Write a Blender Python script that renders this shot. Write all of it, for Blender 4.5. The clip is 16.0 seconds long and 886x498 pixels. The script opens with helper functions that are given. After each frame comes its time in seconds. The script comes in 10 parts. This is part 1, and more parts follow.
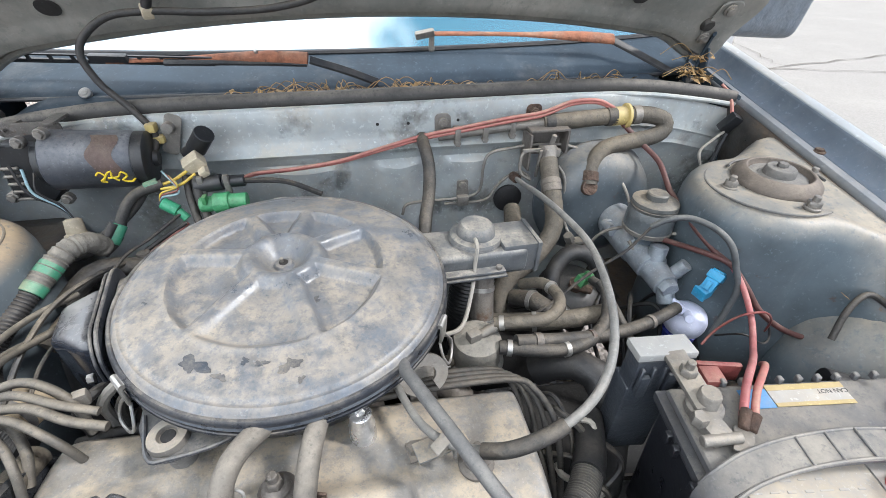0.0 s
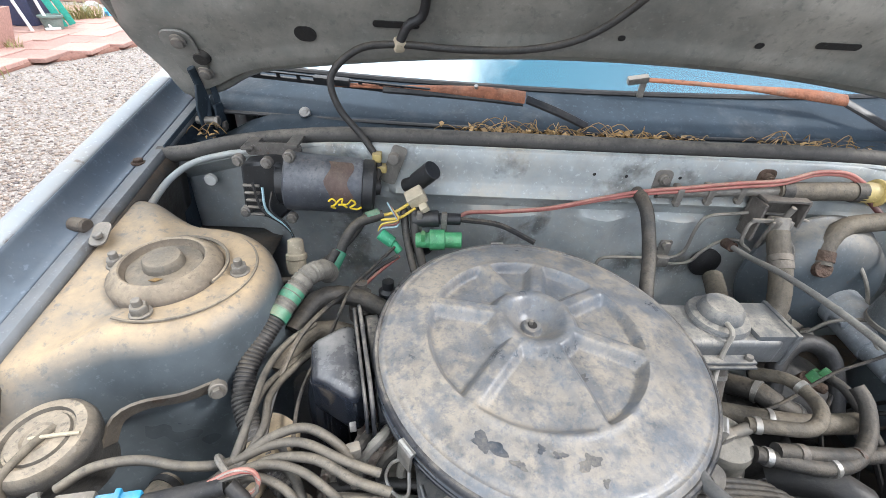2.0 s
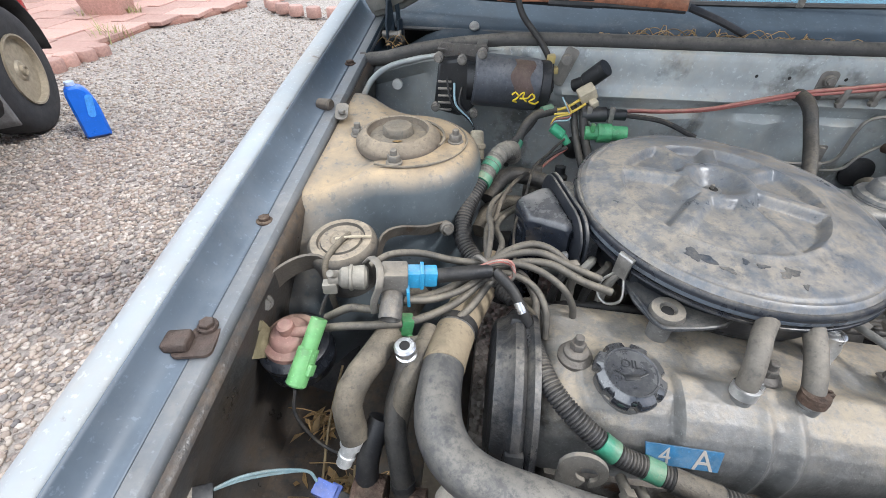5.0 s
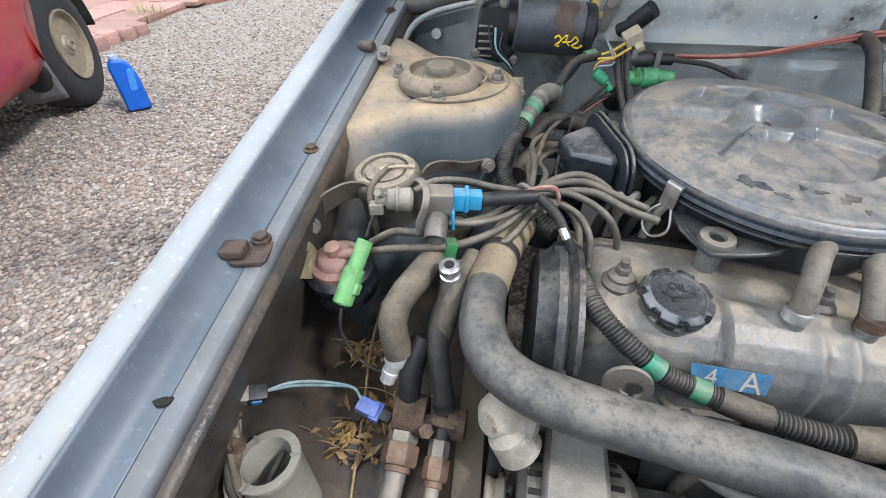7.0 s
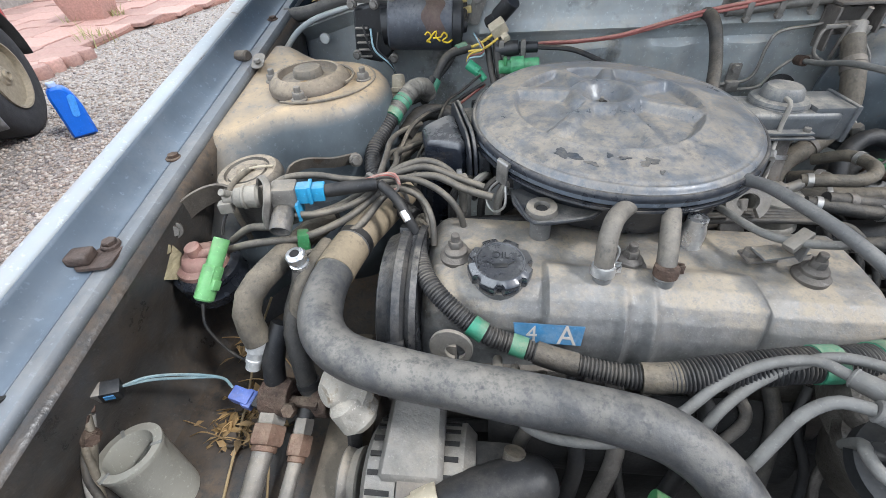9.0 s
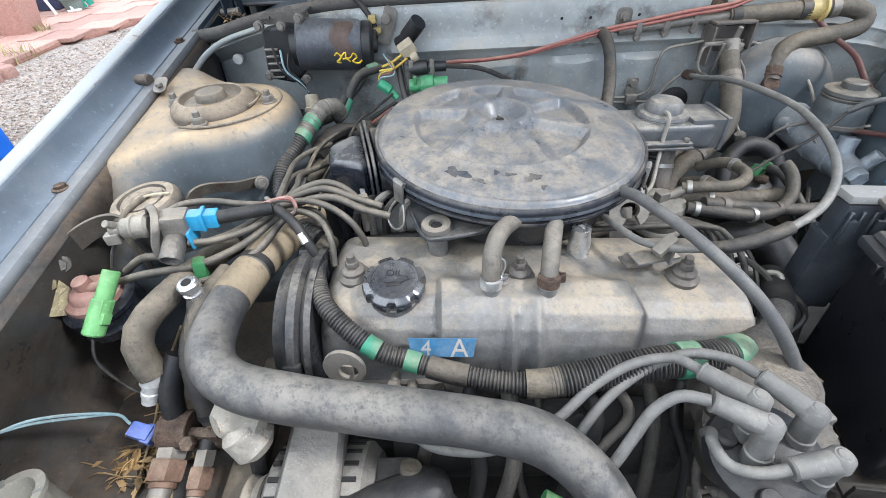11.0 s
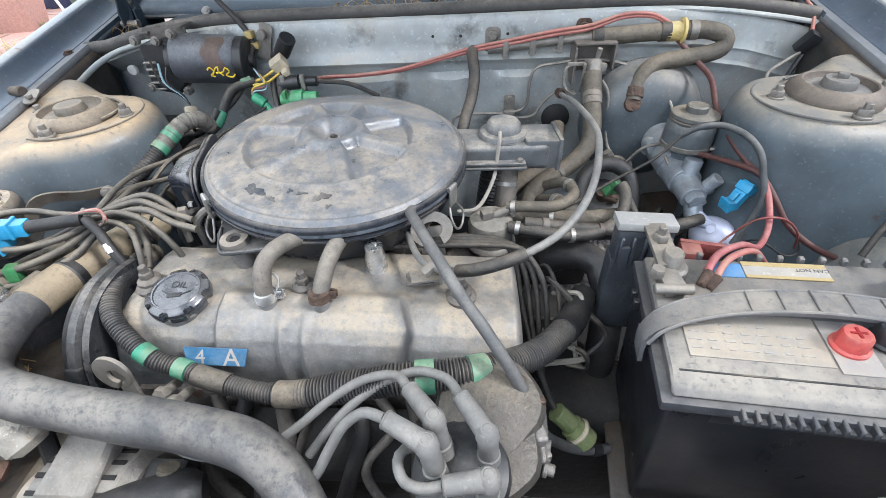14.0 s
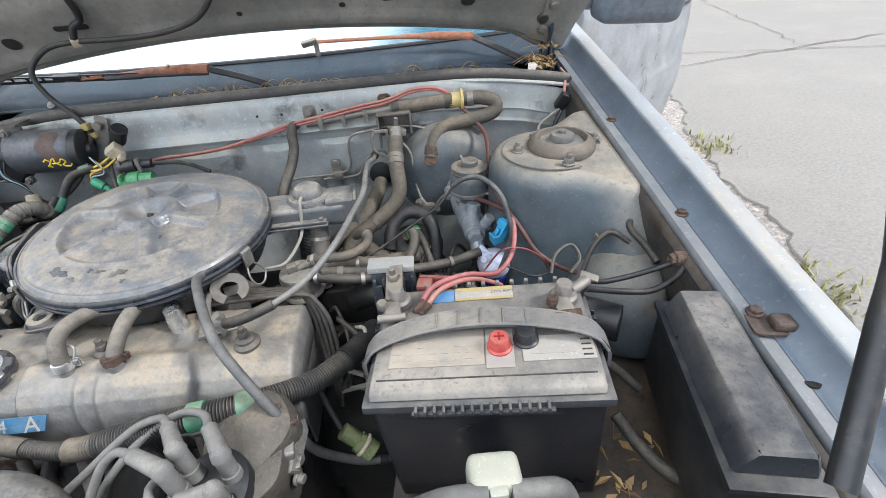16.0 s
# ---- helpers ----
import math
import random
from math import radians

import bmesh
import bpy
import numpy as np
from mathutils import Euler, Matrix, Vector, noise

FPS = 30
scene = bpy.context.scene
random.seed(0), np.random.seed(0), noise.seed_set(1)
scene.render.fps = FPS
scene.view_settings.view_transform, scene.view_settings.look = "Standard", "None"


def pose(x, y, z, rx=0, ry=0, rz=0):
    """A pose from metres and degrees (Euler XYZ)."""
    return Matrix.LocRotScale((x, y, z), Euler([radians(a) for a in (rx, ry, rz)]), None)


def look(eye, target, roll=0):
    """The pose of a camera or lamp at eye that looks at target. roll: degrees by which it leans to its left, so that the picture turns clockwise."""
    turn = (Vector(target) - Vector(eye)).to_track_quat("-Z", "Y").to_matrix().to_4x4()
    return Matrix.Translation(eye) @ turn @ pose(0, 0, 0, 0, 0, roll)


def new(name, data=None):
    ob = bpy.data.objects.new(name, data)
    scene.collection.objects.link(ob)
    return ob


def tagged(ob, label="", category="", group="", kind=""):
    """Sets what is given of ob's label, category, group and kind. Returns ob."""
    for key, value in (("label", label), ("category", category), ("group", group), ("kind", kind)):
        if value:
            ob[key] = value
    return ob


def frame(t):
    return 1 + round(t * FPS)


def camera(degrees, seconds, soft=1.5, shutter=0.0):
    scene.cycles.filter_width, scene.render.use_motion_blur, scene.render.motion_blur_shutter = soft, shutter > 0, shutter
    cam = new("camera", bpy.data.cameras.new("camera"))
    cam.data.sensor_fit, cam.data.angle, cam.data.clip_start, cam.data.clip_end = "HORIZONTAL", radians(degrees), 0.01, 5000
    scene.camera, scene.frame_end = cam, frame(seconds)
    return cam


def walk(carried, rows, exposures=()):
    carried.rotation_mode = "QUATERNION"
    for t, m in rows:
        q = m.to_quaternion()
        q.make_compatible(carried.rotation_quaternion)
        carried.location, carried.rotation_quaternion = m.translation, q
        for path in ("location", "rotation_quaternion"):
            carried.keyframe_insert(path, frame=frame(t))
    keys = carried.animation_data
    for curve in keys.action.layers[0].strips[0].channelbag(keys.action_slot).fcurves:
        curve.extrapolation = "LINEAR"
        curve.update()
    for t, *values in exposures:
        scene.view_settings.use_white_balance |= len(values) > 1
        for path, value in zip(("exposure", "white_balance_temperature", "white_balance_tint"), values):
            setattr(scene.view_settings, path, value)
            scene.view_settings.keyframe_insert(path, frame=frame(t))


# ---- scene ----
# Engine bay of an old sedan, bonnet open. x to the car's left side, y to the windscreen, z up, ground at 0.
cam = camera(91.0, 16.0, soft=0.6)
# seconds, eye, pitch, roll, yaw
PATH = [
    (0, (-0.0276, -0.4400, 1.0332), -35.60, 0.54, -10.49),
    (0.5, (-0.0538, -0.4204, 1.0388), -35.25, 2.10, -10.76),
    (1, (-0.1182, -0.3875, 1.0426), -34.83, 3.45, -7.99),
    (1.5, (-0.1961, -0.3658, 1.0491), -34.66, 3.47, -4.44),
    (2, (-0.2457, -0.3582, 1.0562), -34.41, 3.36, -2.04),
    (2.5, (-0.2924, -0.3590, 1.0592), -34.82, 2.64, 0.06),
    (3, (-0.3201, -0.3638, 1.0517), -34.64, 1.80, 1.91),
    (3.5, (-0.3634, -0.3977, 1.0377), -34.94, 1.51, 3.63),
    (4, (-0.3900, -0.4479, 1.0266), -35.63, 0.97, 5.24),
    (4.5, (-0.4012, -0.4956, 1.0115), -36.71, 0.77, 6.43),
    (4.7, (-0.4013, -0.5089, 1.0069), -37.45, 0.66, 6.72),
    (6.8, (-0.4147, -0.5560, 0.9639), -39.93, -1.43, 11.00),
    (7, (-0.4156, -0.5670, 0.9561), -40.08, -1.16, 11.31),
    (7.5, (-0.3986, -0.5713, 0.9571), -40.49, -1.36, 12.19),
    (8, (-0.3505, -0.5772, 0.9565), -40.44, -2.74, 12.13),
    (8.5, (-0.2995, -0.5866, 0.9561), -40.17, -4.36, 11.01),
    (9, (-0.2665, -0.5818, 0.9575), -40.04, -4.68, 8.91),
    (9.5, (-0.2278, -0.5920, 0.9617), -39.85, -4.31, 6.80),
    (9.7, (-0.2055, -0.6002, 0.9654), -39.67, -4.56, 5.87),
    (11.8, (-0.1843, -0.5511, 0.9685), -38.98, -2.90, 1.85),
    (12, (-0.1716, -0.5454, 0.9581), -38.89, -2.43, 2.10),
    (12.5, (-0.1271, -0.5513, 0.9518), -39.04, -0.82, 1.91),
    (13, (-0.0604, -0.5755, 0.9781), -38.99, -0.10, 3.35),
    (13.5, (-0.0009, -0.5844, 0.9815), -39.21, -1.23, 4.04),
    (14, (0.0535, -0.5786, 0.9853), -39.18, -3.29, 4.66),
    (14.5, (0.1243, -0.5873, 0.9952), -38.49, -3.52, 2.09),
    (15, (0.1980, -0.6150, 1.0159), -36.45, -4.79, -1.31),
    (15.5, (0.2509, -0.6382, 1.0354), -35.77, -5.61, -2.67),
    (16, (0.2874, -0.6636, 1.0506), -34.95, -4.87, -3.17),
]

# the clip's camera darkens its picture a little on the way
EXPOSURES = [(0.0, 0.44, 5900, 10), (1.5, 0.42, 6000, 11), (2.5, 0.32, 5850, 10), (4.5, 0.12, 5850, 10), (7.0, -0.02, 5850, 10), (9.5, 0.10, 5700, 9), (12.0, 0.35, 5750, 10), (14.0, 0.37, 5750, 10), (16.0, 0.22, 5900, 10)]


def cam_pose(eye, pitch, roll, yaw):
    a, b = radians(yaw), radians(pitch)
    ahead = Vector((-math.sin(a) * math.cos(b), math.cos(a) * math.cos(b), math.sin(b)))
    return look(eye, Vector(eye) + ahead, roll)


walk(cam, [(t, cam_pose(eye, p, r, w)) for t, eye, p, r, w in PATH], EXPOSURES)

# ---- light ----
world = bpy.data.worlds.new("sky")
scene.world = world
world.use_nodes = True
wn, wl = world.node_tree.nodes, world.node_tree.links
wn.clear()
SUN_ELEV, SUN_AZ = radians(46), radians(106)
sky = wn.new("ShaderNodeTexSky")
sky.sky_type = "NISHITA"
sky.sun_disc = False
sky.sun_elevation, sky.sun_rotation = SUN_ELEV, SUN_AZ
sky.dust_density, sky.air_density = 2.0, 1.0
tc = wn.new("ShaderNodeTexCoord")
stretch = wn.new("ShaderNodeMapping")
stretch.inputs["Scale"].default_value = (1.0, 1.0, 2.6)
clouds = wn.new("ShaderNodeTexNoise")
clouds.inputs["Scale"].default_value = 1.7
clouds.inputs["Detail"].default_value = 7.0
clouds.inputs["Roughness"].default_value = 0.55
ramp = wn.new("ShaderNodeMapRange")
ramp.inputs["From Min"].default_value, ramp.inputs["From Max"].default_value = 0.28, 0.46
cloud_mix = wn.new("ShaderNodeMix")
cloud_mix.data_type = "RGBA"
zen = wn.new("ShaderNodeSeparateXYZ")
wl.new(tc.outputs["Generated"], zen.inputs[0])
overcast = wn.new("ShaderNodeMapRange")  # clouds are brighter overhead than at the horizon
overcast.inputs["From Min"].default_value, overcast.inputs["From Max"].default_value = 0.0, 1.0
overcast.inputs["To Min"].default_value, overcast.inputs["To Max"].default_value = 0.72, 1.5
wl.new(zen.outputs["Z"], overcast.inputs["Value"])
cloud_col = wn.new("ShaderNodeVectorMath")
cloud_col.operation = "SCALE"
cloud_col.inputs[0].default_value = (19.2, 19.4, 19.2)
wl.new(overcast.outputs["Result"], cloud_col.inputs["Scale"])
wl.new(cloud_col.outputs[0], cloud_mix.inputs[7])
front = wn.new("ShaderNodeMath")  # the cloud bank thins out to one side of the sky
front.operation = "MULTIPLY_ADD"
front.inputs[1].default_value = -0.9
wl.new(zen.outputs["X"], front.inputs[0])
wl.new(clouds.outputs["Fac"], front.inputs[2])
bg = wn.new("ShaderNodeBackground")
bg.inputs["Strength"].default_value = 0.113
wout = wn.new("ShaderNodeOutputWorld")
wl.new(tc.outputs["Generated"], stretch.inputs["Vector"])
wl.new(stretch.outputs["Vector"], clouds.inputs["Vector"])
wl.new(front.outputs[0], ramp.inputs["Value"])
wl.new(ramp.outputs["Result"], cloud_mix.inputs[0])
wl.new(sky.outputs["Color"], cloud_mix.inputs[6])
wl.new(cloud_mix.outputs[2], bg.inputs["Color"])
wl.new(bg.outputs["Background"], wout.inputs["Surface"])

sun_data = bpy.data.lights.new("sun", "SUN")
sun_data.energy, sun_data.angle, sun_data.color = 2.9, radians(8), (1.0, 0.95, 0.87)
sun = new("sun", sun_data)
toward = Vector((math.sin(SUN_AZ) * math.cos(SUN_ELEV), math.cos(SUN_AZ) * math.cos(SUN_ELEV), math.sin(SUN_ELEV)))
sun.rotation_mode = "QUATERNION"
sun.rotation_quaternion = toward.to_track_quat("Z", "Y")
sun.location = toward * 20
scene.view_settings.use_white_balance = True
scene.view_settings.white_balance_temperature = 5900
scene.view_settings.white_balance_tint = 10

# ---- materials ----
DUST = (0.42, 0.34, 0.235)


def surf(name, col, rough=0.6, metal=0.0, dust=0.4, dust_col=DUST, grain=60.0, patch=9.0, bump=0.25, up=0.82, spec=0.5, var=0.25, spots=0.0, spot_col=(0.09, 0.045, 0.025), spot_scale=25.0, coat=0.0, island=0.0, scuff=0.0):
    """Base colour with grain, dust that settles in patches and thickest on what faces up, and rust or stain spots."""
    m = bpy.data.materials.new(name)
    m.use_nodes = True
    n, l = m.node_tree.nodes, m.node_tree.links
    b = n["Principled BSDF"]
    b.inputs["Metallic"].default_value = metal
    b.inputs["Specular IOR Level"].default_value = spec
    b.inputs["Coat Weight"].default_value = coat
    co = n.new("ShaderNodeTexCoord")

    def noise_at(scale, detail=5.0, rough_n=0.6):
        t = n.new("ShaderNodeTexNoise")
        t.inputs["Scale"].default_value, t.inputs["Detail"].default_value, t.inputs["Roughness"].default_value = scale, detail, rough_n
        l.new(co.outputs["Object"], t.inputs["Vector"])
        return t.outputs["Fac"]

    def ranged(v, a, c, lo=0.0, hi=1.0):
        r = n.new("ShaderNodeMapRange")
        r.inputs["From Min"].default_value, r.inputs["From Max"].default_value = a, c
        r.inputs["To Min"].default_value, r.inputs["To Max"].default_value = lo, hi
        l.new(v, r.inputs["Value"])
        return r.outputs["Result"]

    def times(a, c, op="MULTIPLY"):
        q = n.new("ShaderNodeMath")
        q.operation = op
        q.use_clamp = True
        for i, v in enumerate((a, c)):
            if isinstance(v, (int, float)):
                q.inputs[i].default_value = v
            else:
                l.new(v, q.inputs[i])
        return q.outputs[0]

    def blend(fac, a, c):
        q = n.new("ShaderNodeMix")
        q.data_type = "RGBA"
        if isinstance(fac, (int, float)):
            q.inputs[0].default_value = fac
        else:
            l.new(fac, q.inputs[0])
        for i, v in ((6, a), (7, c)):
            if isinstance(v, tuple):
                q.inputs[i].default_value = (*v, 1.0)
            else:
                l.new(v, q.inputs[i])
        return q.outputs[2]

    fine = noise_at(grain)
    dark = tuple(max(0.0, c * (1 - var)) for c in col)
    light = tuple(min(1.0, c * (1 + var)) for c in col)
    colour = blend(ranged(fine, 0.3, 0.7), dark, light)
    if island:
        oi = n.new("ShaderNodeObjectInfo")
        hs = n.new("ShaderNodeHueSaturation")
        l.new(ranged(oi.outputs["Random"], 0, 1, 1 - island, 1 + island), hs.inputs["Value"])
        l.new(colour, hs.inputs["Color"])
        colour = hs.outputs["Color"]
    rough_out = ranged(noise_at(grain * 0.5, 3.0), 0.3, 0.7, max(0.03, rough - 0.1), min(1.0, rough + 0.1))
    if spots:
        s = ranged(noise_at(spot_scale, 6.0, 0.65), 0.66 - 0.2 * spots, 0.74 - 0.2 * spots)
        colour = blend(s, colour, spot_col)
    fleck = ranged(noise_at(grain * 3.5 + 90, 3.0, 0.7), 0.60, 0.68)
    colour = blend(times(fleck, 0.6), colour, tuple(min(1.0, c * 1.6 + 0.02) for c in col))
    if dust:
        geo = n.new("ShaderNodeNewGeometry")
        sep = n.new("ShaderNodeSeparateXYZ")
        l.new(geo.outputs["Normal"], sep.inputs[0])
        facing = ranged(sep.outputs["Z"], -0.2 + 0.45 * up * up, 0.92, 1 - up, 1.0)
        cover = times(ranged(noise_at(patch, 9.0, 0.72), 0.56 - 0.46 * dust, 0.82 - 0.34 * dust), facing)
        smudge = ranged(noise_at(patch * 5.5, 8.0, 0.75), 0.36, 0.58, 0.55, 1.0)
        cover = times(times(cover, smudge), 0.35 + 0.6 * dust)
        dust_tone = blend(ranged(noise_at(patch * 0.5, 4.0), 0.35, 0.65), tuple(c * 0.82 for c in dust_col), tuple(c * 1.12 for c in dust_col))
        pits = ranged(noise_at(grain * 2.0 + 60, 4.0, 0.7), 0.33, 0.45, 0.45, 1.0)
        cover = times(cover, pits)
        if scuff:  # sharp-edged marks where the dust has been wiped away
            cover = times(cover, ranged(noise_at(patch * 3 + 8, 10.0, 0.68), 0.46 - 0.12 * scuff, 0.56 - 0.12 * scuff, 0.42, 1.0))
            cover = times(cover, ranged(noise_at(patch * 14 + 40, 6.0, 0.7), 0.38, 0.48, 0.62, 1.0))
        colour = blend(cover, colour, dust_tone)
        r2 = n.new("ShaderNodeMix")
        l.new(cover, r2.inputs[0])
        l.new(rough_out, r2.inputs[2])
        r2.inputs[3].default_value = 0.72
        rough_out = r2.outputs[0]
        if metal:
            l.new(times(metal, ranged(cover, 0, 1, 1, 0)), b.inputs["Metallic"])
    l.new(colour, b.inputs["Base Color"])
    l.new(rough_out, b.inputs["Roughness"])
    if bump:
        bm_ = n.new("ShaderNodeBump")
        bm_.inputs["Strength"].default_value = min(1.0, 1.7 * bump)
        bm_.inputs["Distance"].default_value = 0.004
        l.new(noise_at(grain * 2.2, 4.0), bm_.inputs["Height"])
        l.new(bm_.outputs["Normal"], b.inputs["Normal"])
    return m


PAINT = surf("paint_blue_grey", (0.305, 0.328, 0.343), 0.55, 0.0, 0.35, grain=14, bump=0.03, spots=0.08, var=0.1, patch=5)
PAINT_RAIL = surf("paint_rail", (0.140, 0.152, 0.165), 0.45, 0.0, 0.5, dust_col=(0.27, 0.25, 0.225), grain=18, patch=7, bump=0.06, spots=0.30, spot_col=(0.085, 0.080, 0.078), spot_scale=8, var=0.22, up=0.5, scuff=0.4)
# the fender's own paint, darkened to carry the shade of its inner step
PAINT_SHADE = surf("paint_step_shade", (0.100, 0.126, 0.158), 0.42, 0.0, 0.36, dust_col=(0.24, 0.245, 0.25), grain=14, patch=4, bump=0.03, spots=0.30, spot_col=(0.085, 0.105, 0.135), spot_scale=4, var=0.2, scuff=0.5, up=0.4)
PAINT_IN = surf("paint_inner", (0.335, 0.366, 0.374), 0.45, 0.1, 0.66, dust_col=(0.46, 0.405, 0.32), grain=18, patch=5, bump=0.06, spots=0.36, spot_col=(0.10, 0.115, 0.12), spot_scale=6, var=0.22, up=0.55, scuff=0.25)
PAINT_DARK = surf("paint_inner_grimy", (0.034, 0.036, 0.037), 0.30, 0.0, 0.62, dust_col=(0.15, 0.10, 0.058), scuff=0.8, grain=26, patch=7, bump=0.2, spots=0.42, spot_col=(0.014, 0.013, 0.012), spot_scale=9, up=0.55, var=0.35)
PAINT_COWL = surf("paint_cowl", (0.034, 0.047, 0.060), 0.62, 0.0, 0.10, spec=0.2, dust_col=(0.25, 0.24, 0.22), grain=16, patch=6, bump=0.03)
TOWER_M = surf("paint_tower_dusty", (0.085, 0.10, 0.11), 0.36, 0.0, 0.97, dust_col=(0.46, 0.34, 0.205), grain=18, patch=4, bump=0.06, up=1.0, spots=0.06)
TOWER_R = surf("paint_tower_grey", (0.080, 0.102, 0.118), 0.38, 0.0, 0.88, dust_col=(0.40, 0.34, 0.255), grain=18, patch=4, bump=0.08, up=0.97, spots=0.12)
HOOD_M = surf("hood_underside", (0.130, 0.134, 0.125), 0.4, 0.05, 0.5, dust_col=(0.42, 0.39, 0.34), grain=14, patch=3.2, bump=0.08, up=0.0, var=0.3, spots=0.25, spot_col=(0.07, 0.062, 0.045), spot_scale=6)
LID_M = surf("air_cleaner_enamel", (0.085, 0.102, 0.126), 0.27, 0.0, 0.77, dust_col=(0.345, 0.295, 0.228), grain=40, patch=5.5, bump=0.10, up=0.9, var=0.3, scuff=0.25)
RIM_EN = surf("lid_rim_enamel", (0.020, 0.024, 0.033), 0.28, 0.0, 0.55, dust_col=(0.36, 0.32, 0.26), grain=40, patch=12, bump=0.06, up=0.9, scuff=0.4)
BLACK_M = surf("black_enamel", (0.014, 0.016, 0.021), 0.32, 0.0, 0.18, grain=40, patch=10, bump=0.06)
PLASTIC_BK = surf("black_plastic", (0.014, 0.015, 0.017), 0.45, 0.0, 0.25, dust_col=(0.26, 0.23, 0.19), grain=50, patch=9, bump=0.05)
GLOSS_BK = surf("glossy_black_plastic", (0.012, 0.013, 0.017), 0.16, 0.0, 0.12, grain=50, patch=14, bump=0.02, spec=0.7)
ALLOY = surf("cast_alloy_dusty", (0.18, 0.18, 0.178), 0.45, 0.30, 0.90, dust_col=(0.395, 0.325, 0.232), grain=70, patch=5, bump=0.14, up=0.95, spots=0.30, spot_col=(0.06, 0.057, 0.052), spot_scale=9, scuff=0.15)
ALLOY_DK = surf("cast_alloy_grimy", (0.13, 0.12, 0.11), 0.6, 0.4, 0.55, dust_col=(0.26, 0.215, 0.16), grain=70, patch=9, bump=0.25, spots=0.25)
RUBBER = surf("hose_rubber_dusty", (0.022, 0.022, 0.022), 0.6, 0.0, 0.56, dust_col=(0.205, 0.17, 0.125), grain=70, patch=14, bump=0.2, up=0.86, var=0.4)
RUBBER_LT = surf("hose_rubber_caked", (0.045, 0.042, 0.036), 0.7, 0.0, 0.72, dust_col=(0.25, 0.205, 0.145), grain=70, patch=12, bump=0.25, up=0.6, var=0.4)
RAD_M = surf("radiator_hose_rubber", (0.040, 0.042, 0.046), 0.42, 0.0, 0.72, dust_col=(0.26, 0.236, 0.20), grain=50, patch=5, bump=0.12, up=0.8, var=0.35, scuff=0.5)
RUBBER_BK = surf("hose_rubber_clean", (0.014, 0.014, 0.015), 0.55, 0.0, 0.28, dust_col=(0.15, 0.13, 0.105), grain=60, patch=16, bump=0.1)
CONDUIT = surf("conduit_plastic", (0.026, 0.026, 0.028), 0.5, 0.0, 0.42, dust_col=(0.24, 0.205, 0.155), grain=60, patch=11, bump=0.05, up=0.86)
STEEL = surf("steel_dull", (0.42, 0.41, 0.39), 0.38, 0.85, 0.35, grain=80, patch=15, bump=0.08)
STEEL_BR = surf("aluminium_bright", (0.72, 0.72, 0.72), 0.28, 0.9, 0.2, grain=80, patch=20, bump=0.03)
STEEL_DUSTY = surf("steel_dusty", (0.20, 0.19, 0.175), 0.5, 0.5, 0.62, dust_col=(0.34, 0.285, 0.21), grain=80, patch=12, bump=0.15)
RUST = surf("rusty_steel", (0.075, 0.047, 0.034), 0.85, 0.1, 0.25, grain=90, patch=20, bump=0.5, var=0.5, spots=0.3, spot_col=(0.06, 0.03, 0.02))
RUST_ORANGE = surf("rusty_wiper_steel", (0.24, 0.095, 0.05), 0.75, 0.1, 0.2, grain=60, patch=16, bump=0.3, var=0.4, spots=0.15, spot_col=(0.07, 0.04, 0.03))
GREEN_TAPE = surf("green_tape", (0.035, 0.21, 0.125), 0.45, 0.0, 0.48, grain=60, patch=20, bump=0.1)
GREEN_PL = surf("green_plastic", (0.16, 0.38, 0.14), 0.42, 0.0, 0.12, grain=60, patch=25, bump=0.03)
GREEN_DK = surf("dark_green_plastic", (0.05, 0.22, 0.08), 0.45, 0.0, 0.35, grain=60, patch=20, bump=0.05)
BLUE_PL = surf("blue_plastic", (0.03, 0.29, 0.52), 0.4, 0.0, 0.3, grain=60, patch=25, bump=0.03)
BLUE_CONN = surf("violet_blue_plastic", (0.11, 0.17, 0.48), 0.42, 0.0, 0.2, grain=60, patch=25, bump=0.03)
YELLOW = surf("yellow_plastic", (0.46, 0.36, 0.13), 0.5, 0.0, 0.5, grain=60, patch=25, bump=0.05)
YELLOW_PT = surf("yellow_paint_mark", (0.75, 0.55, 0.03), 0.6, 0.0, 0.1, grain=60, bump=0.05)
BEIGE = surf("beige_plastic", (0.47, 0.41, 0.30), 0.55, 0.0, 0.5, grain=60, patch=20, bump=0.08)
WHITE_PL = surf("white_plastic", (0.72, 0.72, 0.70), 0.45, 0.0, 0.18, grain=50, patch=12, bump=0.03, var=0.08)
WHITE_DUSTY = surf("white_plastic_dusty", (0.60, 0.60, 0.57), 0.5, 0.0, 0.35, grain=40, patch=10, bump=0.04, var=0.1)
LILAC = surf("translucent_plastic", (0.55, 0.57, 0.70), 0.35, 0.0, 0.12, grain=50, patch=18, bump=0.02, var=0.08)
RED_W = surf("red_insulation", (0.20, 0.042, 0.038), 0.45, 0.0, 0.4, grain=60, patch=25, bump=0.05)
PINK_W = surf("faded_red_insulation", (0.34, 0.115, 0.10), 0.55, 0.0, 0.5, grain=60, patch=22, bump=0.05)
RED_PL = surf("red_plastic", (0.40, 0.05, 0.045), 0.4, 0.0, 0.3, grain=60, patch=25, bump=0.03)
RED_PAINT = surf("red_truck_paint", (0.42, 0.035, 0.04), 0.35, 0.1, 0.15, grain=10, patch=4, bump=0.02, coat=0.4)
PINKISH = surf("faded_red_cap", (0.26, 0.14, 0.115), 0.6, 0.0, 0.45, grain=60, patch=22, bump=0.1)
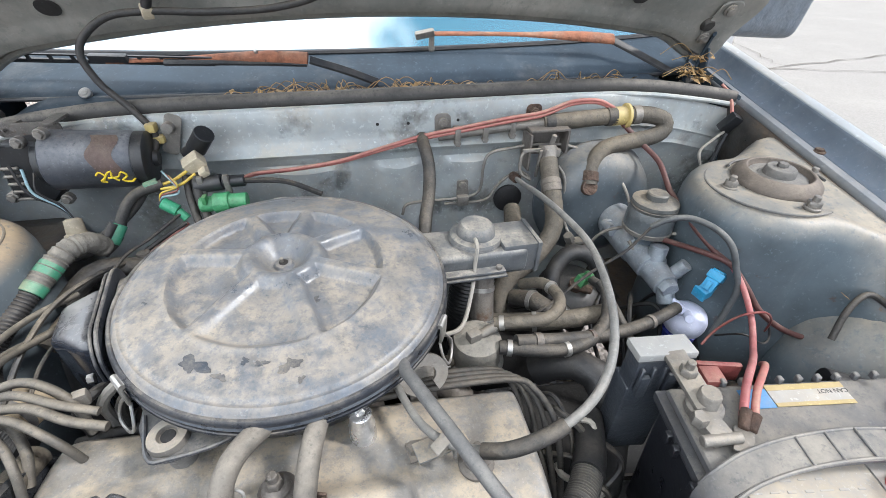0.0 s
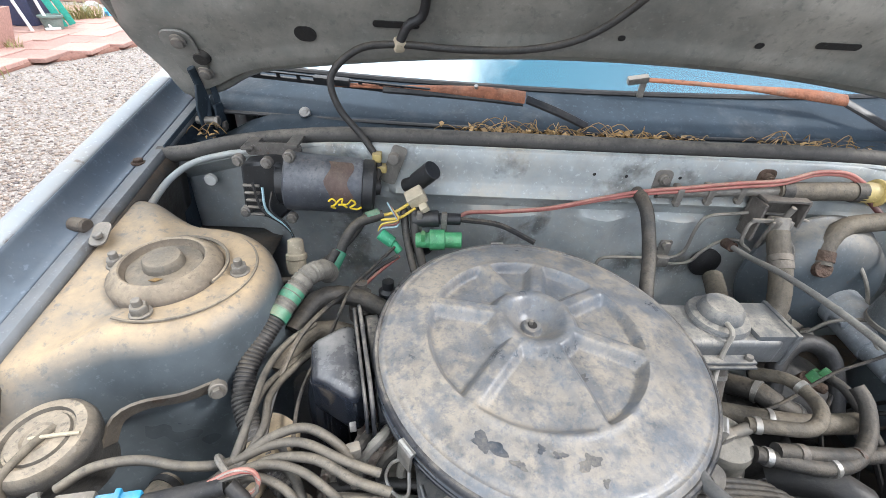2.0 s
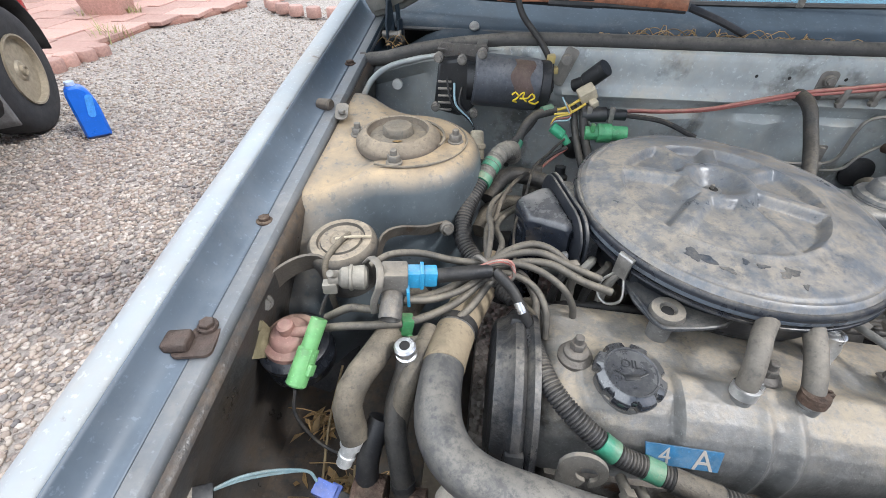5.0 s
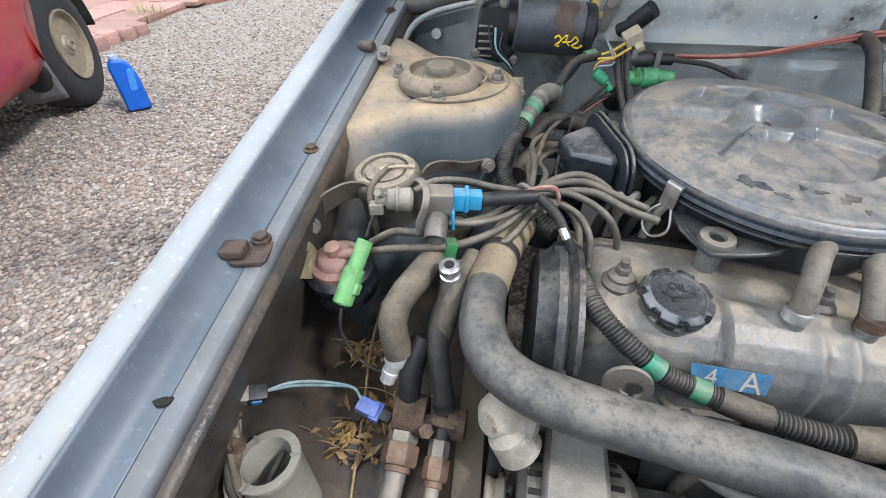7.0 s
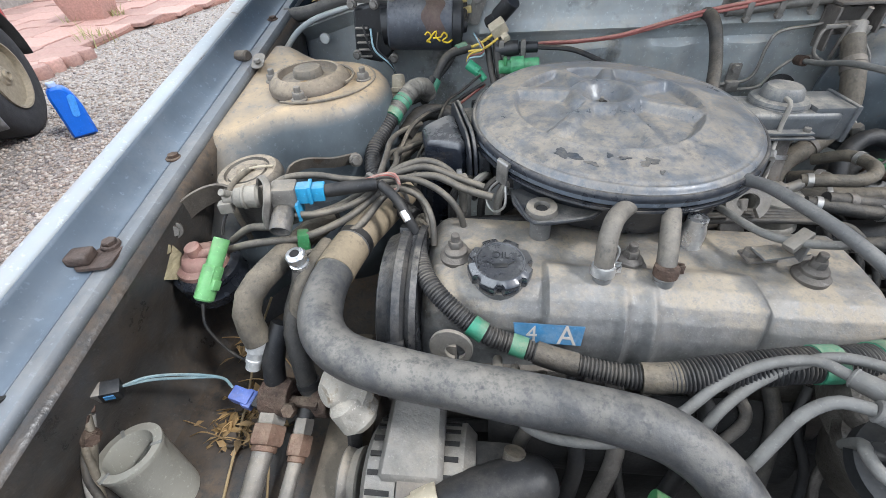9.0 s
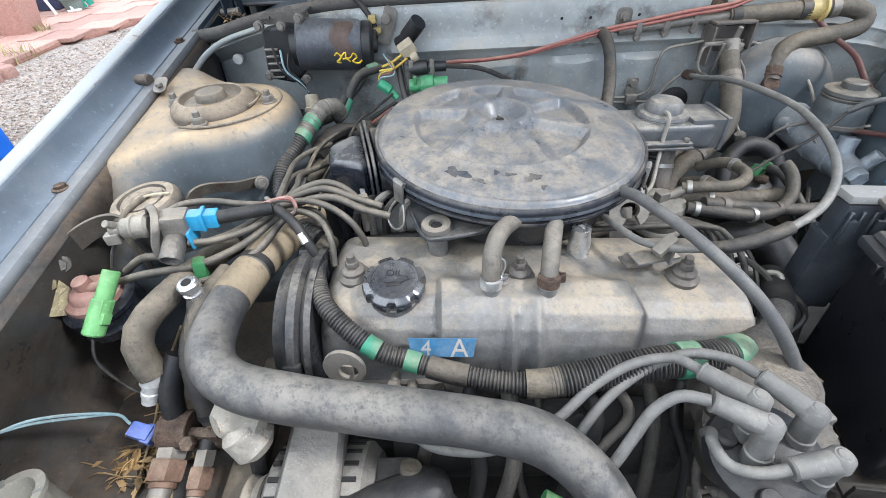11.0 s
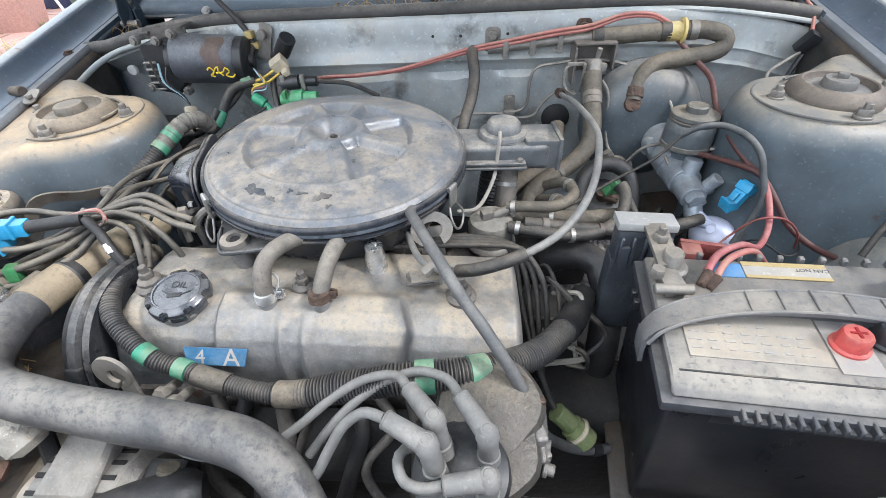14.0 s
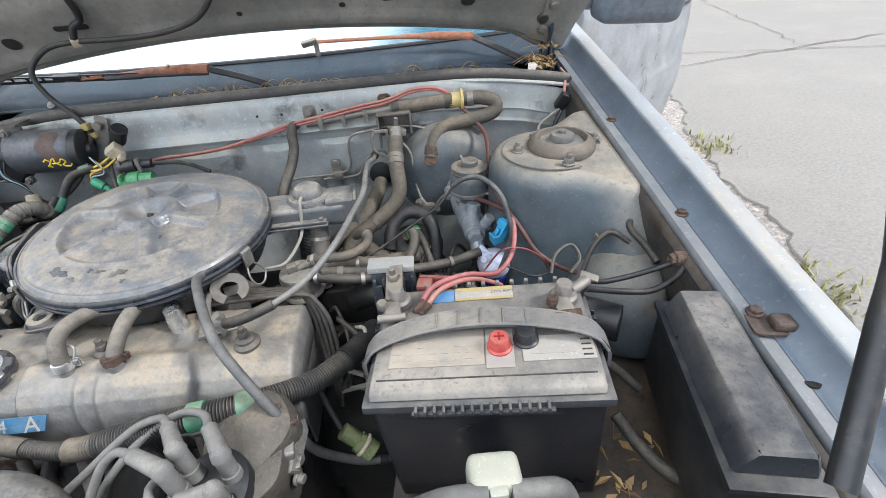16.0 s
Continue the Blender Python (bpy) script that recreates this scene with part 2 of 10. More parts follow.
WIRE_BK = surf("black_insulation", (0.018, 0.018, 0.019), 0.55, 0.0, 0.3, grain=60, patch=22, bump=0.05)
WIRE_GY = surf("grey_insulation", (0.24, 0.225, 0.20), 0.65, 0.0, 0.6, dust_col=(0.40, 0.36, 0.29), grain=60, patch=18, bump=0.1)
PLUG_GY = surf("plug_lead_rubber", (0.14, 0.138, 0.132), 0.65, 0.0, 0.5, dust_col=(0.31, 0.285, 0.24), grain=60, patch=18, bump=0.1)
WIRE_CY = surf("pale_blue_insulation", (0.30, 0.45, 0.50), 0.5, 0.0, 0.3, grain=60, patch=25, bump=0.05)
YEL_W = surf("yellow_insulation", (0.60, 0.43, 0.05), 0.5, 0.0, 0.3, grain=60, patch=25, bump=0.05)
BAT_TOP = surf("battery_cover", (0.085, 0.088, 0.095), 0.42, 0.0, 0.74, dust_col=(0.355, 0.315, 0.255), grain=50, patch=7, bump=0.06, up=0.9)
BAT_CASE = surf("battery_case", (0.012, 0.013, 0.017), 0.35, 0.0, 0.14, dust_col=(0.2, 0.19, 0.17), grain=50, patch=5, bump=0.04)
LABEL_W = surf("label_white", (0.30, 0.295, 0.29), 0.42, 0.0, 0.5, grain=60, patch=12, bump=0.02, var=0.08)
LABEL_G = surf("label_grey", (0.33, 0.32, 0.30), 0.5, 0.0, 0.4, grain=60, patch=12, bump=0.02, var=0.1)
LABEL_Y = surf("label_yellow", (0.38, 0.29, 0.12), 0.5, 0.0, 0.3, grain=60, patch=14, bump=0.02, var=0.1)
LABEL_B = surf("label_blue", (0.05, 0.22, 0.46), 0.45, 0.0, 0.25, grain=60, patch=14, bump=0.02, var=0.12)
BADGE_B = surf("badge_blue", (0.015, 0.11, 0.23), 0.35, 0.0, 0.55, dust_col=(0.22, 0.25, 0.26), grain=60, patch=22, bump=0.03, var=0.25, scuff=0.5)
INK = surf("ink_black", (0.03, 0.03, 0.03), 0.6, 0.0, 0.2, bump=0.0)
PLATED = surf("yellow_zinc_plate", (0.16, 0.135, 0.075), 0.45, 0.6, 0.45, grain=80, patch=16, bump=0.15, spots=0.15)
BRAKE_M = surf("brake_cylinder_metal", (0.27, 0.30, 0.33), 0.42, 0.4, 0.4, grain=60, patch=12, bump=0.1)


def leaf_material():
    m = surf("dry_leaf", (0.34, 0.215, 0.085), 0.8, 0.0, 0.3, grain=40, patch=30, bump=0.1, var=0.35)
    n, l = m.node_tree.nodes, m.node_tree.links
    b = n["Principled BSDF"]
    geo, mr, hs = n.new("ShaderNodeNewGeometry"), n.new("ShaderNodeMapRange"), n.new("ShaderNodeHueSaturation")
    mr.inputs["To Min"].default_value, mr.inputs["To Max"].default_value = 0.45, 1.35
    l.new(geo.outputs["Random Per Island"], mr.inputs["Value"])
    l.new(mr.outputs["Result"], hs.inputs["Value"])
    l.new(b.inputs["Base Color"].links[0].from_socket, hs.inputs["Color"])
    l.new(hs.outputs["Color"], b.inputs["Base Color"])
    return m


LEAF = leaf_material()
STRAW = surf("dry_stalk", (0.34, 0.25, 0.13), 0.8, 0.0, 0.2, grain=40, patch=30, bump=0.1, var=0.35)
GASKET = surf("seal_rubber", (0.04, 0.039, 0.038), 0.7, 0.0, 0.6, dust_col=(0.25, 0.22, 0.18), grain=50, patch=10, bump=0.1, up=0.86)
BLUE_JUG = surf("blue_jug_plastic", (0.012, 0.13, 0.62), 0.35, 0.0, 0.06, grain=30, patch=10, bump=0.02, var=0.08)
TYRE_M = surf("tyre_rubber", (0.022, 0.022, 0.024), 0.75, 0.0, 0.3, dust_col=(0.14, 0.13, 0.12), grain=60, patch=8, bump=0.2)
RIM_M = surf("wheel_alloy_tan", (0.32, 0.275, 0.20), 0.5, 0.3, 0.4, grain=40, patch=8, bump=0.05)
BRICK_M = surf("red_paver", (0.43, 0.265, 0.22), 0.85, 0.0, 0.3, dust_col=(0.42, 0.30, 0.24), grain=50, patch=4, bump=0.3, var=0.2, island=0.22)
HOUSE_M = surf("house_wall", (0.62, 0.64, 0.66), 0.8, 0.0, 0.1, grain=20, patch=2, bump=0.1, var=0.05)
FOUND_M = surf("concrete_footing", (0.33, 0.31, 0.28), 0.85, 0.0, 0.2, grain=20, patch=2, bump=0.2)
ASPHALT = surf("old_concrete_road", (0.23, 0.212, 0.19), 0.9, 0.0, 0.3, dust_col=(0.28, 0.255, 0.22), grain=70, patch=1.2, bump=0.3, var=0.2)
# near-black colour stands in for shade deep in the bay, in holes and gaps
VOID_SHADE = surf("painted_shade_grime", (0.013, 0.0125, 0.012), 0.8, 0.0, 0.25, dust_col=(0.06, 0.05, 0.04), grain=30, patch=10, bump=0.3)


def glass_material():
    m = bpy.data.materials.new("sky_tinted_glass")
    m.use_nodes = True
    b = m.node_tree.nodes["Principled BSDF"]
    # opaque teal base stands in for the reflection of blue sky
    b.inputs["Base Color"].default_value = (0.06, 0.185, 0.235, 1)
    b.inputs["Roughness"].default_value = 0.03
    # specular and IOR set above real glass to brighten the reflected clouds
    b.inputs["Specular IOR Level"].default_value = 1.0
    b.inputs["IOR"].default_value = 2.45
    return m


GLASS = glass_material()

# ---- tools ----
HOME = {}


def thing(name, loc, label, category, group="", kind=""):
    e = new(name)
    e.empty_display_size = 0.02
    e.location = loc
    HOME[e.name] = Vector(loc)
    return tagged(e, label, category, group, kind)


def mesh_of(bm, name, smooth=True, angle=38):
    me = bpy.data.meshes.new(name)
    bmesh.ops.recalc_face_normals(bm, faces=bm.faces)
    bm.to_mesh(me)
    bm.free()
    if smooth:
        me.polygons.foreach_set("use_smooth", [True] * len(me.polygons))
        me.set_sharp_from_angle(angle=radians(angle))
    return me


def under(ob, parent):
    ob.parent = parent
    ob.matrix_parent_inverse = Matrix.Translation(-HOME.get(parent.name, Vector()))
    return ob


def part(name, bm, material, parent, label="", smooth=True, thick=0.0):
    me = mesh_of(bm, name, smooth)
    me.materials.append(material)
    ob = under(new(name, me), parent)
    if thick:
        s = ob.modifiers.new("thickness", "SOLIDIFY")
        s.thickness, s.offset = thick, -1
    if label:
        ob["label"] = label
    return ob


def solo(name, bm, material, label, category, group="", kind="", thick=0.0):
    """A thing of one mesh."""
    me = mesh_of(bm, name)
    me.materials.append(material)
    ob = new(name, me)
    if thick:
        s = ob.modifiers.new("thickness", "SOLIDIFY")
        s.thickness, s.offset = thick, -1
    return tagged(ob, label, category, group, kind)


def join(*bms):
    out = bmesh.new()
    for b in bms:
        me = bpy.data.meshes.new("tmp")
        b.to_mesh(me)
        b.free()
        out.from_mesh(me)
        bpy.data.meshes.remove(me)
    return out


def toward_z(at, direction, spin=0.0):
    """A pose at a point whose z axis points along direction."""
    q = Vector(direction).to_track_quat("Z", "Y")
    return Matrix.Translation(at) @ q.to_matrix().to_4x4() @ Matrix.Rotation(spin, 4, "Z")


def box(size, m=None, bevel=0.002, seg=2):
    bm = bmesh.new()
    bmesh.ops.create_cube(bm, size=1.0)
    bmesh.ops.scale(bm, vec=size, verts=bm.verts)
    if bevel:
        bmesh.ops.bevel(bm, geom=bm.edges[:], offset=min(bevel, 0.45 * min(size)), segments=seg, profile=0.6, affect="EDGES")
    if m is not None:
        bmesh.ops.transform(bm, matrix=m, verts=bm.verts)
    return bm


def at(x, y, z, rx=0, ry=0, rz=0):
    return pose(x, y, z, rx, ry, rz)


def lathe(profile, m=None, n=28, wobble=None):
    """Turns (radius, height) rows round z; ends are closed."""
    bm = bmesh.new()
    rings = []
    for r, z in profile:
        ring = []
        for i in range(n):
            a = 2 * math.pi * i / n
            k = r * (wobble(a, z) if wobble else 1.0)
            ring.append(bm.verts.new((k * math.cos(a), k * math.sin(a), z)))
        rings.append(ring)
    for a, b in zip(rings, rings[1:]):
        for i in range(n):
            j = (i + 1) % n
            bm.faces.new((a[i], a[j], b[j], b[i]))
    bm.faces.new(rings[0][::-1])
    bm.faces.new(rings[-1])
    if m is not None:
        bmesh.ops.transform(bm, matrix=m, verts=bm.verts)
    return bm


def rod(p0, p1, r0, r1=None, n=16, b=0.0008):
    p0, p1 = Vector(p0), Vector(p1)
    h = (p1 - p0).length
    r1 = r0 if r1 is None else r1
    b = min(b, 0.4 * h, 0.5 * r0, 0.5 * r1)
    return lathe([(r0 - b, 0), (r0, b), (r1, h - b), (r1 - b, h)], toward_z(p0, p1 - p0), n)


def hexnut(p, direction, r, h):
    return lathe([(r * 0.96, 0), (r, h * 0.1), (r, h * 0.85), (r * 0.9, h)], toward_z(p, direction), 6)


def spline(pts, per=10):
    """Catmull-Rom through the points."""
    p = [Vector(q) for q in pts]
    p = [2 * p[0] - p[1]] + p + [2 * p[-1] - p[-2]]
    out = []
    for i in range(1, len(p) - 2):
        a, b, c, d = p[i - 1], p[i], p[i + 1], p[i + 2]
        for k in range(per):
            t = k / per
            out.append(0.5 * (2 * b + (c - a) * t + (2 * a - 5 * b + 4 * c - d) * t * t + (3 * b - a - 3 * c + d) * t**3))
    out.append(p[-2])
    return out


def resample(path, step):
    lengths = [0.0]
    for a, b in zip(path, path[1:]):
        lengths.append(lengths[-1] + (b - a).length)
    count = max(2, int(lengths[-1] / step) + 1)
    out, k = [], 0
    for i in range(count):
        s = lengths[-1] * i / (count - 1)
        while k < len(lengths) - 2 and lengths[k + 1] < s:
            k += 1
        f = (s - lengths[k]) / max(1e-9, lengths[k + 1] - lengths[k])
        out.append(path[k].lerp(path[k + 1], f))
    return out, lengths[-1]


def tube(pts, r, n=10, step=None, rfun=None, sag=0.0, flat=1.0):
    """A round hose or wire through the points. rfun(s, length): factor on the radius at s metres along it."""
    step = step or max(0.004, r * 1.2)
    path, total = resample(spline(pts), step)
    bm = bmesh.new()
    t0 = (path[1] - path[0]).normalized()
    side = t0.orthogonal().normalized()
    rings = []
    for i, p in enumerate(path):
        t = (path[min(i + 1, len(path) - 1)] - path[max(i - 1, 0)]).normalized()
        side = (side - t * side.dot(t)).normalized()
        other = t.cross(side)
        k = r * (rfun(total * i / (len(path) - 1), total) if rfun else 1.0)
        rings.append([bm.verts.new(p + k * (math.cos(a) * side + flat * math.sin(a) * other)) for a in (2 * math.pi * j / n for j in range(n))])
    for a, b in zip(rings, rings[1:]):
        for j in range(n):
            q = (j + 1) % n
            bm.faces.new((a[j], a[q], b[q], b[j]))
    bm.faces.new(rings[0][::-1])
    bm.faces.new(rings[-1])
    return bm


def band_on(pts, f0, f1, r, n=16):
    """A sleeve over the part of a tube's run between two fractions of its length."""
    path, total = resample(spline(pts), 0.003)
    a, b = int(f0 * (len(path) - 1)), int(f1 * (len(path) - 1))
    return tube(path[a : max(b, a + 2) + 1 : 1], r, n=n, step=0.003)


def plate(outline, thick, m=None, bevel=0.0):
    """A flat outline in x, y, given a thickness along z."""
    bm = bmesh.new()
    f = bm.faces.new([bm.verts.new((x, y, 0)) for x, y in outline])
    top = bmesh.ops.extrude_face_region(bm, geom=[f])
    bmesh.ops.translate(bm, vec=(0, 0, thick), verts=[v for v in top["geom"] if isinstance(v, bmesh.types.BMVert)])
    bmesh.ops.recalc_face_normals(bm, faces=bm.faces)
    if bevel:
        bmesh.ops.bevel(bm, geom=bm.edges[:], offset=bevel, segments=1, affect="EDGES")
    if m is not None:
        bmesh.ops.transform(bm, matrix=m, verts=bm.verts)
    return bm


def rounded(w, h, r, k=5):
    out = []
    for cx, cy, a0 in ((w / 2 - r, h / 2 - r, 0), (r - w / 2, h / 2 - r, 90), (r - w / 2, r - h / 2, 180), (w / 2 - r, r - h / 2, 270)):
        for i in range(k + 1):
            a = radians(a0 + 90 * i / k)
            out.append((cx + r * math.cos(a), cy + r * math.sin(a)))
    return out


def sheet(fn, nu, nv):
    """A surface fn(u, v) with u, v from 0 to 1."""
    bm = bmesh.new()
    g = [[bm.verts.new(fn(i / nu, j / nv)) for j in range(nv + 1)] for i in range(nu + 1)]
    for i in range(nu):
        for j in range(nv):
            bm.faces.new((g[i][j], g[i + 1][j], g[i + 1][j + 1], g[i][j + 1]))
    return bm


def lerp_rows(rows, t):
    """Reads a table of (t, a, b, ...) at t."""
    if t <= rows[0][0]:
        return rows[0][1:]
    for p, q in zip(rows, rows[1:]):
        if t <= q[0]:
            f = (t - p[0]) / (q[0] - p[0])
            return tuple(a + f * (b - a) for a, b in zip(p[1:], q[1:]))
    return rows[-1][1:]


def smooth01(a, b, x):
    t = min(1.0, max(0.0, (x - a) / (b - a)))
    return t * t * (3 - 2 * t)


def torus_bm(R, r, m=None, n=36, k=10, arc=1.0):
    pts = [(R * math.cos(a), R * math.sin(a), 0) for a in (2 * math.pi * arc * i / n for i in range(n + (0 if arc == 1.0 else 1)))]
    bm = bmesh.new()
    rings = []
    for i, p in enumerate(pts):
        d = Vector(p).normalized()
        rings.append([bm.verts.new(Vector(p) + r * (math.cos(b) * d + Vector((0, 0, math.sin(b))))) for b in (2 * math.pi * j / k for j in range(k))])
    count = len(rings)
    for i in range(count if arc == 1.0 else count - 1):
        a, b = rings[i], rings[(i + 1) % count]
        for j in range(k):
            q = (j + 1) % k
            bm.faces.new((a[j], b[j], b[q], a[q]))
    if m is not None:
        bmesh.ops.transform(bm, matrix=m, verts=bm.verts)
    return bm


def lettering(text, size, m, depth=0.0004):
    """Raised letters as a mesh, in the built-in font."""
    c = bpy.data.curves.new("letters", "FONT")
    c.body, c.size, c.align_x, c.align_y, c.extrude = text, size, "CENTER", "CENTER", depth
    o = bpy.data.objects.new("letters", c)
    scene.collection.objects.link(o)
    bpy.context.view_layer.update()
    me = bpy.data.meshes.new_from_object(o)
    bm = bmesh.new()
    bm.from_mesh(me)
    bpy.data.objects.remove(o)
    bmesh.ops.transform(bm, matrix=m, verts=bm.verts)
    return bm


def ribbed(pitch, depth):
    """Radius factor of a corrugated conduit."""
    return lambda s, total: 1.0 - depth * (0.5 + 0.5 * math.cos(2 * math.pi * s / pitch)) ** 2

# ---- ground and surroundings ----


def gravel_material():
    m = surf("gravel", (0.31, 0.275, 0.245), 0.9, 0.0, 0.5, dust_col=(0.40, 0.355, 0.31), grain=45, patch=0.8, bump=0.5, var=0.35)
    n, l = m.node_tree.nodes, m.node_tree.links
    b = n["Principled BSDF"]
    co = n.new("ShaderNodeTexCoord")
    v = n.new("ShaderNodeTexVoronoi")
    v.inputs["Scale"].default_value = 58.0
    l.new(co.outputs["Object"], v.inputs["Vector"])
    hs = n.new("ShaderNodeHueSaturation")
    r = n.new("ShaderNodeSeparateColor")
    l.new(v.outputs["Color"], r.inputs[0])
    mr = n.new("ShaderNodeMapRange")
    mr.inputs["To Min"].default_value, mr.inputs["To Max"].default_value = 0.72, 1.3
    l.new(r.outputs[0], mr.inputs["Value"])
    l.new(mr.outputs["Result"], hs.inputs["Value"])
    l.new(b.inputs["Base Color"].links[0].from_socket, hs.inputs["Color"])
    l.new(hs.outputs["Color"], b.inputs["Base Color"])
    bp = n.new("ShaderNodeBump")
    bp.inputs["Strength"].default_value, bp.inputs["Distance"].default_value = 0.9, 0.015
    bp.invert = True
    l.new(v.outputs["Distance"], bp.inputs["Height"])
    l.new(bp.outputs["Normal"], b.inputs["Normal"])
    return m


def stone_material():
    m = surf("pebble", (0.36, 0.30, 0.24), 0.85, 0.0, 0.3, dust_col=(0.45, 0.39, 0.31), grain=30, patch=14, bump=0.2, var=0.25)
    n, l = m.node_tree.nodes, m.node_tree.links
    b = n["Principled BSDF"]
    geo = n.new("ShaderNodeNewGeometry")
    cr = n.new("ShaderNodeValToRGB")
    e = cr.color_ramp.elements
    e[0].color, e[1].color = (0.17, 0.155, 0.15, 1), (0.54, 0.485, 0.43, 1)
    k = e.new(0.35)
    k.color = (0.33, 0.265, 0.215, 1)
    k = e.new(0.7)
    k.color = (0.41, 0.345, 0.285, 1)
    l.new(geo.outputs["Random Per Island"], cr.inputs[0])
    l.new(cr.outputs["Color"], b.inputs["Base Color"])
    return m


GRAVEL = gravel_material()
bm = bmesh.new()
bmesh.ops.create_grid(bm, x_segments=2, y_segments=2, size=900.0)
solo("ground", bm, GRAVEL, "dusty tan gravel yard round the car", "ground", kind="structure")


def stone_mesh(rng, spots, size, lift=0.25):
    """Many small rounded stones as one mesh."""
    base = bmesh.new()
    bmesh.ops.create_icosphere(base, subdivisions=1, radius=1.0)
    base.verts.ensure_lookup_table()
    bv = np.array([v.co[:] for v in base.verts])
    bf = np.array([[v.index for v in f.verts] for f in base.faces])
    base.free()
    vs, fs = [], []
    for i, (x, y, z) in enumerate(spots):
        s = size * rng.uniform(0.55, 1.5)
        k = bv * (1 + rng.uniform(-0.22, 0.22, (len(bv), 1))) * (s, s * rng.uniform(0.55, 1.0), s * rng.uniform(0.4, 0.7))
        a = rng.uniform(0, 6.28)
        c, d = math.cos(a), math.sin(a)
        k = np.stack([c * k[:, 0] - d * k[:, 1], d * k[:, 0] + c * k[:, 1], k[:, 2]], 1) + (x, y, z + s * lift)
        vs.append(k)
        fs.append(bf + i * len(bv))
    me = bpy.data.meshes.new("gravel_stones")
    me.from_pydata(np.concatenate(vs).tolist(), [], np.concatenate(fs).tolist())
    me.polygons.foreach_set("use_smooth", [True] * len(me.polygons))
    return me


rng = np.random.default_rng(7)
spots = []
while len(spots) < 44000:
    x, y = rng.uniform(-4.6, -0.78), rng.uniform(-1.6, 5.2)
    near = math.hypot(x + 0.4, y + 0.5)
    if rng.uniform() < min(1.0, 4.0 / (near * near)) and not (x < -3.85 and y > 2.5):
        spots.append((x, y, 0.0))
for _ in range(1200):
    spots.append((rng.uniform(-0.6, 0.7), rng.uniform(-0.7, 0.4), 0.0))
me = stone_mesh(rng, spots, 0.0094)
me.materials.append(stone_material())
tagged(new("gravel_stones", me), "loose rounded tan and grey gravel stones", "gravel", kind="stuff")


def road_edge(y):
    return 1.70 + 0.30 * (y - 0.7) + 0.04 * math.sin(3.1 * y) + 0.025 * math.sin(9.0 * y + 1) + 0.015 * math.sin(31.0 * y) + 0.01 * math.sin(67.0 * y + 2)


solo("road", sheet(lambda u, v: (road_edge(-6 + 46 * u) + 45 * v**4, -6 + 46 * u, 0.012), 900, 8), ASPHALT, "worn pale concrete road with cracks", "road", kind="structure", thick=0.05)
for k, (x0, y0, x1, y1, w) in enumerate(((2.55, 3.15, 9.0, 4.35, 0.014), (2.9, 3.68, 7.4, 2.35, 0.012), (4.10, 3.45, 5.4, 7.6, 0.010))):
    n = 30
    wig = [(random.uniform(-1, 1) * 0.04, random.uniform(0.4, 1.5)) for _ in range(n + 1)]
    d = Vector((x1 - x0, y1 - y0, 0))
    q = Vector((-d.y, d.x, 0)).normalized()
    solo("road_crack", sheet(lambda u, v: Vector((x0, y0, 0.022)) + d * u + q * (wig[round(u * n)][0] + (v - 0.5) * w * wig[round(u * n)][1]), n, 1), surf("crack_filler", (0.11, 0.095, 0.075), 0.95, 0, 0.1), "dark jagged crack in the concrete road", "crack", kind="structure")


def blades(spots, height, seed):
    r = random.Random(seed)
    bm = bmesh.new()
    for x, y, spread, count in spots:
        for _ in range(count):
            px, py = r.gauss(x, spread), r.gauss(y, spread)
            a, h, w = r.uniform(0, 6.28), height * r.uniform(0.4, 1.2), r.uniform(0.003, 0.006)
            lean = r.uniform(0.2, 0.9) * h
            dx, dy = math.cos(a), math.sin(a)
            b0, b1 = (px - w * dy, py + w * dx, 0.0), (px + w * dy, py - w * dx, 0.0)
            m0 = (px + 0.4 * lean * dx - w * dy * 0.8, py + 0.4 * lean * dy + w * dx * 0.8, h * 0.6)
            m1 = (px + 0.4 * lean * dx + w * dy * 0.8, py + 0.4 * lean * dy - w * dx * 0.8, h * 0.6)
            tip = (px + lean * dx, py + lean * dy, h)
            v = [bm.verts.new(c) for c in (b0, b1, m1, m0, tip)]
            bm.faces.new((v[0], v[1], v[2], v[3]))
            bm.faces.new((v[3], v[2], v[4]))
    return bm


GRASS_M = surf("weed_grass", (0.30, 0.29, 0.12), 0.7, 0, 0.2, dust_col=(0.40, 0.36, 0.20), grain=20, patch=3, bump=0.0, var=0.35)
solo("roadside_grass", blades([(road_edge(y) - 0.08 + 0.1 * math.sin(5 * y), y, 0.05, 26) for y in (0.3, 0.42, 0.95, 1.5, 1.62)] + [(1.60, 0.25, 0.06, 30), (1.66, 0.33, 0.06, 26), (1.98, 1.45, 0.05, 30), (2.03, 1.52, 0.04, 22)], 0.055, 3), GRASS_M, "sparse dry green weeds along the road edge", "grass", kind="stuff")

# --- patio of red pavers ---
PATIO_SIDE = [(1.0, -3.80), (3.06, -3.80), (3.12, -3.88), (3.96, -3.95), (4.18, -3.76), (5.18, -3.54), (5.28, -3.62), (6.4, -4.40), (8.5, -5.6)]


def patio_edge(y):
    return lerp_rows(PATIO_SIDE, y)[0]


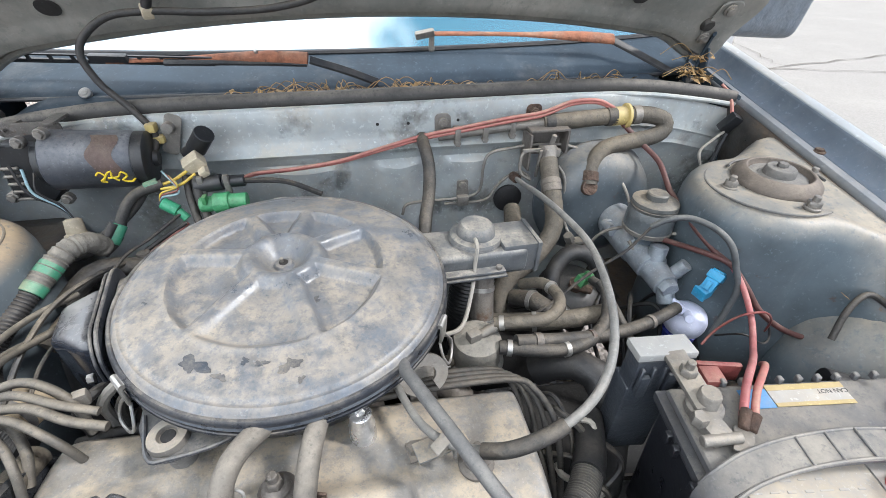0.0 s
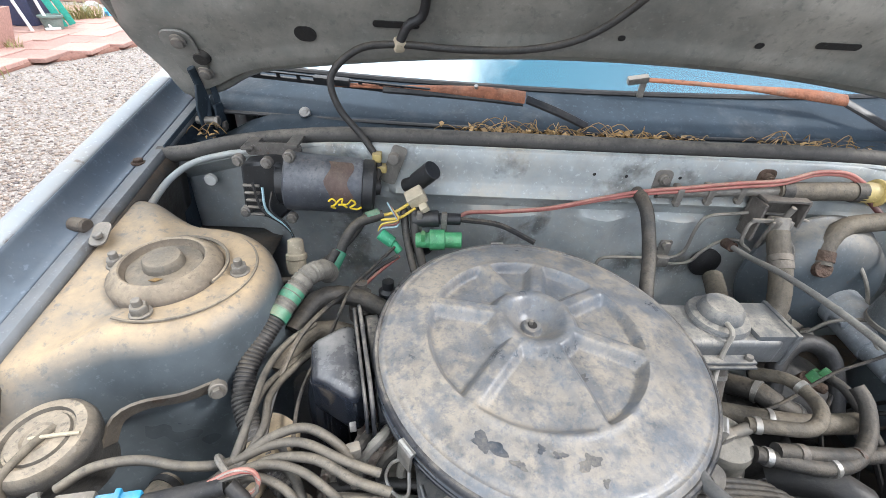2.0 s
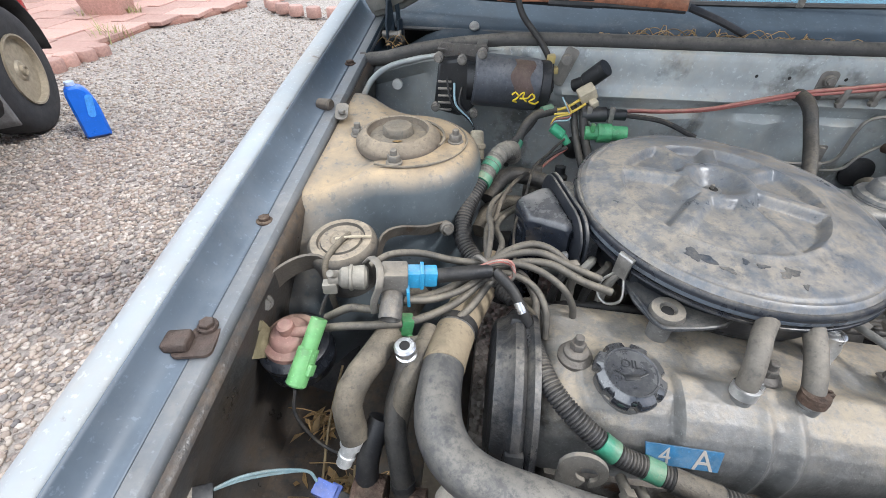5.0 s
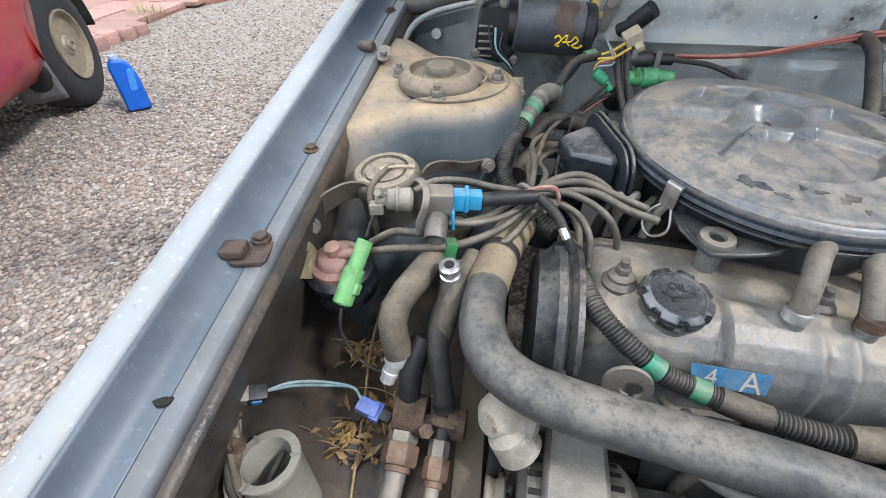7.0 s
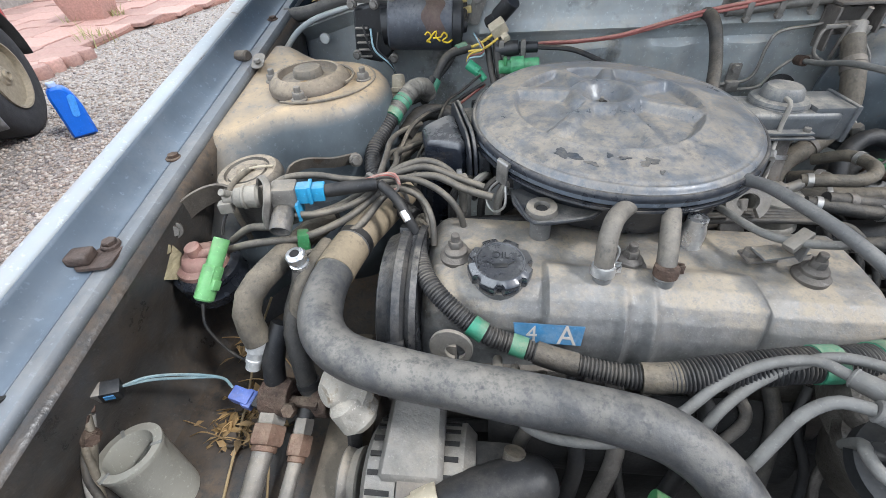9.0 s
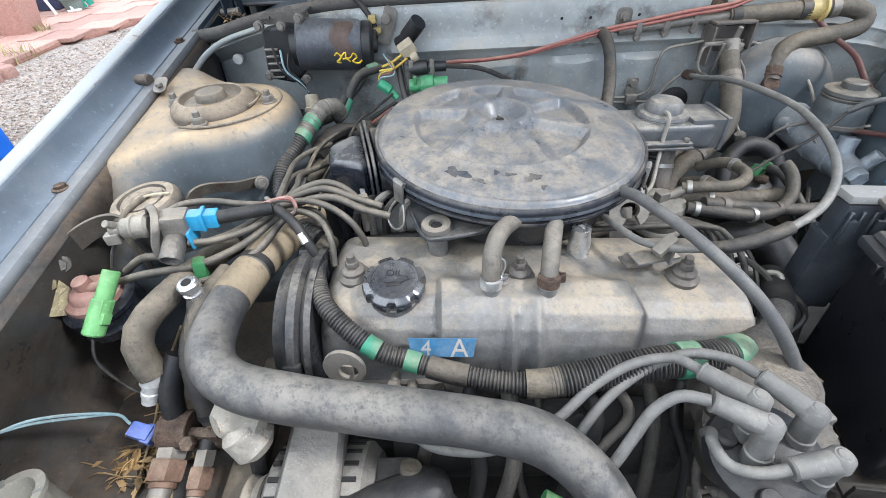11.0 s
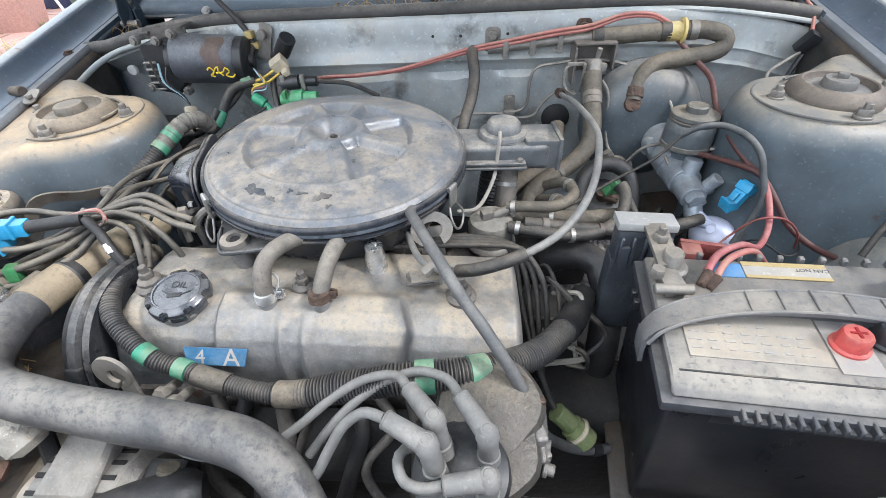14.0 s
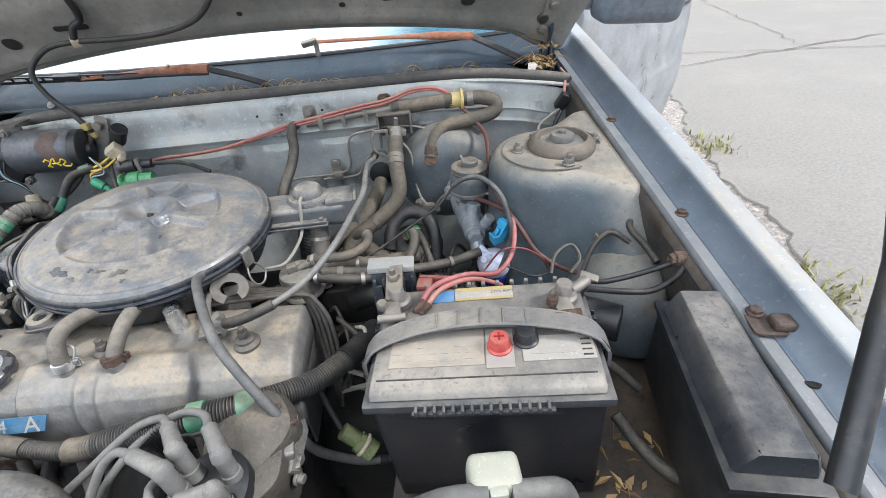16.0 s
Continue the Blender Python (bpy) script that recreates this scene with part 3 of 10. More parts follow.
bm = sheet(lambda u, v: (patio_edge(2.3 + 5.4 * u) - 0.03 - 5.0 * v, 2.3 + 5.4 * u, 0.035), 60, 2)
patio = solo("patio", bm, surf("paver_bed", (0.25, 0.13, 0.10), 0.9, 0, 0.3, grain=30, patch=2), "patio bed of red pavers beside the gravel", "patio", kind="structure", thick=0.06)
paver_me = mesh_of(box((0.385, 0.385, 0.04), None, 0.006, 1), "paver")
paver_me.materials.append(BRICK_M)
r = random.Random(11)
count = 0
for i in range(26):
    for j in range(16):
        y = 2.5 + 0.4 * i
        x = patio_edge(y) - 0.22 - 0.4 * j
        if count >= 290 or y > 7.5 or x < -7.0:
            continue
        o = new("paver", paver_me)
        o.parent = patio
        o.matrix_basis = pose(x, y, 0.045 + r.uniform(-0.006, 0.006), r.uniform(-1, 1), r.uniform(-1, 1), r.uniform(-2, 2) + 6)
        count += 1

edging_me = mesh_of(lathe([(0.075, 0), (0.08, 0.01), (0.08, 0.09), (0.07, 0.105)], None, 14), "edging_brick")
edging_me.materials.append(BRICK_M)
edging = thing("patio_edging", (-3.8, 3, 0), "short row of scalloped red edging bricks by the patio", "edging", kind="structure")
for i in range(10):
    y = 1.55 + 0.155 * i
    o = under(new("edging_brick", edging_me), edging)
    o.matrix_basis = pose(patio_edge(y) + 0.05 + r.uniform(-0.02, 0.02), y, -0.02 + r.uniform(-0.012, 0.012), 0, 0, r.uniform(0, 90))
ring = thing("bed_edging", (-2.4, 5.5, 0), "curved scalloped red brick edging of a flower bed", "edging", kind="structure")
for i in range(26):
    a = 2 * math.pi * i / 26
    o = under(new("edging_brick", edging_me), ring)
    o.matrix_basis = pose(-2.38 + 0.95 * math.cos(a), 5.55 + 0.95 * math.sin(a), 0.02, 0, 0, 30 * i)

planter = thing("planter", (-4.66, 4.28, 0.05), "square red brick planter, flared towards the top, on the patio", "planter")
PQ = at(-4.66, 4.28, 0.055, 0, 0, 16) @ Matrix.Scale(0.68, 4)
for k in range(4):
    bm = box((1.0, 1.0, 1.0), None, 0.02, 1)
    for v in bm.verts:
        h = v.co.z + 0.5
        half = 0.25 + 0.09 * h
        v.co.x, v.co.y, v.co.z = v.co.x * 2 * (half - (0.0 if k % 2 else 0.052)), -half + 0.05 * (v.co.y + 0.5), 0.50 * h
    bmesh.ops.transform(bm, matrix=PQ @ Matrix.Rotation(math.pi / 2 * k, 4, "Z"), verts=bm.verts)
    part("planter_wall", bm, BRICK_M, planter)
part("soil", box((0.50, 0.50, 0.36), PQ @ at(0, 0, 0.24), 0.01), surf("soil", (0.09, 0.065, 0.045), 0.95, 0, 0.2), planter, "dark soil")
solo("patio_weeds", blades([(-4.44, 4.30, 0.04, 40), (-4.78, 4.08, 0.05, 40), (-4.00, 3.45, 0.09, 50), (-4.5, 6.2, 0.05, 20)], 0.16, 5), GRASS_M, "tall dry weeds growing beside the planter", "weeds", kind="stuff")
POT_M = surf("dark_pot", (0.03, 0.035, 0.04), 0.5, 0, 0.2)
for i, (x, y, z) in enumerate(((-4.75, 4.25, 0.335), (-4.60, 4.32, 0.335))):
    pot = thing("plant_pot", (x, y, z), "dark plastic plant pot standing on the brick planter", "pot", "pots on the planter")
    part("pot", lathe([(0.045, 0), (0.065, 0.12), (0.072, 0.12), (0.072, 0.135), (0.062, 0.135), (0.058, 0.115)], at(x, y, z), 20), POT_M, pot)
    b = blades([(x, y, 0.02, 50)], 0.16, 20 + i)
    bmesh.ops.translate(b, vec=(0, 0, z + 0.11), verts=b.verts)
    part("plant", b, GRASS_M, pot, "green grassy plant")

house = thing("house", (-6.2, 1.6, 0), "white rendered house wall on a concrete footing", "house")
part("wall", box((0.3, 9.0, 2.6), at(-6.5, 1.65, 1.55, 0, 0, 4), 0.01), HOUSE_M, house)
part("footing", box((0.36, 9.0, 0.3), at(-6.48, 1.65, 0.12, 0, 0, 4), 0.01), FOUND_M, house, "grey concrete footing")
back = thing("back_wall", (-4.5, 8.3, 0), "low red brick garden wall behind the patio", "wall", kind="structure")
part("garden_wall", box((9.0, 0.25, 0.55), at(-4.5, 8.3, 0.28, 0, 0, -4), 0.02), BRICK_M, back)

QB = at(-5.42, 5.62, 0.06, 0, 0, 12)
bin_ = thing("storage_box", (-5.42, 5.62, 0.06), "dark blue plastic storage box on the patio", "box")
part("box_body", box((0.66, 0.45, 0.42), QB @ at(0, 0, 0.215), 0.03), surf("navy_plastic", (0.03, 0.04, 0.09), 0.5, 0, 0.2), bin_)
part("box_lid", box((0.71, 0.50, 0.05), QB @ at(0, 0, 0.45), 0.02), surf("navy_plastic_lid", (0.10, 0.11, 0.16), 0.5, 0, 0.3), bin_)
QC = at(-4.95, 5.32, 0.06, 0, 0, 30)
chair = thing("folding_chair", (-4.95, 5.32, 0.06), "white tubular folding chair standing on the patio", "chair")
part("frame", tube([QC @ Vector(p) for p in ((-0.02, -0.14, 0.0), (-0.10, -0.06, 0.30), (-0.16, 0.0, 0.52), (-0.10, 0.02, 0.60), (0.02, 0.02, 0.60), (0.07, 0.0, 0.52), (0.10, -0.04, 0.30), (0.16, -0.10, 0.0))], 0.017, 10, 0.03), WHITE_PL, chair)
part("rung", rod(QC @ Vector((-0.13, -0.03, 0.40)), QC @ Vector((0.085, -0.02, 0.40)), 0.013), WHITE_PL, chair)
part("foot", rod(QC @ Vector((0.10, -0.14, 0.018)), QC @ Vector((0.24, -0.10, 0.018)), 0.017), WHITE_PL, chair)
post = thing("teal_board", (-4.79, 5.56, 0.06), "leaning teal painted boards on the patio", "board")
for k in range(2):
    part("board", box((0.075, 0.03, 1.0), at(-4.79 + 0.005 * k, 5.56, 0.055, 0, 0, 40) @ Matrix.Rotation(radians(-17), 4, "Y") @ at(0.085 * k, 0.01 * k, 0.51), 0.006), surf("teal_paint", (0.04, 0.36, 0.28), 0.6, 0, 0.15), post)
tub = thing("plastic_tub", (-4.80, 5.38, 0.06), "grey green plastic tub on the patio", "tub")
part("tub", lathe([(0.09, 0), (0.11, 0.12), (0.125, 0.125), (0.125, 0.145), (0.11, 0.15), (0.10, 0.12)], at(-4.80, 5.40, 0.065), 24), surf("tub_green", (0.16, 0.22, 0.2), 0.6, 0, 0.2), tub)
solo("garden_hose", join(*[torus_bm(0.11 - 0.012 * k, 0.011, at(-4.98, 6.42, 0.145, 70, 0, 30 + 9 * k), 30, 8) for k in range(4)]), WHITE_PL, "coiled white garden hose by the wall", "hose")
bag = thing("plastic_bag", (-4.90, 6.62, 0.05), "crumpled bright blue plastic bag on the ground", "bag")
part("bag", lathe([(0.07, 0.0), (0.11, 0.02), (0.10, 0.07), (0.05, 0.11), (0.02, 0.12)], at(-4.90, 6.62, 0.055), 22, lambda a, z: 1 + 0.16 * math.sin(5 * a + 30 * z) + 0.08 * math.sin(11 * a)), surf("blue_film", (0.05, 0.33, 0.62), 0.35, 0, 0.1), bag)
solo("bed_plants", blades([(-5.20 + 0.05 * k, 6.0 + 0.06 * k, 0.04, 60) for k in range(7)], 0.26, 31), GRASS_M, "row of low plants before the garden wall", "plants", kind="stuff")

# --- red pickup truck, parked at an angle ---
TM = at(-2.872, 1.55, 0, 0, 0, 25.0)  # x out of its side, y to its nose
truck = thing("pickup_truck", TM @ Vector((-0.8, -1.5, 0)), "red pickup truck parked on the gravel, seen at one wheel", "truck")
mw = toward_z(TM @ Vector((-0.10, 0, 0.312)), TM.to_3x3() @ Vector((1, 0, 0)))
wheel = part("wheel", lathe([(0.02, -0.02), (0.155, -0.03), (0.165, -0.085), (0.27, -0.10), (0.295, -0.09), (0.308, -0.075), (0.314, -0.05), (0.314, 0.05), (0.308, 0.075), (0.295, 0.09), (0.27, 0.101), (0.21, 0.103), (0.172, 0.095), (0.164, 0.080), (0.158, 0.012), (0.02, 0.008)], mw, 60, wobble=lambda a, z: 1 + (0.006 * (1 if int(a * 46 / math.pi) % 2 else -1) if 0.02 < abs(z) < 0.08 else 0)), TYRE_M, truck, "black road tyre with a worn tread")
rim = part("rim", lathe([(0.170, 0.075), (0.172, 0.106), (0.163, 0.106), (0.156, 0.07), (0.150, 0.03), (0.09, 0.025), (0.045, 0.03)], mw, 40), RIM_M, wheel, "tan alloy rim with six spokes")
for k in range(6):
    m6 = mw @ Matrix.Rotation(2 * math.pi * k / 6 + 0.2, 4, "Z")
    part("spoke", plate([(0.045, -0.034), (0.095, -0.026), (0.158, -0.036), (0.158, 0.036), (0.095, 0.026), (0.045, 0.034)], 0.028, m6 @ at(0, 0, 0.042), 0.008), RIM_M, rim)
    part("window", plate([(0.082, -0.008), (0.135, -0.020), (0.142, 0), (0.135, 0.020), (0.082, 0.008)], 0.004, m6 @ Matrix.Rotation(math.pi / 6, 4, "Z") @ at(0, 0, 0.030)), VOID_SHADE, rim, "dark gap between spokes")
part("hub_cap", lathe([(0.052, 0.03), (0.052, 0.074), (0.042, 0.086), (0.030, 0.088), (0.028, 0.100), (0.018, 0.102), (0.016, 0.092)], mw, 26), RIM_M, wheel)
SIDE = [(0.26, -0.075), (0.30, -0.03), (0.345, 0.0), (0.352, -0.006), (0.36, 0.0), (0.55, 0.020), (0.75, 0.024), (0.95, 0.0), (1.02, -0.03)]


def side_point(u, v):
    z = 0.26 + 0.76 * v
    edge = 0.385 - 0.50 * max(0.0, z - 0.345) if z < 0.70 else 0.2075
    return TM @ Vector((lerp_rows(SIDE, z)[0], -edge - (2.1 - edge) * u, z))


part("body_side", sheet(side_point, 30, 60), RED_PAINT, truck, "red painted body side", thick=0.02)
part("door_gap", tube([TM @ Vector(p) for p in ((0.004, -0.52, 0.36), (0.016, -0.49, 0.50), (0.023, -0.44, 0.62), (0.026, -0.42, 0.80))], 0.0035, 6), VOID_SHADE, truck, "dark gap between the body panels")
part("front_fender", sheet(lambda u, v: TM @ Vector((0.022 - 0.04 * v, 0.40 * math.cos(math.pi * (0.36 + 0.64 * u)) * (1 + 0.15 * v), 0.34 + 0.37 * math.sin(math.pi * (0.36 + 0.64 * u)) + (0.68 - 0.37 * math.sin(math.pi * (0.36 + 0.64 * u))) * v)), 24, 6), RED_PAINT, truck, thick=0.02)
part("fender_arch", sheet(lambda u, v: TM @ Vector((0.0 - 0.45 * v, 0.39 * math.cos(math.pi * u), 0.33 + 0.37 * math.sin(math.pi * u))), 20, 4), VOID_SHADE, truck, "black wheel arch liner", thick=0.01)
part("mud_flap", sheet(lambda u, v: TM @ Vector((-0.015 - 0.21 * u, -0.33 + 0.06 * v + 0.015 * math.sin(math.pi * u), 0.46 - 0.335 * v - 0.02 * math.sin(1.57 * u) * v)), 8, 10), surf("mud_flap_rubber", (0.17, 0.17, 0.172), 0.7, 0, 0.4), truck, "grey rubber mud flap", thick=0.012)
part("chassis", box((1.3, 2.4, 0.3), TM @ at(-0.85, -0.9, 0.5), 0.03), VOID_SHADE, truck)
part("body_top", box((1.52, 2.6, 0.05), TM @ at(-0.80, -0.85, 1.02), 0.02, 3), RED_PAINT, truck)
part("far_side", box((0.05, 2.5, 0.70), TM @ at(-1.55, -0.85, 0.66), 0.02, 3), RED_PAINT, truck)
part("end_panel", box((1.50, 0.05, 0.68), TM @ at(-0.80, -2.12, 0.67), 0.02, 3), RED_PAINT, truck)
part("end_panel", box((1.50, 0.05, 0.68), TM @ at(-0.80, 0.44, 0.67), 0.02, 3), RED_PAINT, truck)

# --- blue oil jug ---
JM = at(-2.553, 1.475, 0.006, 0, 0, 46) @ Matrix.Rotation(radians(-2), 4, "X")
jug = thing("oil_jug", (-2.565, 1.475, 0.006), "bright blue plastic oil jug standing on the gravel", "jug")
outline = [(-0.052, 0.0), (0.052, 0.0), (0.060, 0.010), (0.060, 0.15), (0.052, 0.20), (0.036, 0.245), (0.010, 0.266), (-0.030, 0.268), (-0.050, 0.258), (-0.060, 0.235), (-0.060, 0.010)]
part("jug_body", plate(outline, 0.095, JM @ at(0, 0.0475, 0, 90, 0, 0), 0.012), BLUE_JUG, jug)
part("grip_recess", plate(rounded(0.034, 0.115, 0.016), 0.004, JM @ at(0.022, -0.0480, 0.165, 90, 12, 0), 0.001), surf("jug_grip", (0.07, 0.30, 0.80), 0.35, 0, 0.05), jug, "lighter moulded grip")
part("cap", rod(JM @ Vector((-0.018, 0, 0.264)), JM @ Vector((-0.018, 0, 0.288)), 0.022, n=20, b=0.003), surf("jug_cap", (0.45, 0.56, 0.74), 0.4, 0, 0.1), jug, "pale blue screw cap")


# ---- car body ----
car = thing("car", (0, 0.2, 0), "pale blue grey old sedan with its bonnet propped open", "car")
SLOPE = 0.2
EDGE = [(0.628, 0.748), (0.6295, 0.7545), (0.632, 0.7570), (0.6360, 0.7572), (0.6415, 0.7566), (0.6465, 0.7562), (0.6473, 0.7546), (0.6481, 0.7562)]
HOLLOW = [((1 - q) ** 2 * 0.6481 + 2 * q * (1 - q) * 0.6690 + q * q * 0.6765, (1 - q) ** 2 * 0.7562 + 2 * q * (1 - q) * 0.7562 + q * q * 0.788) for q in (k / 14 for k in range(15))]
SKIN = [(0.6765, 0.788), (0.680, 0.790), (0.688, 0.7912), (0.698, 0.790), (0.708, 0.786), (0.719, 0.777), (0.732, 0.758), (0.748, 0.715), (0.765, 0.62), (0.772, 0.45), (0.765, 0.30), (0.74, 0.20)]


def along(section, s, y0, y1, ny, fade=None):
    k = len(section) - 1

    def fn(u, v):
        y = y0 + (y1 - y0) * u
        x, z = section[round(v * k)]
        drop = SLOPE * y * (1.0 if fade is None else fade(z))
        return (s * x, y, z + drop)

    return sheet(fn, ny, k)


APRON = [(0.628, 0.748), (0.622, 0.738), (0.624, 0.72), (0.628, 0.69), (0.636, 0.64), (0.646, 0.58), (0.646, 0.52), (0.625, 0.488), (0.55, 0.478), (0.50, 0.475), (0.42, 0.472), (0.41, 0.46), (0.408, 0.36)]
for s, side in ((-1, "right"), (1, "left")):
    part("fender", along(SKIN, s, -0.78, 0.62, 30), PAINT, car, "light blue grey painted fender", thick=0.0015)
    # step surface wears the shaded copy of the fender paint
    part("fender_step", along(HOLLOW, s, -0.78, 0.62, 40), PAINT_SHADE, car, "hollow inside the fender edge, its shade painted in darker blue", thick=0.0015)
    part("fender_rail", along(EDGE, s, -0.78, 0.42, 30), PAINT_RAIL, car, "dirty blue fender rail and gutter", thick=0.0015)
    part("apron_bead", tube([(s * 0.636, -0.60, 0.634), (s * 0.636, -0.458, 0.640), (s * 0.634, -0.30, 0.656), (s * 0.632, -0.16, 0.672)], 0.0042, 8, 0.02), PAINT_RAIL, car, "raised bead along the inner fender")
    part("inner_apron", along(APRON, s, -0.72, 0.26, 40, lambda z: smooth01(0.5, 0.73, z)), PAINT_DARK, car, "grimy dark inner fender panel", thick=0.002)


def tower_ring(s, r, z):
    """Outline of the suspension tower: round to the engine, spreading along the rail on its outer side."""
    out, n = [], 64
    low = smooth01(0.745, 0.62, z)
    big = min(1.0, r / 0.083)
    for i in range(n):
        a = 2 * math.pi * i / n
        x, y = math.cos(a), math.sin(a)
        if x > 0:
            u = max(x, abs(y))
            k = smooth01(0.0, 0.8, x / u)
            px = 0.522 + 0.113 * big * (x / u) ** 0.8
            reach = (r + k * big * (0.030 if y > 0 else 0.034 + 0.06 * low)) / u
        else:
            k, px, reach = 0.0, 0.522 + r * x, r
        py = 0.022 + reach * y
        out.append((s * px, py, z + (0.03 + 0.15 * k) * (py - 0.02) * (1 - 0.6 * low)))
    return out


def tower(s, mat):
    bm = bmesh.new()
    rows = [(0.004, 0.750), (0.045, 0.751), (0.076, 0.752), (0.083, 0.7515), (0.089, 0.749), (0.095, 0.744), (0.100, 0.736), (0.103, 0.724), (0.1045, 0.705), (0.1055, 0.68), (0.107, 0.64), (0.109, 0.61), (0.113, 0.585), (0.118, 0.57), (0.121, 0.55), (0.122, 0.46)]
    rings = [[bm.verts.new(p) for p in tower_ring(s, g, z)] for g, z in rows]
    for a, b in zip(rings, rings[1:]):
        for i in range(len(a)):
            j = (i + 1) % len(a)
            bm.faces.new((a[i], a[j], b[j], b[i]))
    bmesh.ops.remove_doubles(bm, verts=bm.verts, dist=1e-5)
    return part("strut_tower", bm, mat, car, "dusty pressed steel suspension tower", thick=0.002)


def tower_fittings(s, t, mount_mat):
    c = Vector((s * 0.522, 0.008 if s < 0 else 0.003, 0.751))
    e = Vector((-0.532, 0.022, 0.7525)) if s < 0 else Vector((0.545, 0.033, 0.7535))
    m = Matrix.Translation(e) @ Matrix.Rotation(radians(2), 4, "X")
    rubber = surf("mount_rubber", (0.10, 0.085, 0.072), 0.7, 0, 0.92 if s < 0 else 0.5, dust_col=(0.40, 0.32, 0.22) if s < 0 else (0.34, 0.27, 0.20), grain=40, patch=9, up=0.8)
    part("strut_mount", lathe([(0.057, -0.006), (0.0575, 0.000), (0.0565, 0.004), (0.052, 0.009), (0.046, 0.0145), (0.0425, 0.0155), (0.041, 0.0145), (0.040, 0.009), (0.038, 0.006)], m, 48), rubber, t, "dusty rubber strut mount ring")
    part("mount_dish", lathe([(0.0385, 0.004), (0.0375, 0.0075), (0.030, 0.0085), (0.021, 0.0095), (0.0205, 0.012), (0.0195, 0.0185), (0.0180, 0.0200), (0.010, 0.0205), (0.003, 0.0215)], m, 40), mount_mat, t, "pressed dusty dish with a raised cap")
    if s > 0:
        part("strut_nut", hexnut(m @ Vector((0, 0, 0.0205)), (0, 0, 1), 0.007, 0.006), mount_mat, t)
    else:
        solo("mount_leaf", plate([(-0.006, 0), (0, -0.0028), (0.007, 0), (0, 0.003)], 0.0008, m @ at(0.004, -0.027, 0.0100, 0, 4, 20)), LEAF, "small dry leaf fallen in the strut mount", "leaf")
    part("flange_arc", tube([e + Vector((0.062 * math.cos(radians(q)), 0.062 * math.sin(radians(q)), 0.0045)) for q in range(-20, 135, 9)], 0.0020, 6, 0.004), mount_mat, t)
    part("tower_seam", tube([c + Vector((s * 0.082 * math.cos(radians(q)), 0.016 + 0.080 * math.sin(radians(q)), 0.0012)) for q in range(60, 300, 12)], 0.0016, 6), mount_mat, t)
    for dx, dy in ((-0.067, 0.018), (0.069, 0.022), (-0.002, -0.052)):
        p = c + Vector((s * dx + 0.012, dy + 0.006, -0.001)) if s > 0 else c + Vector((-dx if abs(dx) > 0.01 else dx, dy, -0.001))
        part("mount_nut", join(rod(p, p + Vector((0, 0, 0.004)), 0.0105, n=18), hexnut(p + Vector((0, 0, 0.003)), (0, 0, 1), 0.0085, 0.009), rod(p, p + Vector((0, 0, 0.019)), 0.0045, n=10)), STEEL_DUSTY, t)


for s, mat, mm in ((-1, TOWER_M, surf("mount_dusty", (0.09, 0.085, 0.075), 0.65, 0, 0.72, dust_col=(0.40, 0.32, 0.22), grain=40, patch=8, up=0.7)), (1, TOWER_R, surf("mount_grey", (0.08, 0.08, 0.08), 0.7, 0, 0.55, dust_col=(0.33, 0.30, 0.25), grain=40, patch=8, up=0.7))):
    tower_fittings(s, tower(s, mat), mm)

# wheel house bulge ahead of one tower
part("wheel_house", sheet(lambda u, v: (0.634 - 0.125 * math.sin(1.57 * v) * math.sin(math.pi * u), -0.135 - 0.105 * math.cos(math.pi * u), 0.50 + 0.150 * math.cos(1.57 * v) * math.sin(math.pi * u) ** 0.8), 24, 14), TOWER_R, car, "pressed wheel house panel", thick=0.002)

# firewall
FW_TOP = [(-0.64, 0.777), (-0.533, 0.806), (-0.45, 0.819), (-0.33, 0.825), (0.33, 0.826), (0.45, 0.820), (0.53, 0.808), (0.64, 0.780)]
FW_ROWS = [(0.0, 0.235), (0.012, 0.232), (0.05, 0.233), (0.06, 0.229), (0.068, 0.222), (0.075, 0.229), (0.09, 0.236), (0.12, 0.240), (0.2, 0.244), (0.30, 0.236), (0.38, 0.222), (0.46, 0.21)]


def firewall_point(u, v):
    x = -0.632 + 1.264 * u
    k = v * (len(FW_ROWS) - 1)
    i = min(int(k), len(FW_ROWS) - 2)
    f = k - i
    d = FW_ROWS[i][0] * (1 - f) + FW_ROWS[i + 1][0] * f
    y = FW_ROWS[i][1] * (1 - f) + FW_ROWS[i + 1][1] * f
    edge = smooth01(0.30, 0.56, abs(x))
    pocket = smooth01(0.495, 0.535, -x) * smooth01(0.012, 0.035, d)
    if 0.055 < d < 0.08 and (x < -0.30 or x > 0.30):
        y = 0.234
    if d > 0.09:
        y -= 0.022 * math.exp(-(((x - 0.02) / 0.03) ** 2)) + 0.016 * math.exp(-(((x - 0.14) / 0.035) ** 2)) + 0.02 * math.exp(-(((x + 0.13) / 0.05) ** 2))
    y += pocket * (0.262 - y)
    top = lerp_rows(FW_TOP, x)[0]
    return (x, y + 0.012 * edge, top - d)


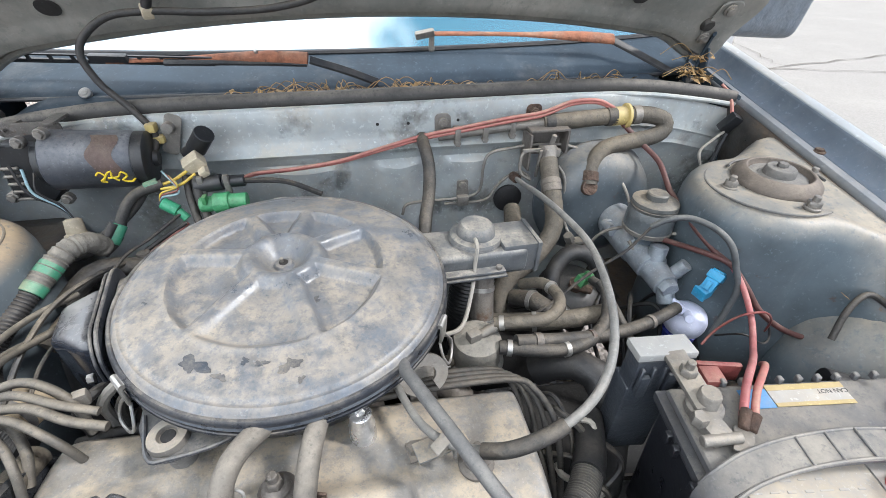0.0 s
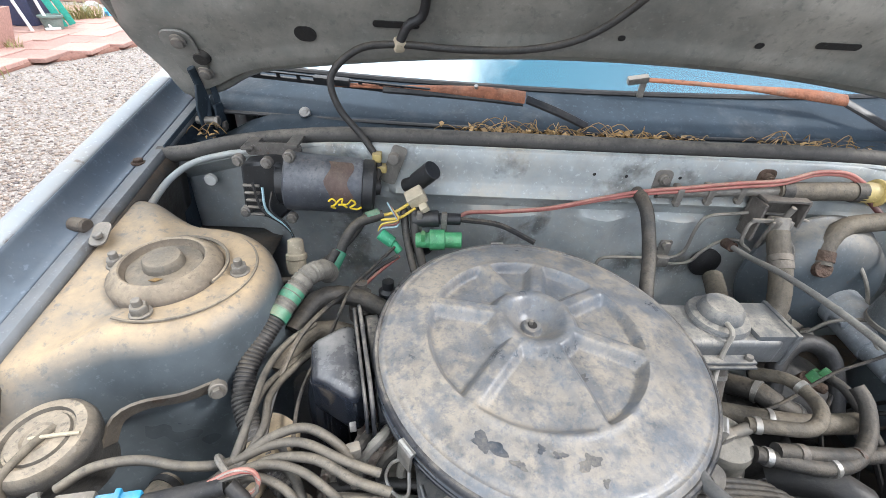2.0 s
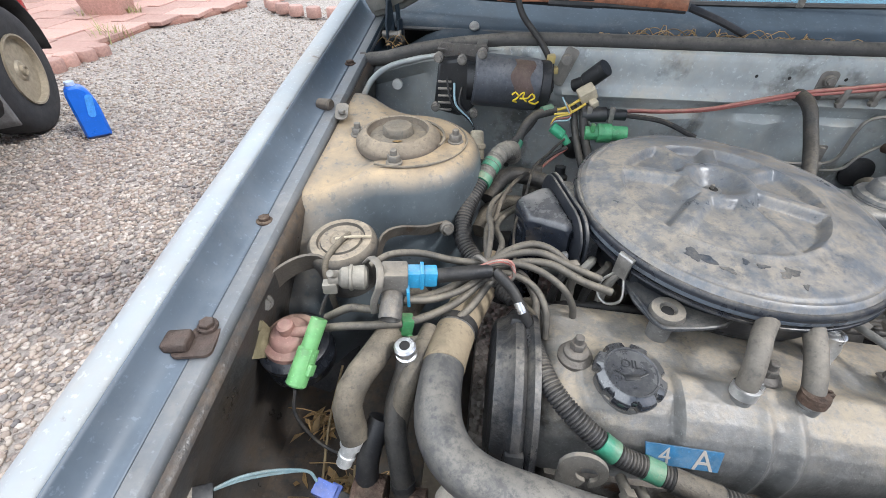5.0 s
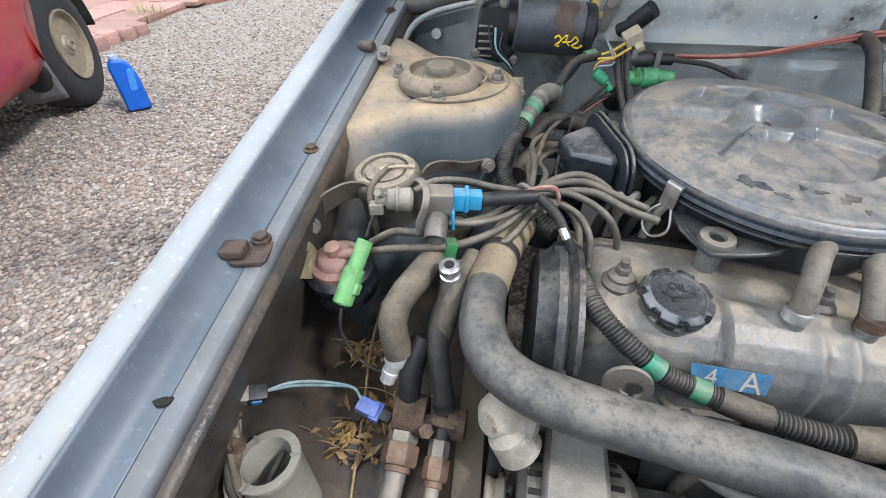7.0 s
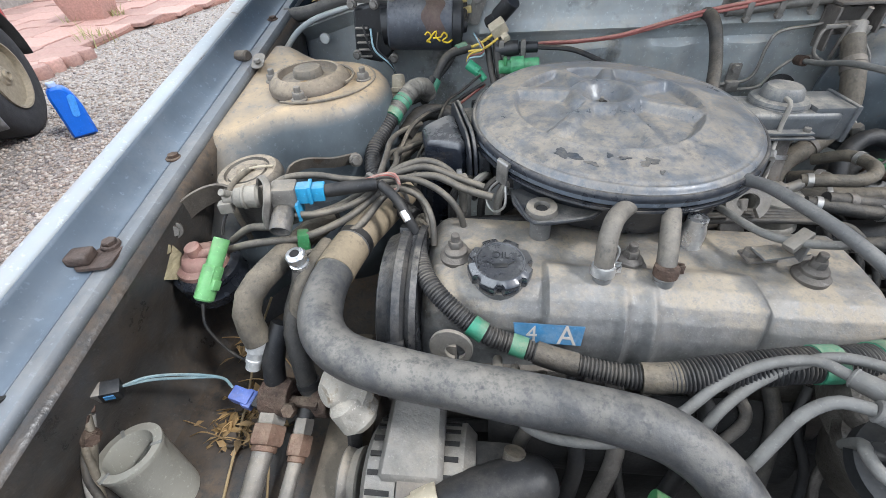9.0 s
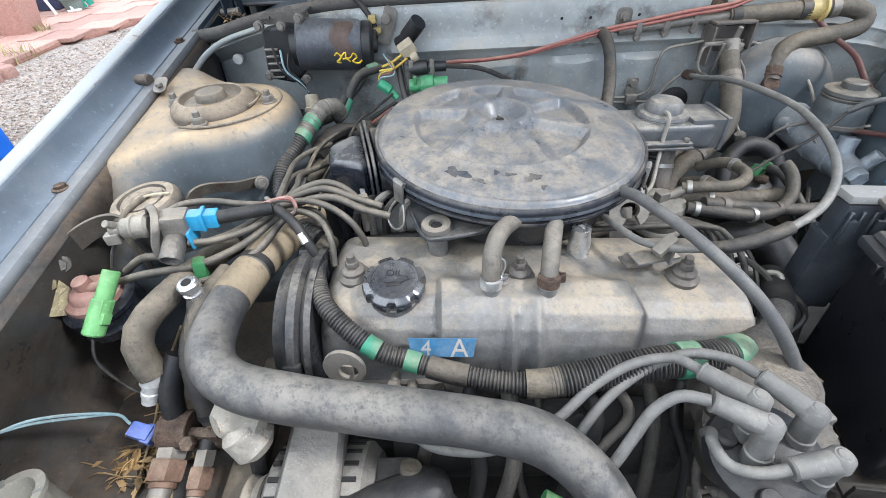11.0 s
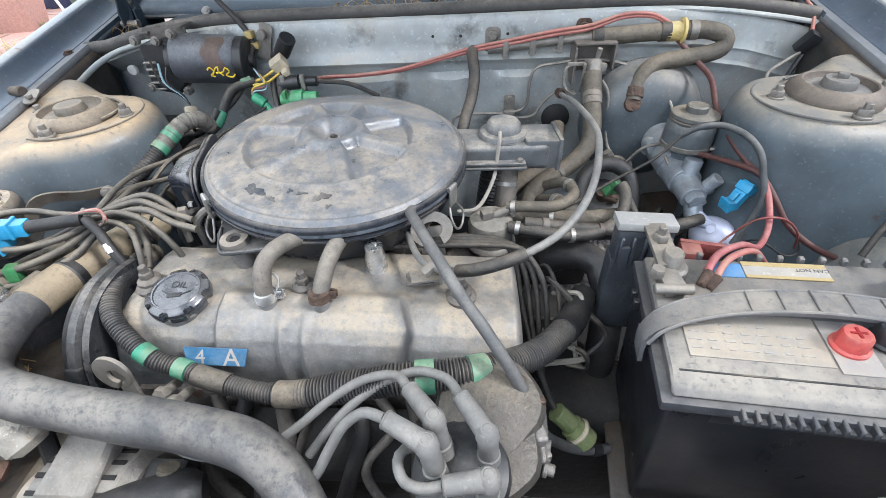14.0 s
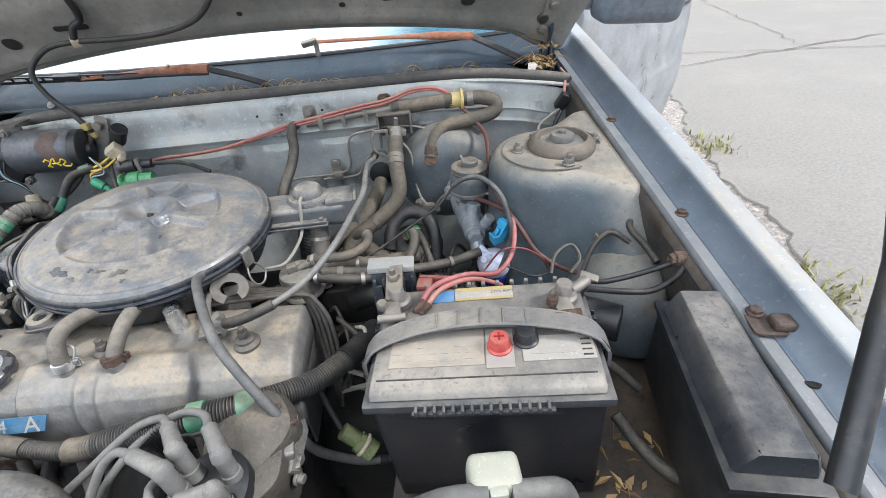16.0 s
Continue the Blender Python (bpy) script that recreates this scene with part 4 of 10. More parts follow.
part("firewall", sheet(firewall_point, 110, 33), PAINT_IN, car, "dusty blue grey firewall with a ledge", thick=0.002)
for x, y, z in ((-0.009, 0.2315, 0.796), (0.039, 0.2315, 0.795), (0.119, 0.2315, 0.796), (0.31, 0.233, 0.80)):
    part("firewall_hole", rod((x, y + 0.002, z), (x, y - 0.0012, z), 0.0032, n=12), VOID_SHADE, car, "small dark drilled hole")
for x, z in ((0.094, 0.795), (0.245, 0.803)):
    part("firewall_bolt", join(plate(rounded(0.026, 0.05, 0.008), 0.002, at(x, 0.2305, z - 0.012, 90, 0, 0)), rod((x, 0.231, z), (x, 0.222, z), 0.008, n=14), hexnut((x, 0.224, z), (0, -1, 0), 0.006, 0.006)), STEEL_DUSTY if x < 0.2 else RUST, car)
part("paint_dot", rod((-0.582, 0.250, 0.753), (-0.582, 0.243, 0.753), 0.009, n=20), WHITE_DUSTY, car, "pale round plug in the firewall")

part("corner_flange", tube([(-0.604, 0.105, 0.752), (-0.614, 0.128, 0.756), (-0.617, 0.165, 0.764), (-0.613, 0.198, 0.774), (-0.600, 0.222, 0.783), (-0.578, 0.234, 0.791), (-0.535, 0.239, 0.801)], 0.0048, 10, 0.008), PAINT_IN, car, "rolled dusty edge of the corner pocket")
for s in (-1, 1):
    part("cowl_side", sheet(lambda u, v: (s * (0.634 - 0.004 * v), 0.235 + 0.24 * u, 0.62 + (0.142 + SLOPE * (0.235 + 0.24 * u)) * v), 8, 6), PAINT_COWL, car, "dark blue side panel beside the cowl", thick=0.002)
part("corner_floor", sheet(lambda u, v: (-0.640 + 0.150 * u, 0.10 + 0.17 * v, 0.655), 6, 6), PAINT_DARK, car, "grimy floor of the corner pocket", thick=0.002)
SEAL = [(-0.640, 0.236, 0.795), (-0.60, 0.242, 0.797), (-0.538, 0.250, 0.811), (-0.45, 0.252, 0.824), (-0.33, 0.252, 0.832), (0.0, 0.252, 0.833), (0.33, 0.252, 0.834), (0.45, 0.252, 0.829), (0.56, 0.252, 0.815), (0.63, 0.252, 0.803)]
part("bonnet_seal", tube(SEAL, 0.0115, 10, 0.012), GASKET, car, "dusty black rubber bonnet seal")
part("seal_flange", tube([(x, y - 0.012, z - 0.010) for x, y, z in SEAL[2:]], 0.004, 8, 0.012), PAINT_IN, car)
part("cowl_tray", sheet(lambda u, v: (-0.64 + 1.28 * u, 0.248 + 0.10 * v, 0.815 + 0.010 * v - 0.05 * smooth01(0.50, 0.64, abs(-0.64 + 1.28 * u)) - 0.018 * math.sin(math.pi * v)), 40, 8), PAINT_COWL, car, "cowl tray under the windscreen", thick=0.002)


def bow(x):
    return 0.10 * (x / 0.68) ** 2


part("cowl_panel", sheet(lambda u, v: (-0.63 + 1.26 * u, 0.335 + bow(-0.63 + 1.26 * u) * (0.35 + 0.65 * v) + 0.088 * v, 0.822 + 0.040 * v + 0.004 * math.sin(math.pi * v)), 40, 8), PAINT_COWL, car, "dark blue cowl panel", thick=0.003)
part("cowl_lip", tube([(x, 0.333 + bow(x) * 0.35, 0.821) for x in (-0.62, -0.4, -0.2, 0, 0.2, 0.4, 0.62)], 0.0035, 8, 0.02), PLASTIC_BK, car)
part("cowl_screw", join(rod((-0.457, 0.352, 0.826), (-0.457, 0.347, 0.831), 0.009, n=16), hexnut((-0.457, 0.349, 0.829), (0, -0.7, 0.7), 0.0055, 0.004)), STEEL, car)
windscreen = part("windscreen", sheet(lambda u, v: (-0.66 + 1.32 * u, 0.425 + bow(-0.66 + 1.32 * u) + 0.78 * v * v, 0.864 + 0.47 * v * v), 40, 30), GLASS, car, "laminated glass windscreen, sky reflection partly painted in its teal colour", thick=0.005)
part("windscreen_seal", tube([(x, 0.424 + bow(x), 0.863) for x in (-0.66, -0.5, -0.3, 0, 0.3, 0.5, 0.66)], 0.006, 8, 0.02), RUBBER_BK, car, "black rubber glass surround")
part("dashboard", box((1.3, 0.5, 0.3), at(0, 0.85, 0.72), 0.04), PLASTIC_BK, car)
part("roof", sheet(lambda u, v: (-0.62 + 1.24 * u, 1.18 + 1.1 * v, 1.33 + 0.03 * math.sin(math.pi * v) + 0.02 * math.sin(math.pi * u)), 12, 8), PAINT, car, thick=0.02)
for s in (-1, 1):
    part("pillar", tube([(s * 0.69, 0.50, 0.87), (s * 0.64, 0.9, 1.13), (s * 0.60, 1.22, 1.34)], 0.028, 10, 0.05), PAINT, car)
part("cabin_rear", box((1.3, 0.05, 1.0), at(0, 2.3, 0.85), 0.02), PLASTIC_BK, car)
part("cabin_floor", box((1.4, 1.9, 0.1), at(0, 1.35, 0.3), 0.02), PLASTIC_BK, car)

# bonnet, propped up
HD, HN = Vector((0, -0.55, 0.835)), Vector((0, 0.835, 0.55))


def bonnet_point(x, v, lift):
    near = smooth01(0.50, 0.66, abs(x))
    q = (x / 0.64) ** 2
    x *= 1 - 0.052 * near * (1 - smooth01(-0.01, 0.10, v))
    edge = Vector((x, 0.312 + 0.055 * q, 0.936 - 0.070 * q - 0.020 * near * (1 - smooth01(-0.01, 0.07, v))))
    return edge + HD * v + HN * (lift - 0.02 * q * v)


def underside(u, v):
    x, w = (-0.680 + 1.36 * u), 0.98 * v**1.3
    side = 0.680 - abs(x)
    d = 0.016 * smooth01(0.0, 0.018, w) * (1 - smooth01(0.105, 0.155, w))
    d += 0.010 * math.exp(-(((w - 0.018) / 0.012) ** 2))
    d += 0.016 * (1 - smooth01(0.07, 0.1, side)) * smooth01(0.0, 0.02, side) * smooth01(0.10, 0.14, w)
    d += 0.018 * smooth01(0.195, 0.215, w) * (1 - smooth01(0.255, 0.275, w))
    for leg in (-1, 1):
        cross = abs(x - leg * (0.05 + 0.75 * (w - 0.24)))
        d += 0.016 * (1 - smooth01(0.03, 0.055, cross)) * smooth01(0.22, 0.28, w)
    return bonnet_point(x, w, 0.012 - min(d, 0.020))


bonnet = part("bonnet", sheet(lambda u, v: bonnet_point(-0.690 + 1.38 * u, 0.99 * v, 0.020), 24, 20), PAINT, car, "pale blue grey bonnet, propped open")
part("bonnet_frame", sheet(underside, 80, 60), HOOD_M, bonnet, "dirty grey pressed inner bonnet frame")
part("bonnet_rim", join(tube([bonnet_point(x, -0.003, 0.012) for x in (-0.685, -0.62, -0.56, -0.5, -0.3, -0.1, 0.1, 0.3, 0.5, 0.56, 0.62, 0.685)], 0.008, 8, 0.02), *[tube([bonnet_point(s * 0.684, v, 0.012) for v in (0, 0.05, 0.1, 0.2, 0.5, 0.8, 0.98)], 0.008, 8, 0.03) for s in (-1, 1)]), HOOD_M, bonnet)
HQ = Matrix((Vector((1, 0, 0)), HD, HN)).transposed().to_4x4()
for x, v, w, h in ((-0.427, 0.062, 0.030, 0.024), (0.43, 0.068, 0.028, 0.022), (-0.302, 0.066, 0.062, 0.010), (0.296, 0.068, 0.062, 0.010), (-0.10, 0.03, 0.010, 0.008), (0.06, 0.03, 0.010, 0.008), (0.0, 0.045, 0.010, 0.008), (0.19, 0.052, 0.012, 0.009)):
    part("bonnet_opening", plate(rounded(w, h, min(w, h) * 0.49), 0.0012, Matrix.Translation(bonnet_point(x, v, -0.0062)) @ HQ), VOID_SHADE, bonnet, "dark opening in the pressed frame")
for k in range(7):
    x = -0.45 + 0.15 * k
    m = Matrix.Translation(bonnet_point(x, 0.176, 0.0105)) @ HQ
    part("bonnet_opening", plate(rounded(0.108, 0.042, 0.020), 0.003, m @ at(0, 0, -0.0025)), VOID_SHADE, bonnet, "dark opening in the pressed frame")
    ring = [m @ Vector((0.054 * max(-1, min(1, 1.35 * math.cos(a))), 0.021 * max(-1, min(1, 1.35 * math.sin(a))), -0.003)) for a in (2 * math.pi * q / 24 for q in range(25))]
    part("opening_rim", tube(ring, 0.0028, 6), STEEL_DUSTY if k % 2 else RUST, bonnet, "flanged rim of an opening")
for s in (-1, 1):
    p = bonnet_point(s * 0.60, 0.05, -0.006)
    part("rubber_buffer", lathe([(0.012, -0.012), (0.013, 0), (0.010, 0.006)], toward_z(p, -HN), 18), RUBBER, bonnet, "round rubber bonnet buffer")
    # hinge and arms take the dark cowl paint to stand for their shadow
    hinge = part("bonnet_hinge", join(plate([(-0.016, 0), (0.014, 0), (0.02, 0.03), (0.012, 0.06), (0.006, 0.085), (-0.010, 0.085), (-0.02, 0.05)], 0.004, at(s * 0.612, 0.338, 0.785, 90, 0, 80), 0.001), box((0.034, 0.055, 0.004), at(s * 0.616, 0.335, 0.788), 0.001), plate([(-0.012, 0), (0.012, 0), (0.010, 0.05), (-0.010, 0.05)], 0.004, at(s * 0.597, 0.350, 0.787, 90, 0, 80), 0.001)), PAINT_COWL, car, "dirty blue steel bonnet hinge, its shade in the dark colour")
    for dy, z in ((0.33, 0.815), (0.352, 0.80)):
        part("hinge_pin", join(rod((s * 0.594, dy, z), (s * 0.624, dy, z), 0.0065), hexnut((s * 0.594, dy, z), (-s, 0, 0), 0.008, 0.005)), STEEL_DUSTY, hinge)
    part("hinge_arm", tube([(s * 0.606, 0.33, 0.805), (s * 0.61, 0.345, 0.84), (s * 0.612, 0.335, 0.88), (s * 0.610, 0.325, 0.895)], 0.0062, 8, 0.01, flat=0.5), PAINT_COWL, hinge)
    part("hinge_arm", tube([(s * 0.598, 0.352, 0.80), (s * 0.600, 0.362, 0.84), (s * 0.602, 0.350, 0.885), (s * 0.602, 0.335, 0.900)], 0.0050, 8, 0.01, flat=0.5), PAINT_COWL, hinge)
    part("hinge_plate", plate(rounded(0.044, 0.085, 0.016), 0.004, Matrix.Translation(bonnet_point(s * 0.618, 0.060, -0.011)) @ HQ, 0.0012), HOOD_M, hinge, "hinge plate bolted to the bonnet frame")
    for v in (0.035, 0.085):
        part("hinge_bolt", lathe([(0.011, 0.0), (0.011, 0.002), (0.008, 0.003), (0.008, 0.007), (0.005, 0.008)], toward_z(bonnet_point(s * 0.606, v, -0.014), -HN), 18), STEEL_DUSTY, hinge)
part("prop_rod", tube([(0.62, -0.64, 0.66), (0.50, -0.565, 0.79), (0.553, -0.50, 0.86), (0.575, -0.47, 0.893), (0.63, -0.30, 1.15), (0.635, -0.22, 1.45)][1:], 0.0075, 10, 0.02), PLASTIC_BK, car, "thin dark bonnet prop rod")

# door standing open on the far side, mirrors
DM = at(0.735, 0.60, 0, 0, 0, 42)
DOOR_M = surf("door_paint", (0.36, 0.38, 0.405), 0.35, 0.35, 0.15, grain=12, patch=3, bump=0.02, coat=0.2)
DSEC = [(0.27, 0.03), (0.30, 0.012), (0.42, 0.0), (0.55, -0.006), (0.57, 0.0), (0.60, 0.002), (0.70, 0.0), (0.84, 0.010), (0.885, 0.025), (0.90, 0.045)]
door = part("door", sheet(lambda u, v: DM @ Vector((1.09 * u - 0.05 * u * smooth01(0.5, 0.27, 0.27 + 0.63 * v), lerp_rows(DSEC, 0.27 + 0.63 * v)[0], 0.27 + 0.63 * v)), 20, 60), DOOR_M, car, "pale silver grey front door standing open", thick=0.045)
part("handle_recess", plate(rounded(0.15, 0.05, 0.012), 0.003, DM @ at(0.985, 0.004, 0.80, 90, 0, 0)), surf("recess_grey", (0.12, 0.125, 0.13), 0.5, 0, 0.2), door, "dark door handle recess")
part("door_handle", box((0.12, 0.016, 0.022), DM @ at(0.985, -0.008, 0.805), 0.005), STEEL, door, "grey door handle")
part("window_frame", tube([DM @ Vector(p) for p in ((0.05, 0.03, 0.89), (0.40, 0.03, 1.16), (0.62, 0.03, 1.27), (0.98, 0.03, 1.26), (1.05, 0.03, 0.90))], 0.014, 8, 0.04), PLASTIC_BK, door)
part("window_glass", plate([(0.06, 0.90), (0.40, 1.15), (0.62, 1.26), (0.97, 1.25), (1.04, 0.90)], 0.004, DM @ at(0, 0.032, 0, 90, 0, 0)), GLASS, door)
part("mirror", join(box((0.235, 0.10, 0.15), at(0.935, 0.605, 0.915, 6, 4, 4), 0.035, 4), box((0.08, 0.05, 0.05), at(0.83, 0.66, 0.90, 0, 0, 30), 0.015)), surf("mirror_shell", (0.10, 0.12, 0.145), 0.4, 0, 0.2), door, "dark blue grey door mirror shell")
ldoor = part("door", plate([(0, 0.27), (0.02, 0.88), (0.30, 0.90), (1.02, 0.91), (1.06, 0.80), (1.05, 0.42), (1.0, 0.27)], 0.05, at(-0.725, 0.64, 0, 90, 0, 90), 0.012), PAINT, car, "pale blue grey front door")
part("mirror", box((0.17, 0.08, 0.12), at(-0.82, 0.74, 0.95, 0, 0, 10), 0.03, 3), surf("mirror_shell_blue", (0.04, 0.05, 0.09), 0.4, 0, 0.2), ldoor, "dark blue door mirror shell")

# rear of the car
part("rear_window", sheet(lambda u, v: (-0.56 + 1.12 * u, 2.28 + 0.42 * v, 1.34 - 0.36 * v), 8, 6), GLASS, car, "sloping rear window", thick=0.005)
part("boot_lid", sheet(lambda u, v: (-0.66 + 1.32 * u, 2.70 + 0.68 * v, 0.97 - 0.03 * v + 0.02 * math.sin(math.pi * u)), 10, 6), PAINT, car, "pale blue grey boot lid", thick=0.01)
part("rear_panel", box((1.36, 0.06, 0.60), at(0, 3.40, 0.64), 0.03, 3), PAINT, car)
for s in (-1, 1):
    part("rear_quarter", box((0.05, 1.74, 0.66), at(s * 0.725, 2.53, 0.61), 0.02, 3), PAINT, car)
    part("sill", box((0.05, 1.15, 0.12), at(s * 0.72, 1.15, 0.25), 0.02), PAINT, car)
    part("rear_pillar", tube([(s * 0.60, 2.20, 1.34), (s * 0.64, 2.50, 1.16), (s * 0.68, 2.78, 0.95)], 0.04, 10, 0.05), PAINT, car)
    for y in (0.0, 2.55):
        w = part("wheel", lathe([(0.02, -0.06), (0.16, -0.06), (0.18, -0.08), (0.26, -0.085), (0.285, -0.06), (0.285, 0.06), (0.26, 0.085), (0.18, 0.08), (0.16, 0.06), (0.02, 0.06)], toward_z((s * 0.655, y, 0.286), (s, 0, 0)), 32), TYRE_M, car, "black tyre")
        part("hub_cap", lathe([(0.15, 0.055), (0.16, 0.07), (0.10, 0.075), (0.05, 0.085), (0.02, 0.086)], toward_z((s * 0.655, y, 0.286), (s, 0, 0)), 28), STEEL, w)
# unseen front closing panels below the view; the tall one blocks low front light
part("radiator_support", box((1.25, 0.06, 0.50), at(0, -0.72, 0.45), 0.01), PAINT_DARK, car)
part("front_crossmember", box((1.2, 0.10, 0.1), at(0, -0.45, 0.28), 0.01), VOID_SHADE, car)

# ---- air cleaner ----
LC = Vector((-0.125, -0.042, 0.728))
LM = Matrix.Translation(LC) @ Vector((0, 0, 1)).rotation_difference(Vector((0.048, -0.054, 1.0)).normalized()).to_matrix().to_4x4()
LR = 0.173
SPOKES = [168, 234, 289, 341, 33, 78, 118]
HUB = (-0.009, 0.020)


def lid_height(r, a):
    """Pressed steel lid: domed, with a rim gutter, sunk sectors between raised spokes and an off-centre funnel."""
    x, y = r * math.cos(a), r * math.sin(a)
    h = 0.0155 * (1 - (r / LR) ** 2) - 0.006 * smooth01(0.163, 0.1715, r)
    h -= 0.0016 * math.exp(-(((r - 0.1605) / 0.0026) ** 2))
    hx, hy = x - HUB[0], y - HUB[1]
    q, deg = math.hypot(hx, hy), math.degrees(math.atan2(hy, hx)) % 360
    gap = min(abs((deg - k + 180) % 360 - 180) * q * math.pi / 180 for k in SPOKES)
    outer = 0.113 - math.hypot(x + 0.010, y - 0.004)
    depth = 0.0065 if 234 < deg < 289 else 0.0108
    edge = min(smooth01(0.0, 0.012, q - 0.040), smooth01(0.0, 0.010, outer), smooth01(0.0, 0.0112, gap - 0.0042))
    h -= depth * edge
    h += 0.0012 * math.exp(-((outer / 0.004) ** 2))  # raised lip round the sunk part
    h += 0.0022 * math.exp(-(((q - 0.037) / 0.006) ** 2))
    h -= 0.018 * (1 - smooth01(0.010, 0.035, q))
    h += 0.005 * (1 - smooth01(0.009, 0.012, q))
    h += 0.0010 * math.sin(3 * a + 1) * smooth01(0.05, 0.15, r)
    h += 0.0005 * math.sin(61 * x + 2) * math.sin(47 * y + 1)  # slight dents
    return h


def lid_mesh():
    nr, na = 90, 260
    bm = bmesh.new()
    rings = []
    for i in range(1, nr + 1):
        r = LR * i / nr
        rings.append([bm.verts.new((r * math.cos(2 * math.pi * j / na), r * math.sin(2 * math.pi * j / na), lid_height(r, 2 * math.pi * j / na))) for j in range(na)])
    for r, z in ((LR + 0.0015, -0.012), (LR + 0.001, -0.016), (LR - 0.004, -0.018), (LR - 0.006, -0.024)):
        rings.append([bm.verts.new((r * math.cos(2 * math.pi * j / na), r * math.sin(2 * math.pi * j / na), z)) for j in range(na)])
    c = bm.verts.new((0, 0, lid_height(0, 0)))
    for j in range(na):
        bm.faces.new((c, rings[0][j], rings[0][(j + 1) % na]))
    for a, b in zip(rings, rings[1:]):
        for j in range(na):
            k = (j + 1) % na
            bm.faces.new((a[j], b[j], b[k], a[k]))
    bmesh.ops.transform(bm, matrix=LM, verts=bm.verts)
    return bm


air = thing("air_cleaner", LC - Vector((0, 0, 0.08)), "large round dusty black steel air cleaner on the engine", "air cleaner")
lid = part("lid", lid_mesh(), LID_M, air, "dusty round pressed lid with raised spokes")
HUBZ = lid_height(math.hypot(*HUB), math.atan2(HUB[1], HUB[0]))
part("stud_hole", rod(LM @ Vector((HUB[0], HUB[1], HUBZ - 0.0005)), LM @ Vector((HUB[0], HUB[1], HUBZ + 0.0006)), 0.0052, n=18, b=0.0002), VOID_SHADE, lid, "dark hole with the fixing stud")
part("stud", rod(LM @ Vector((HUB[0] - 0.002, HUB[1] + 0.001, HUBZ - 0.002)), LM @ Vector((HUB[0] - 0.002, HUB[1] + 0.001, HUBZ + 0.006)), 0.0022, n=10), STEEL_DUSTY, lid)
part("lid_rim", lathe([(0.1665, -0.0140), (0.1685, -0.0046), (0.1700, -0.0034), (0.1722, -0.0036), (0.1738, -0.0056), (0.1745, -0.0100), (0.1735, -0.0145), (0.1712, -0.0160)], LM, 120), RIM_EN, lid, "rolled dusty black rim")
part("rim_bead", torus_bm(LR, 0.0022, LM @ at(0, 0, -0.0220), 96, 8), BLACK_M, lid)
# bare patches where the dust is rubbed away
r = random.Random(4)
BARE = surf("bare_enamel", (0.045, 0.054, 0.068), 0.45, 0, 0.35, grain=60, patch=30, bump=0.1)
for dx, dy, w in ((-0.069, -0.117, 0.020), (0.012, -0.128, 0.015), (-0.026, -0.120, 0.007), (-0.012, -0.124, 0.008), (0.03, -0.045, 0.008), (-0.045, -0.132, 0.009), (0.022, -0.142, 0.006)):
    n, q = 30, [r.uniform(0, 6.28) for _ in range(4)]
    ring = []
    for i in range(n):
        a = 2 * math.pi * i / n
        k = w * (0.55 + 0.20 * math.sin(2 * a + q[0]) + 0.14 * math.sin(3 * a + q[1]) + 0.10 * math.sin(5 * a + q[2]) + 0.07 * math.sin(9 * a + q[3]))
        ring.append((k * math.cos(a), 0.72 * k * math.sin(a)))
    rr = math.hypot(dx, dy)
    part("bare_patch", plate(ring, 0.0004, LM @ at(dx, dy, lid_height(rr, math.atan2(dy, dx)) + 0.0001) @ toward_z((0, 0, 0), (2 * 0.0155 * dx / LR**2, 2 * 0.0155 * dy / LR**2, 1.0))), BARE, lid, "patch where dust has been rubbed off")
part("pan", lathe([(0.05, -0.082), (0.13, -0.078), (0.150, -0.070), (0.157, -0.055), (0.161, -0.030), (0.164, -0.022), (0.1735, -0.0205), (0.1735, -0.0180), (0.15, -0.018)], LM, 72), BLACK_M, air, "black steel filter pan")


def clip(a, tilt=0):
    m = LM @ Matrix.Rotation(radians(a), 4, "Z")
    c = part("clip", join(box((0.0035, 0.017, 0.026), m @ at(LR + 0.005, 0, -0.020), 0.0015), box((0.012, 0.017, 0.003), m @ at(LR - 0.001, 0, -0.0075), 0.001), tube([m @ Vector((LR + 0.0035, -0.0085, -0.008)), m @ Vector((LR + 0.0035, 0.0085, -0.008))], 0.003, 8, 0.004)), STEEL, air, "spring clip holding the lid")
    part("clip_wire", tube([m @ Vector(p) for p in ((LR + 0.004, 0.006, -0.032), (LR + 0.012, 0.016, -0.052), (LR + 0.016, 0.004, -0.066), (LR + 0.016, -0.010, -0.060), (LR + 0.010, -0.012, -0.046), (LR + 0.004, -0.006, -0.034))], 0.0016, 8, 0.004), STEEL, c, "bent wire loop")


for a in (221, 333, 100):
    clip(a)

# left elbow with its flange
fm = at(-0.312, -0.052, 0.690, 0, 0, 14)
flange = part("inlet_flange", join(*[plate(rounded(l_, h, 0.034), w, fm @ at(dx, 0, -0.008, 90, 0, 90) @ at(0, 0, -w / 2), 0.001) for dx, l_, h, w in ((0.004, 0.150, 0.100, 0.004), (-0.002, 0.146, 0.096, 0.003), (0.016, 0.130, 0.082, 0.014))]), RIM_EN, air, "black oblong inlet flange")
bm = box((0.050, 0.096, 0.064), None, 0.015, 4)
for v in bm.verts:  # drawn in towards its closed end, with a sloping top
    k = smooth01(0.016, -0.025, v.co.x)
    v.co.y = v.co.y * (1 - 0.42 * k) + 0.012 * k
    v.co.z = v.co.z * (1 - 0.16 * k) - 0.004 * k
bmesh.ops.transform(bm, matrix=fm @ at(-0.026, -0.004, -0.004), verts=bm.verts)
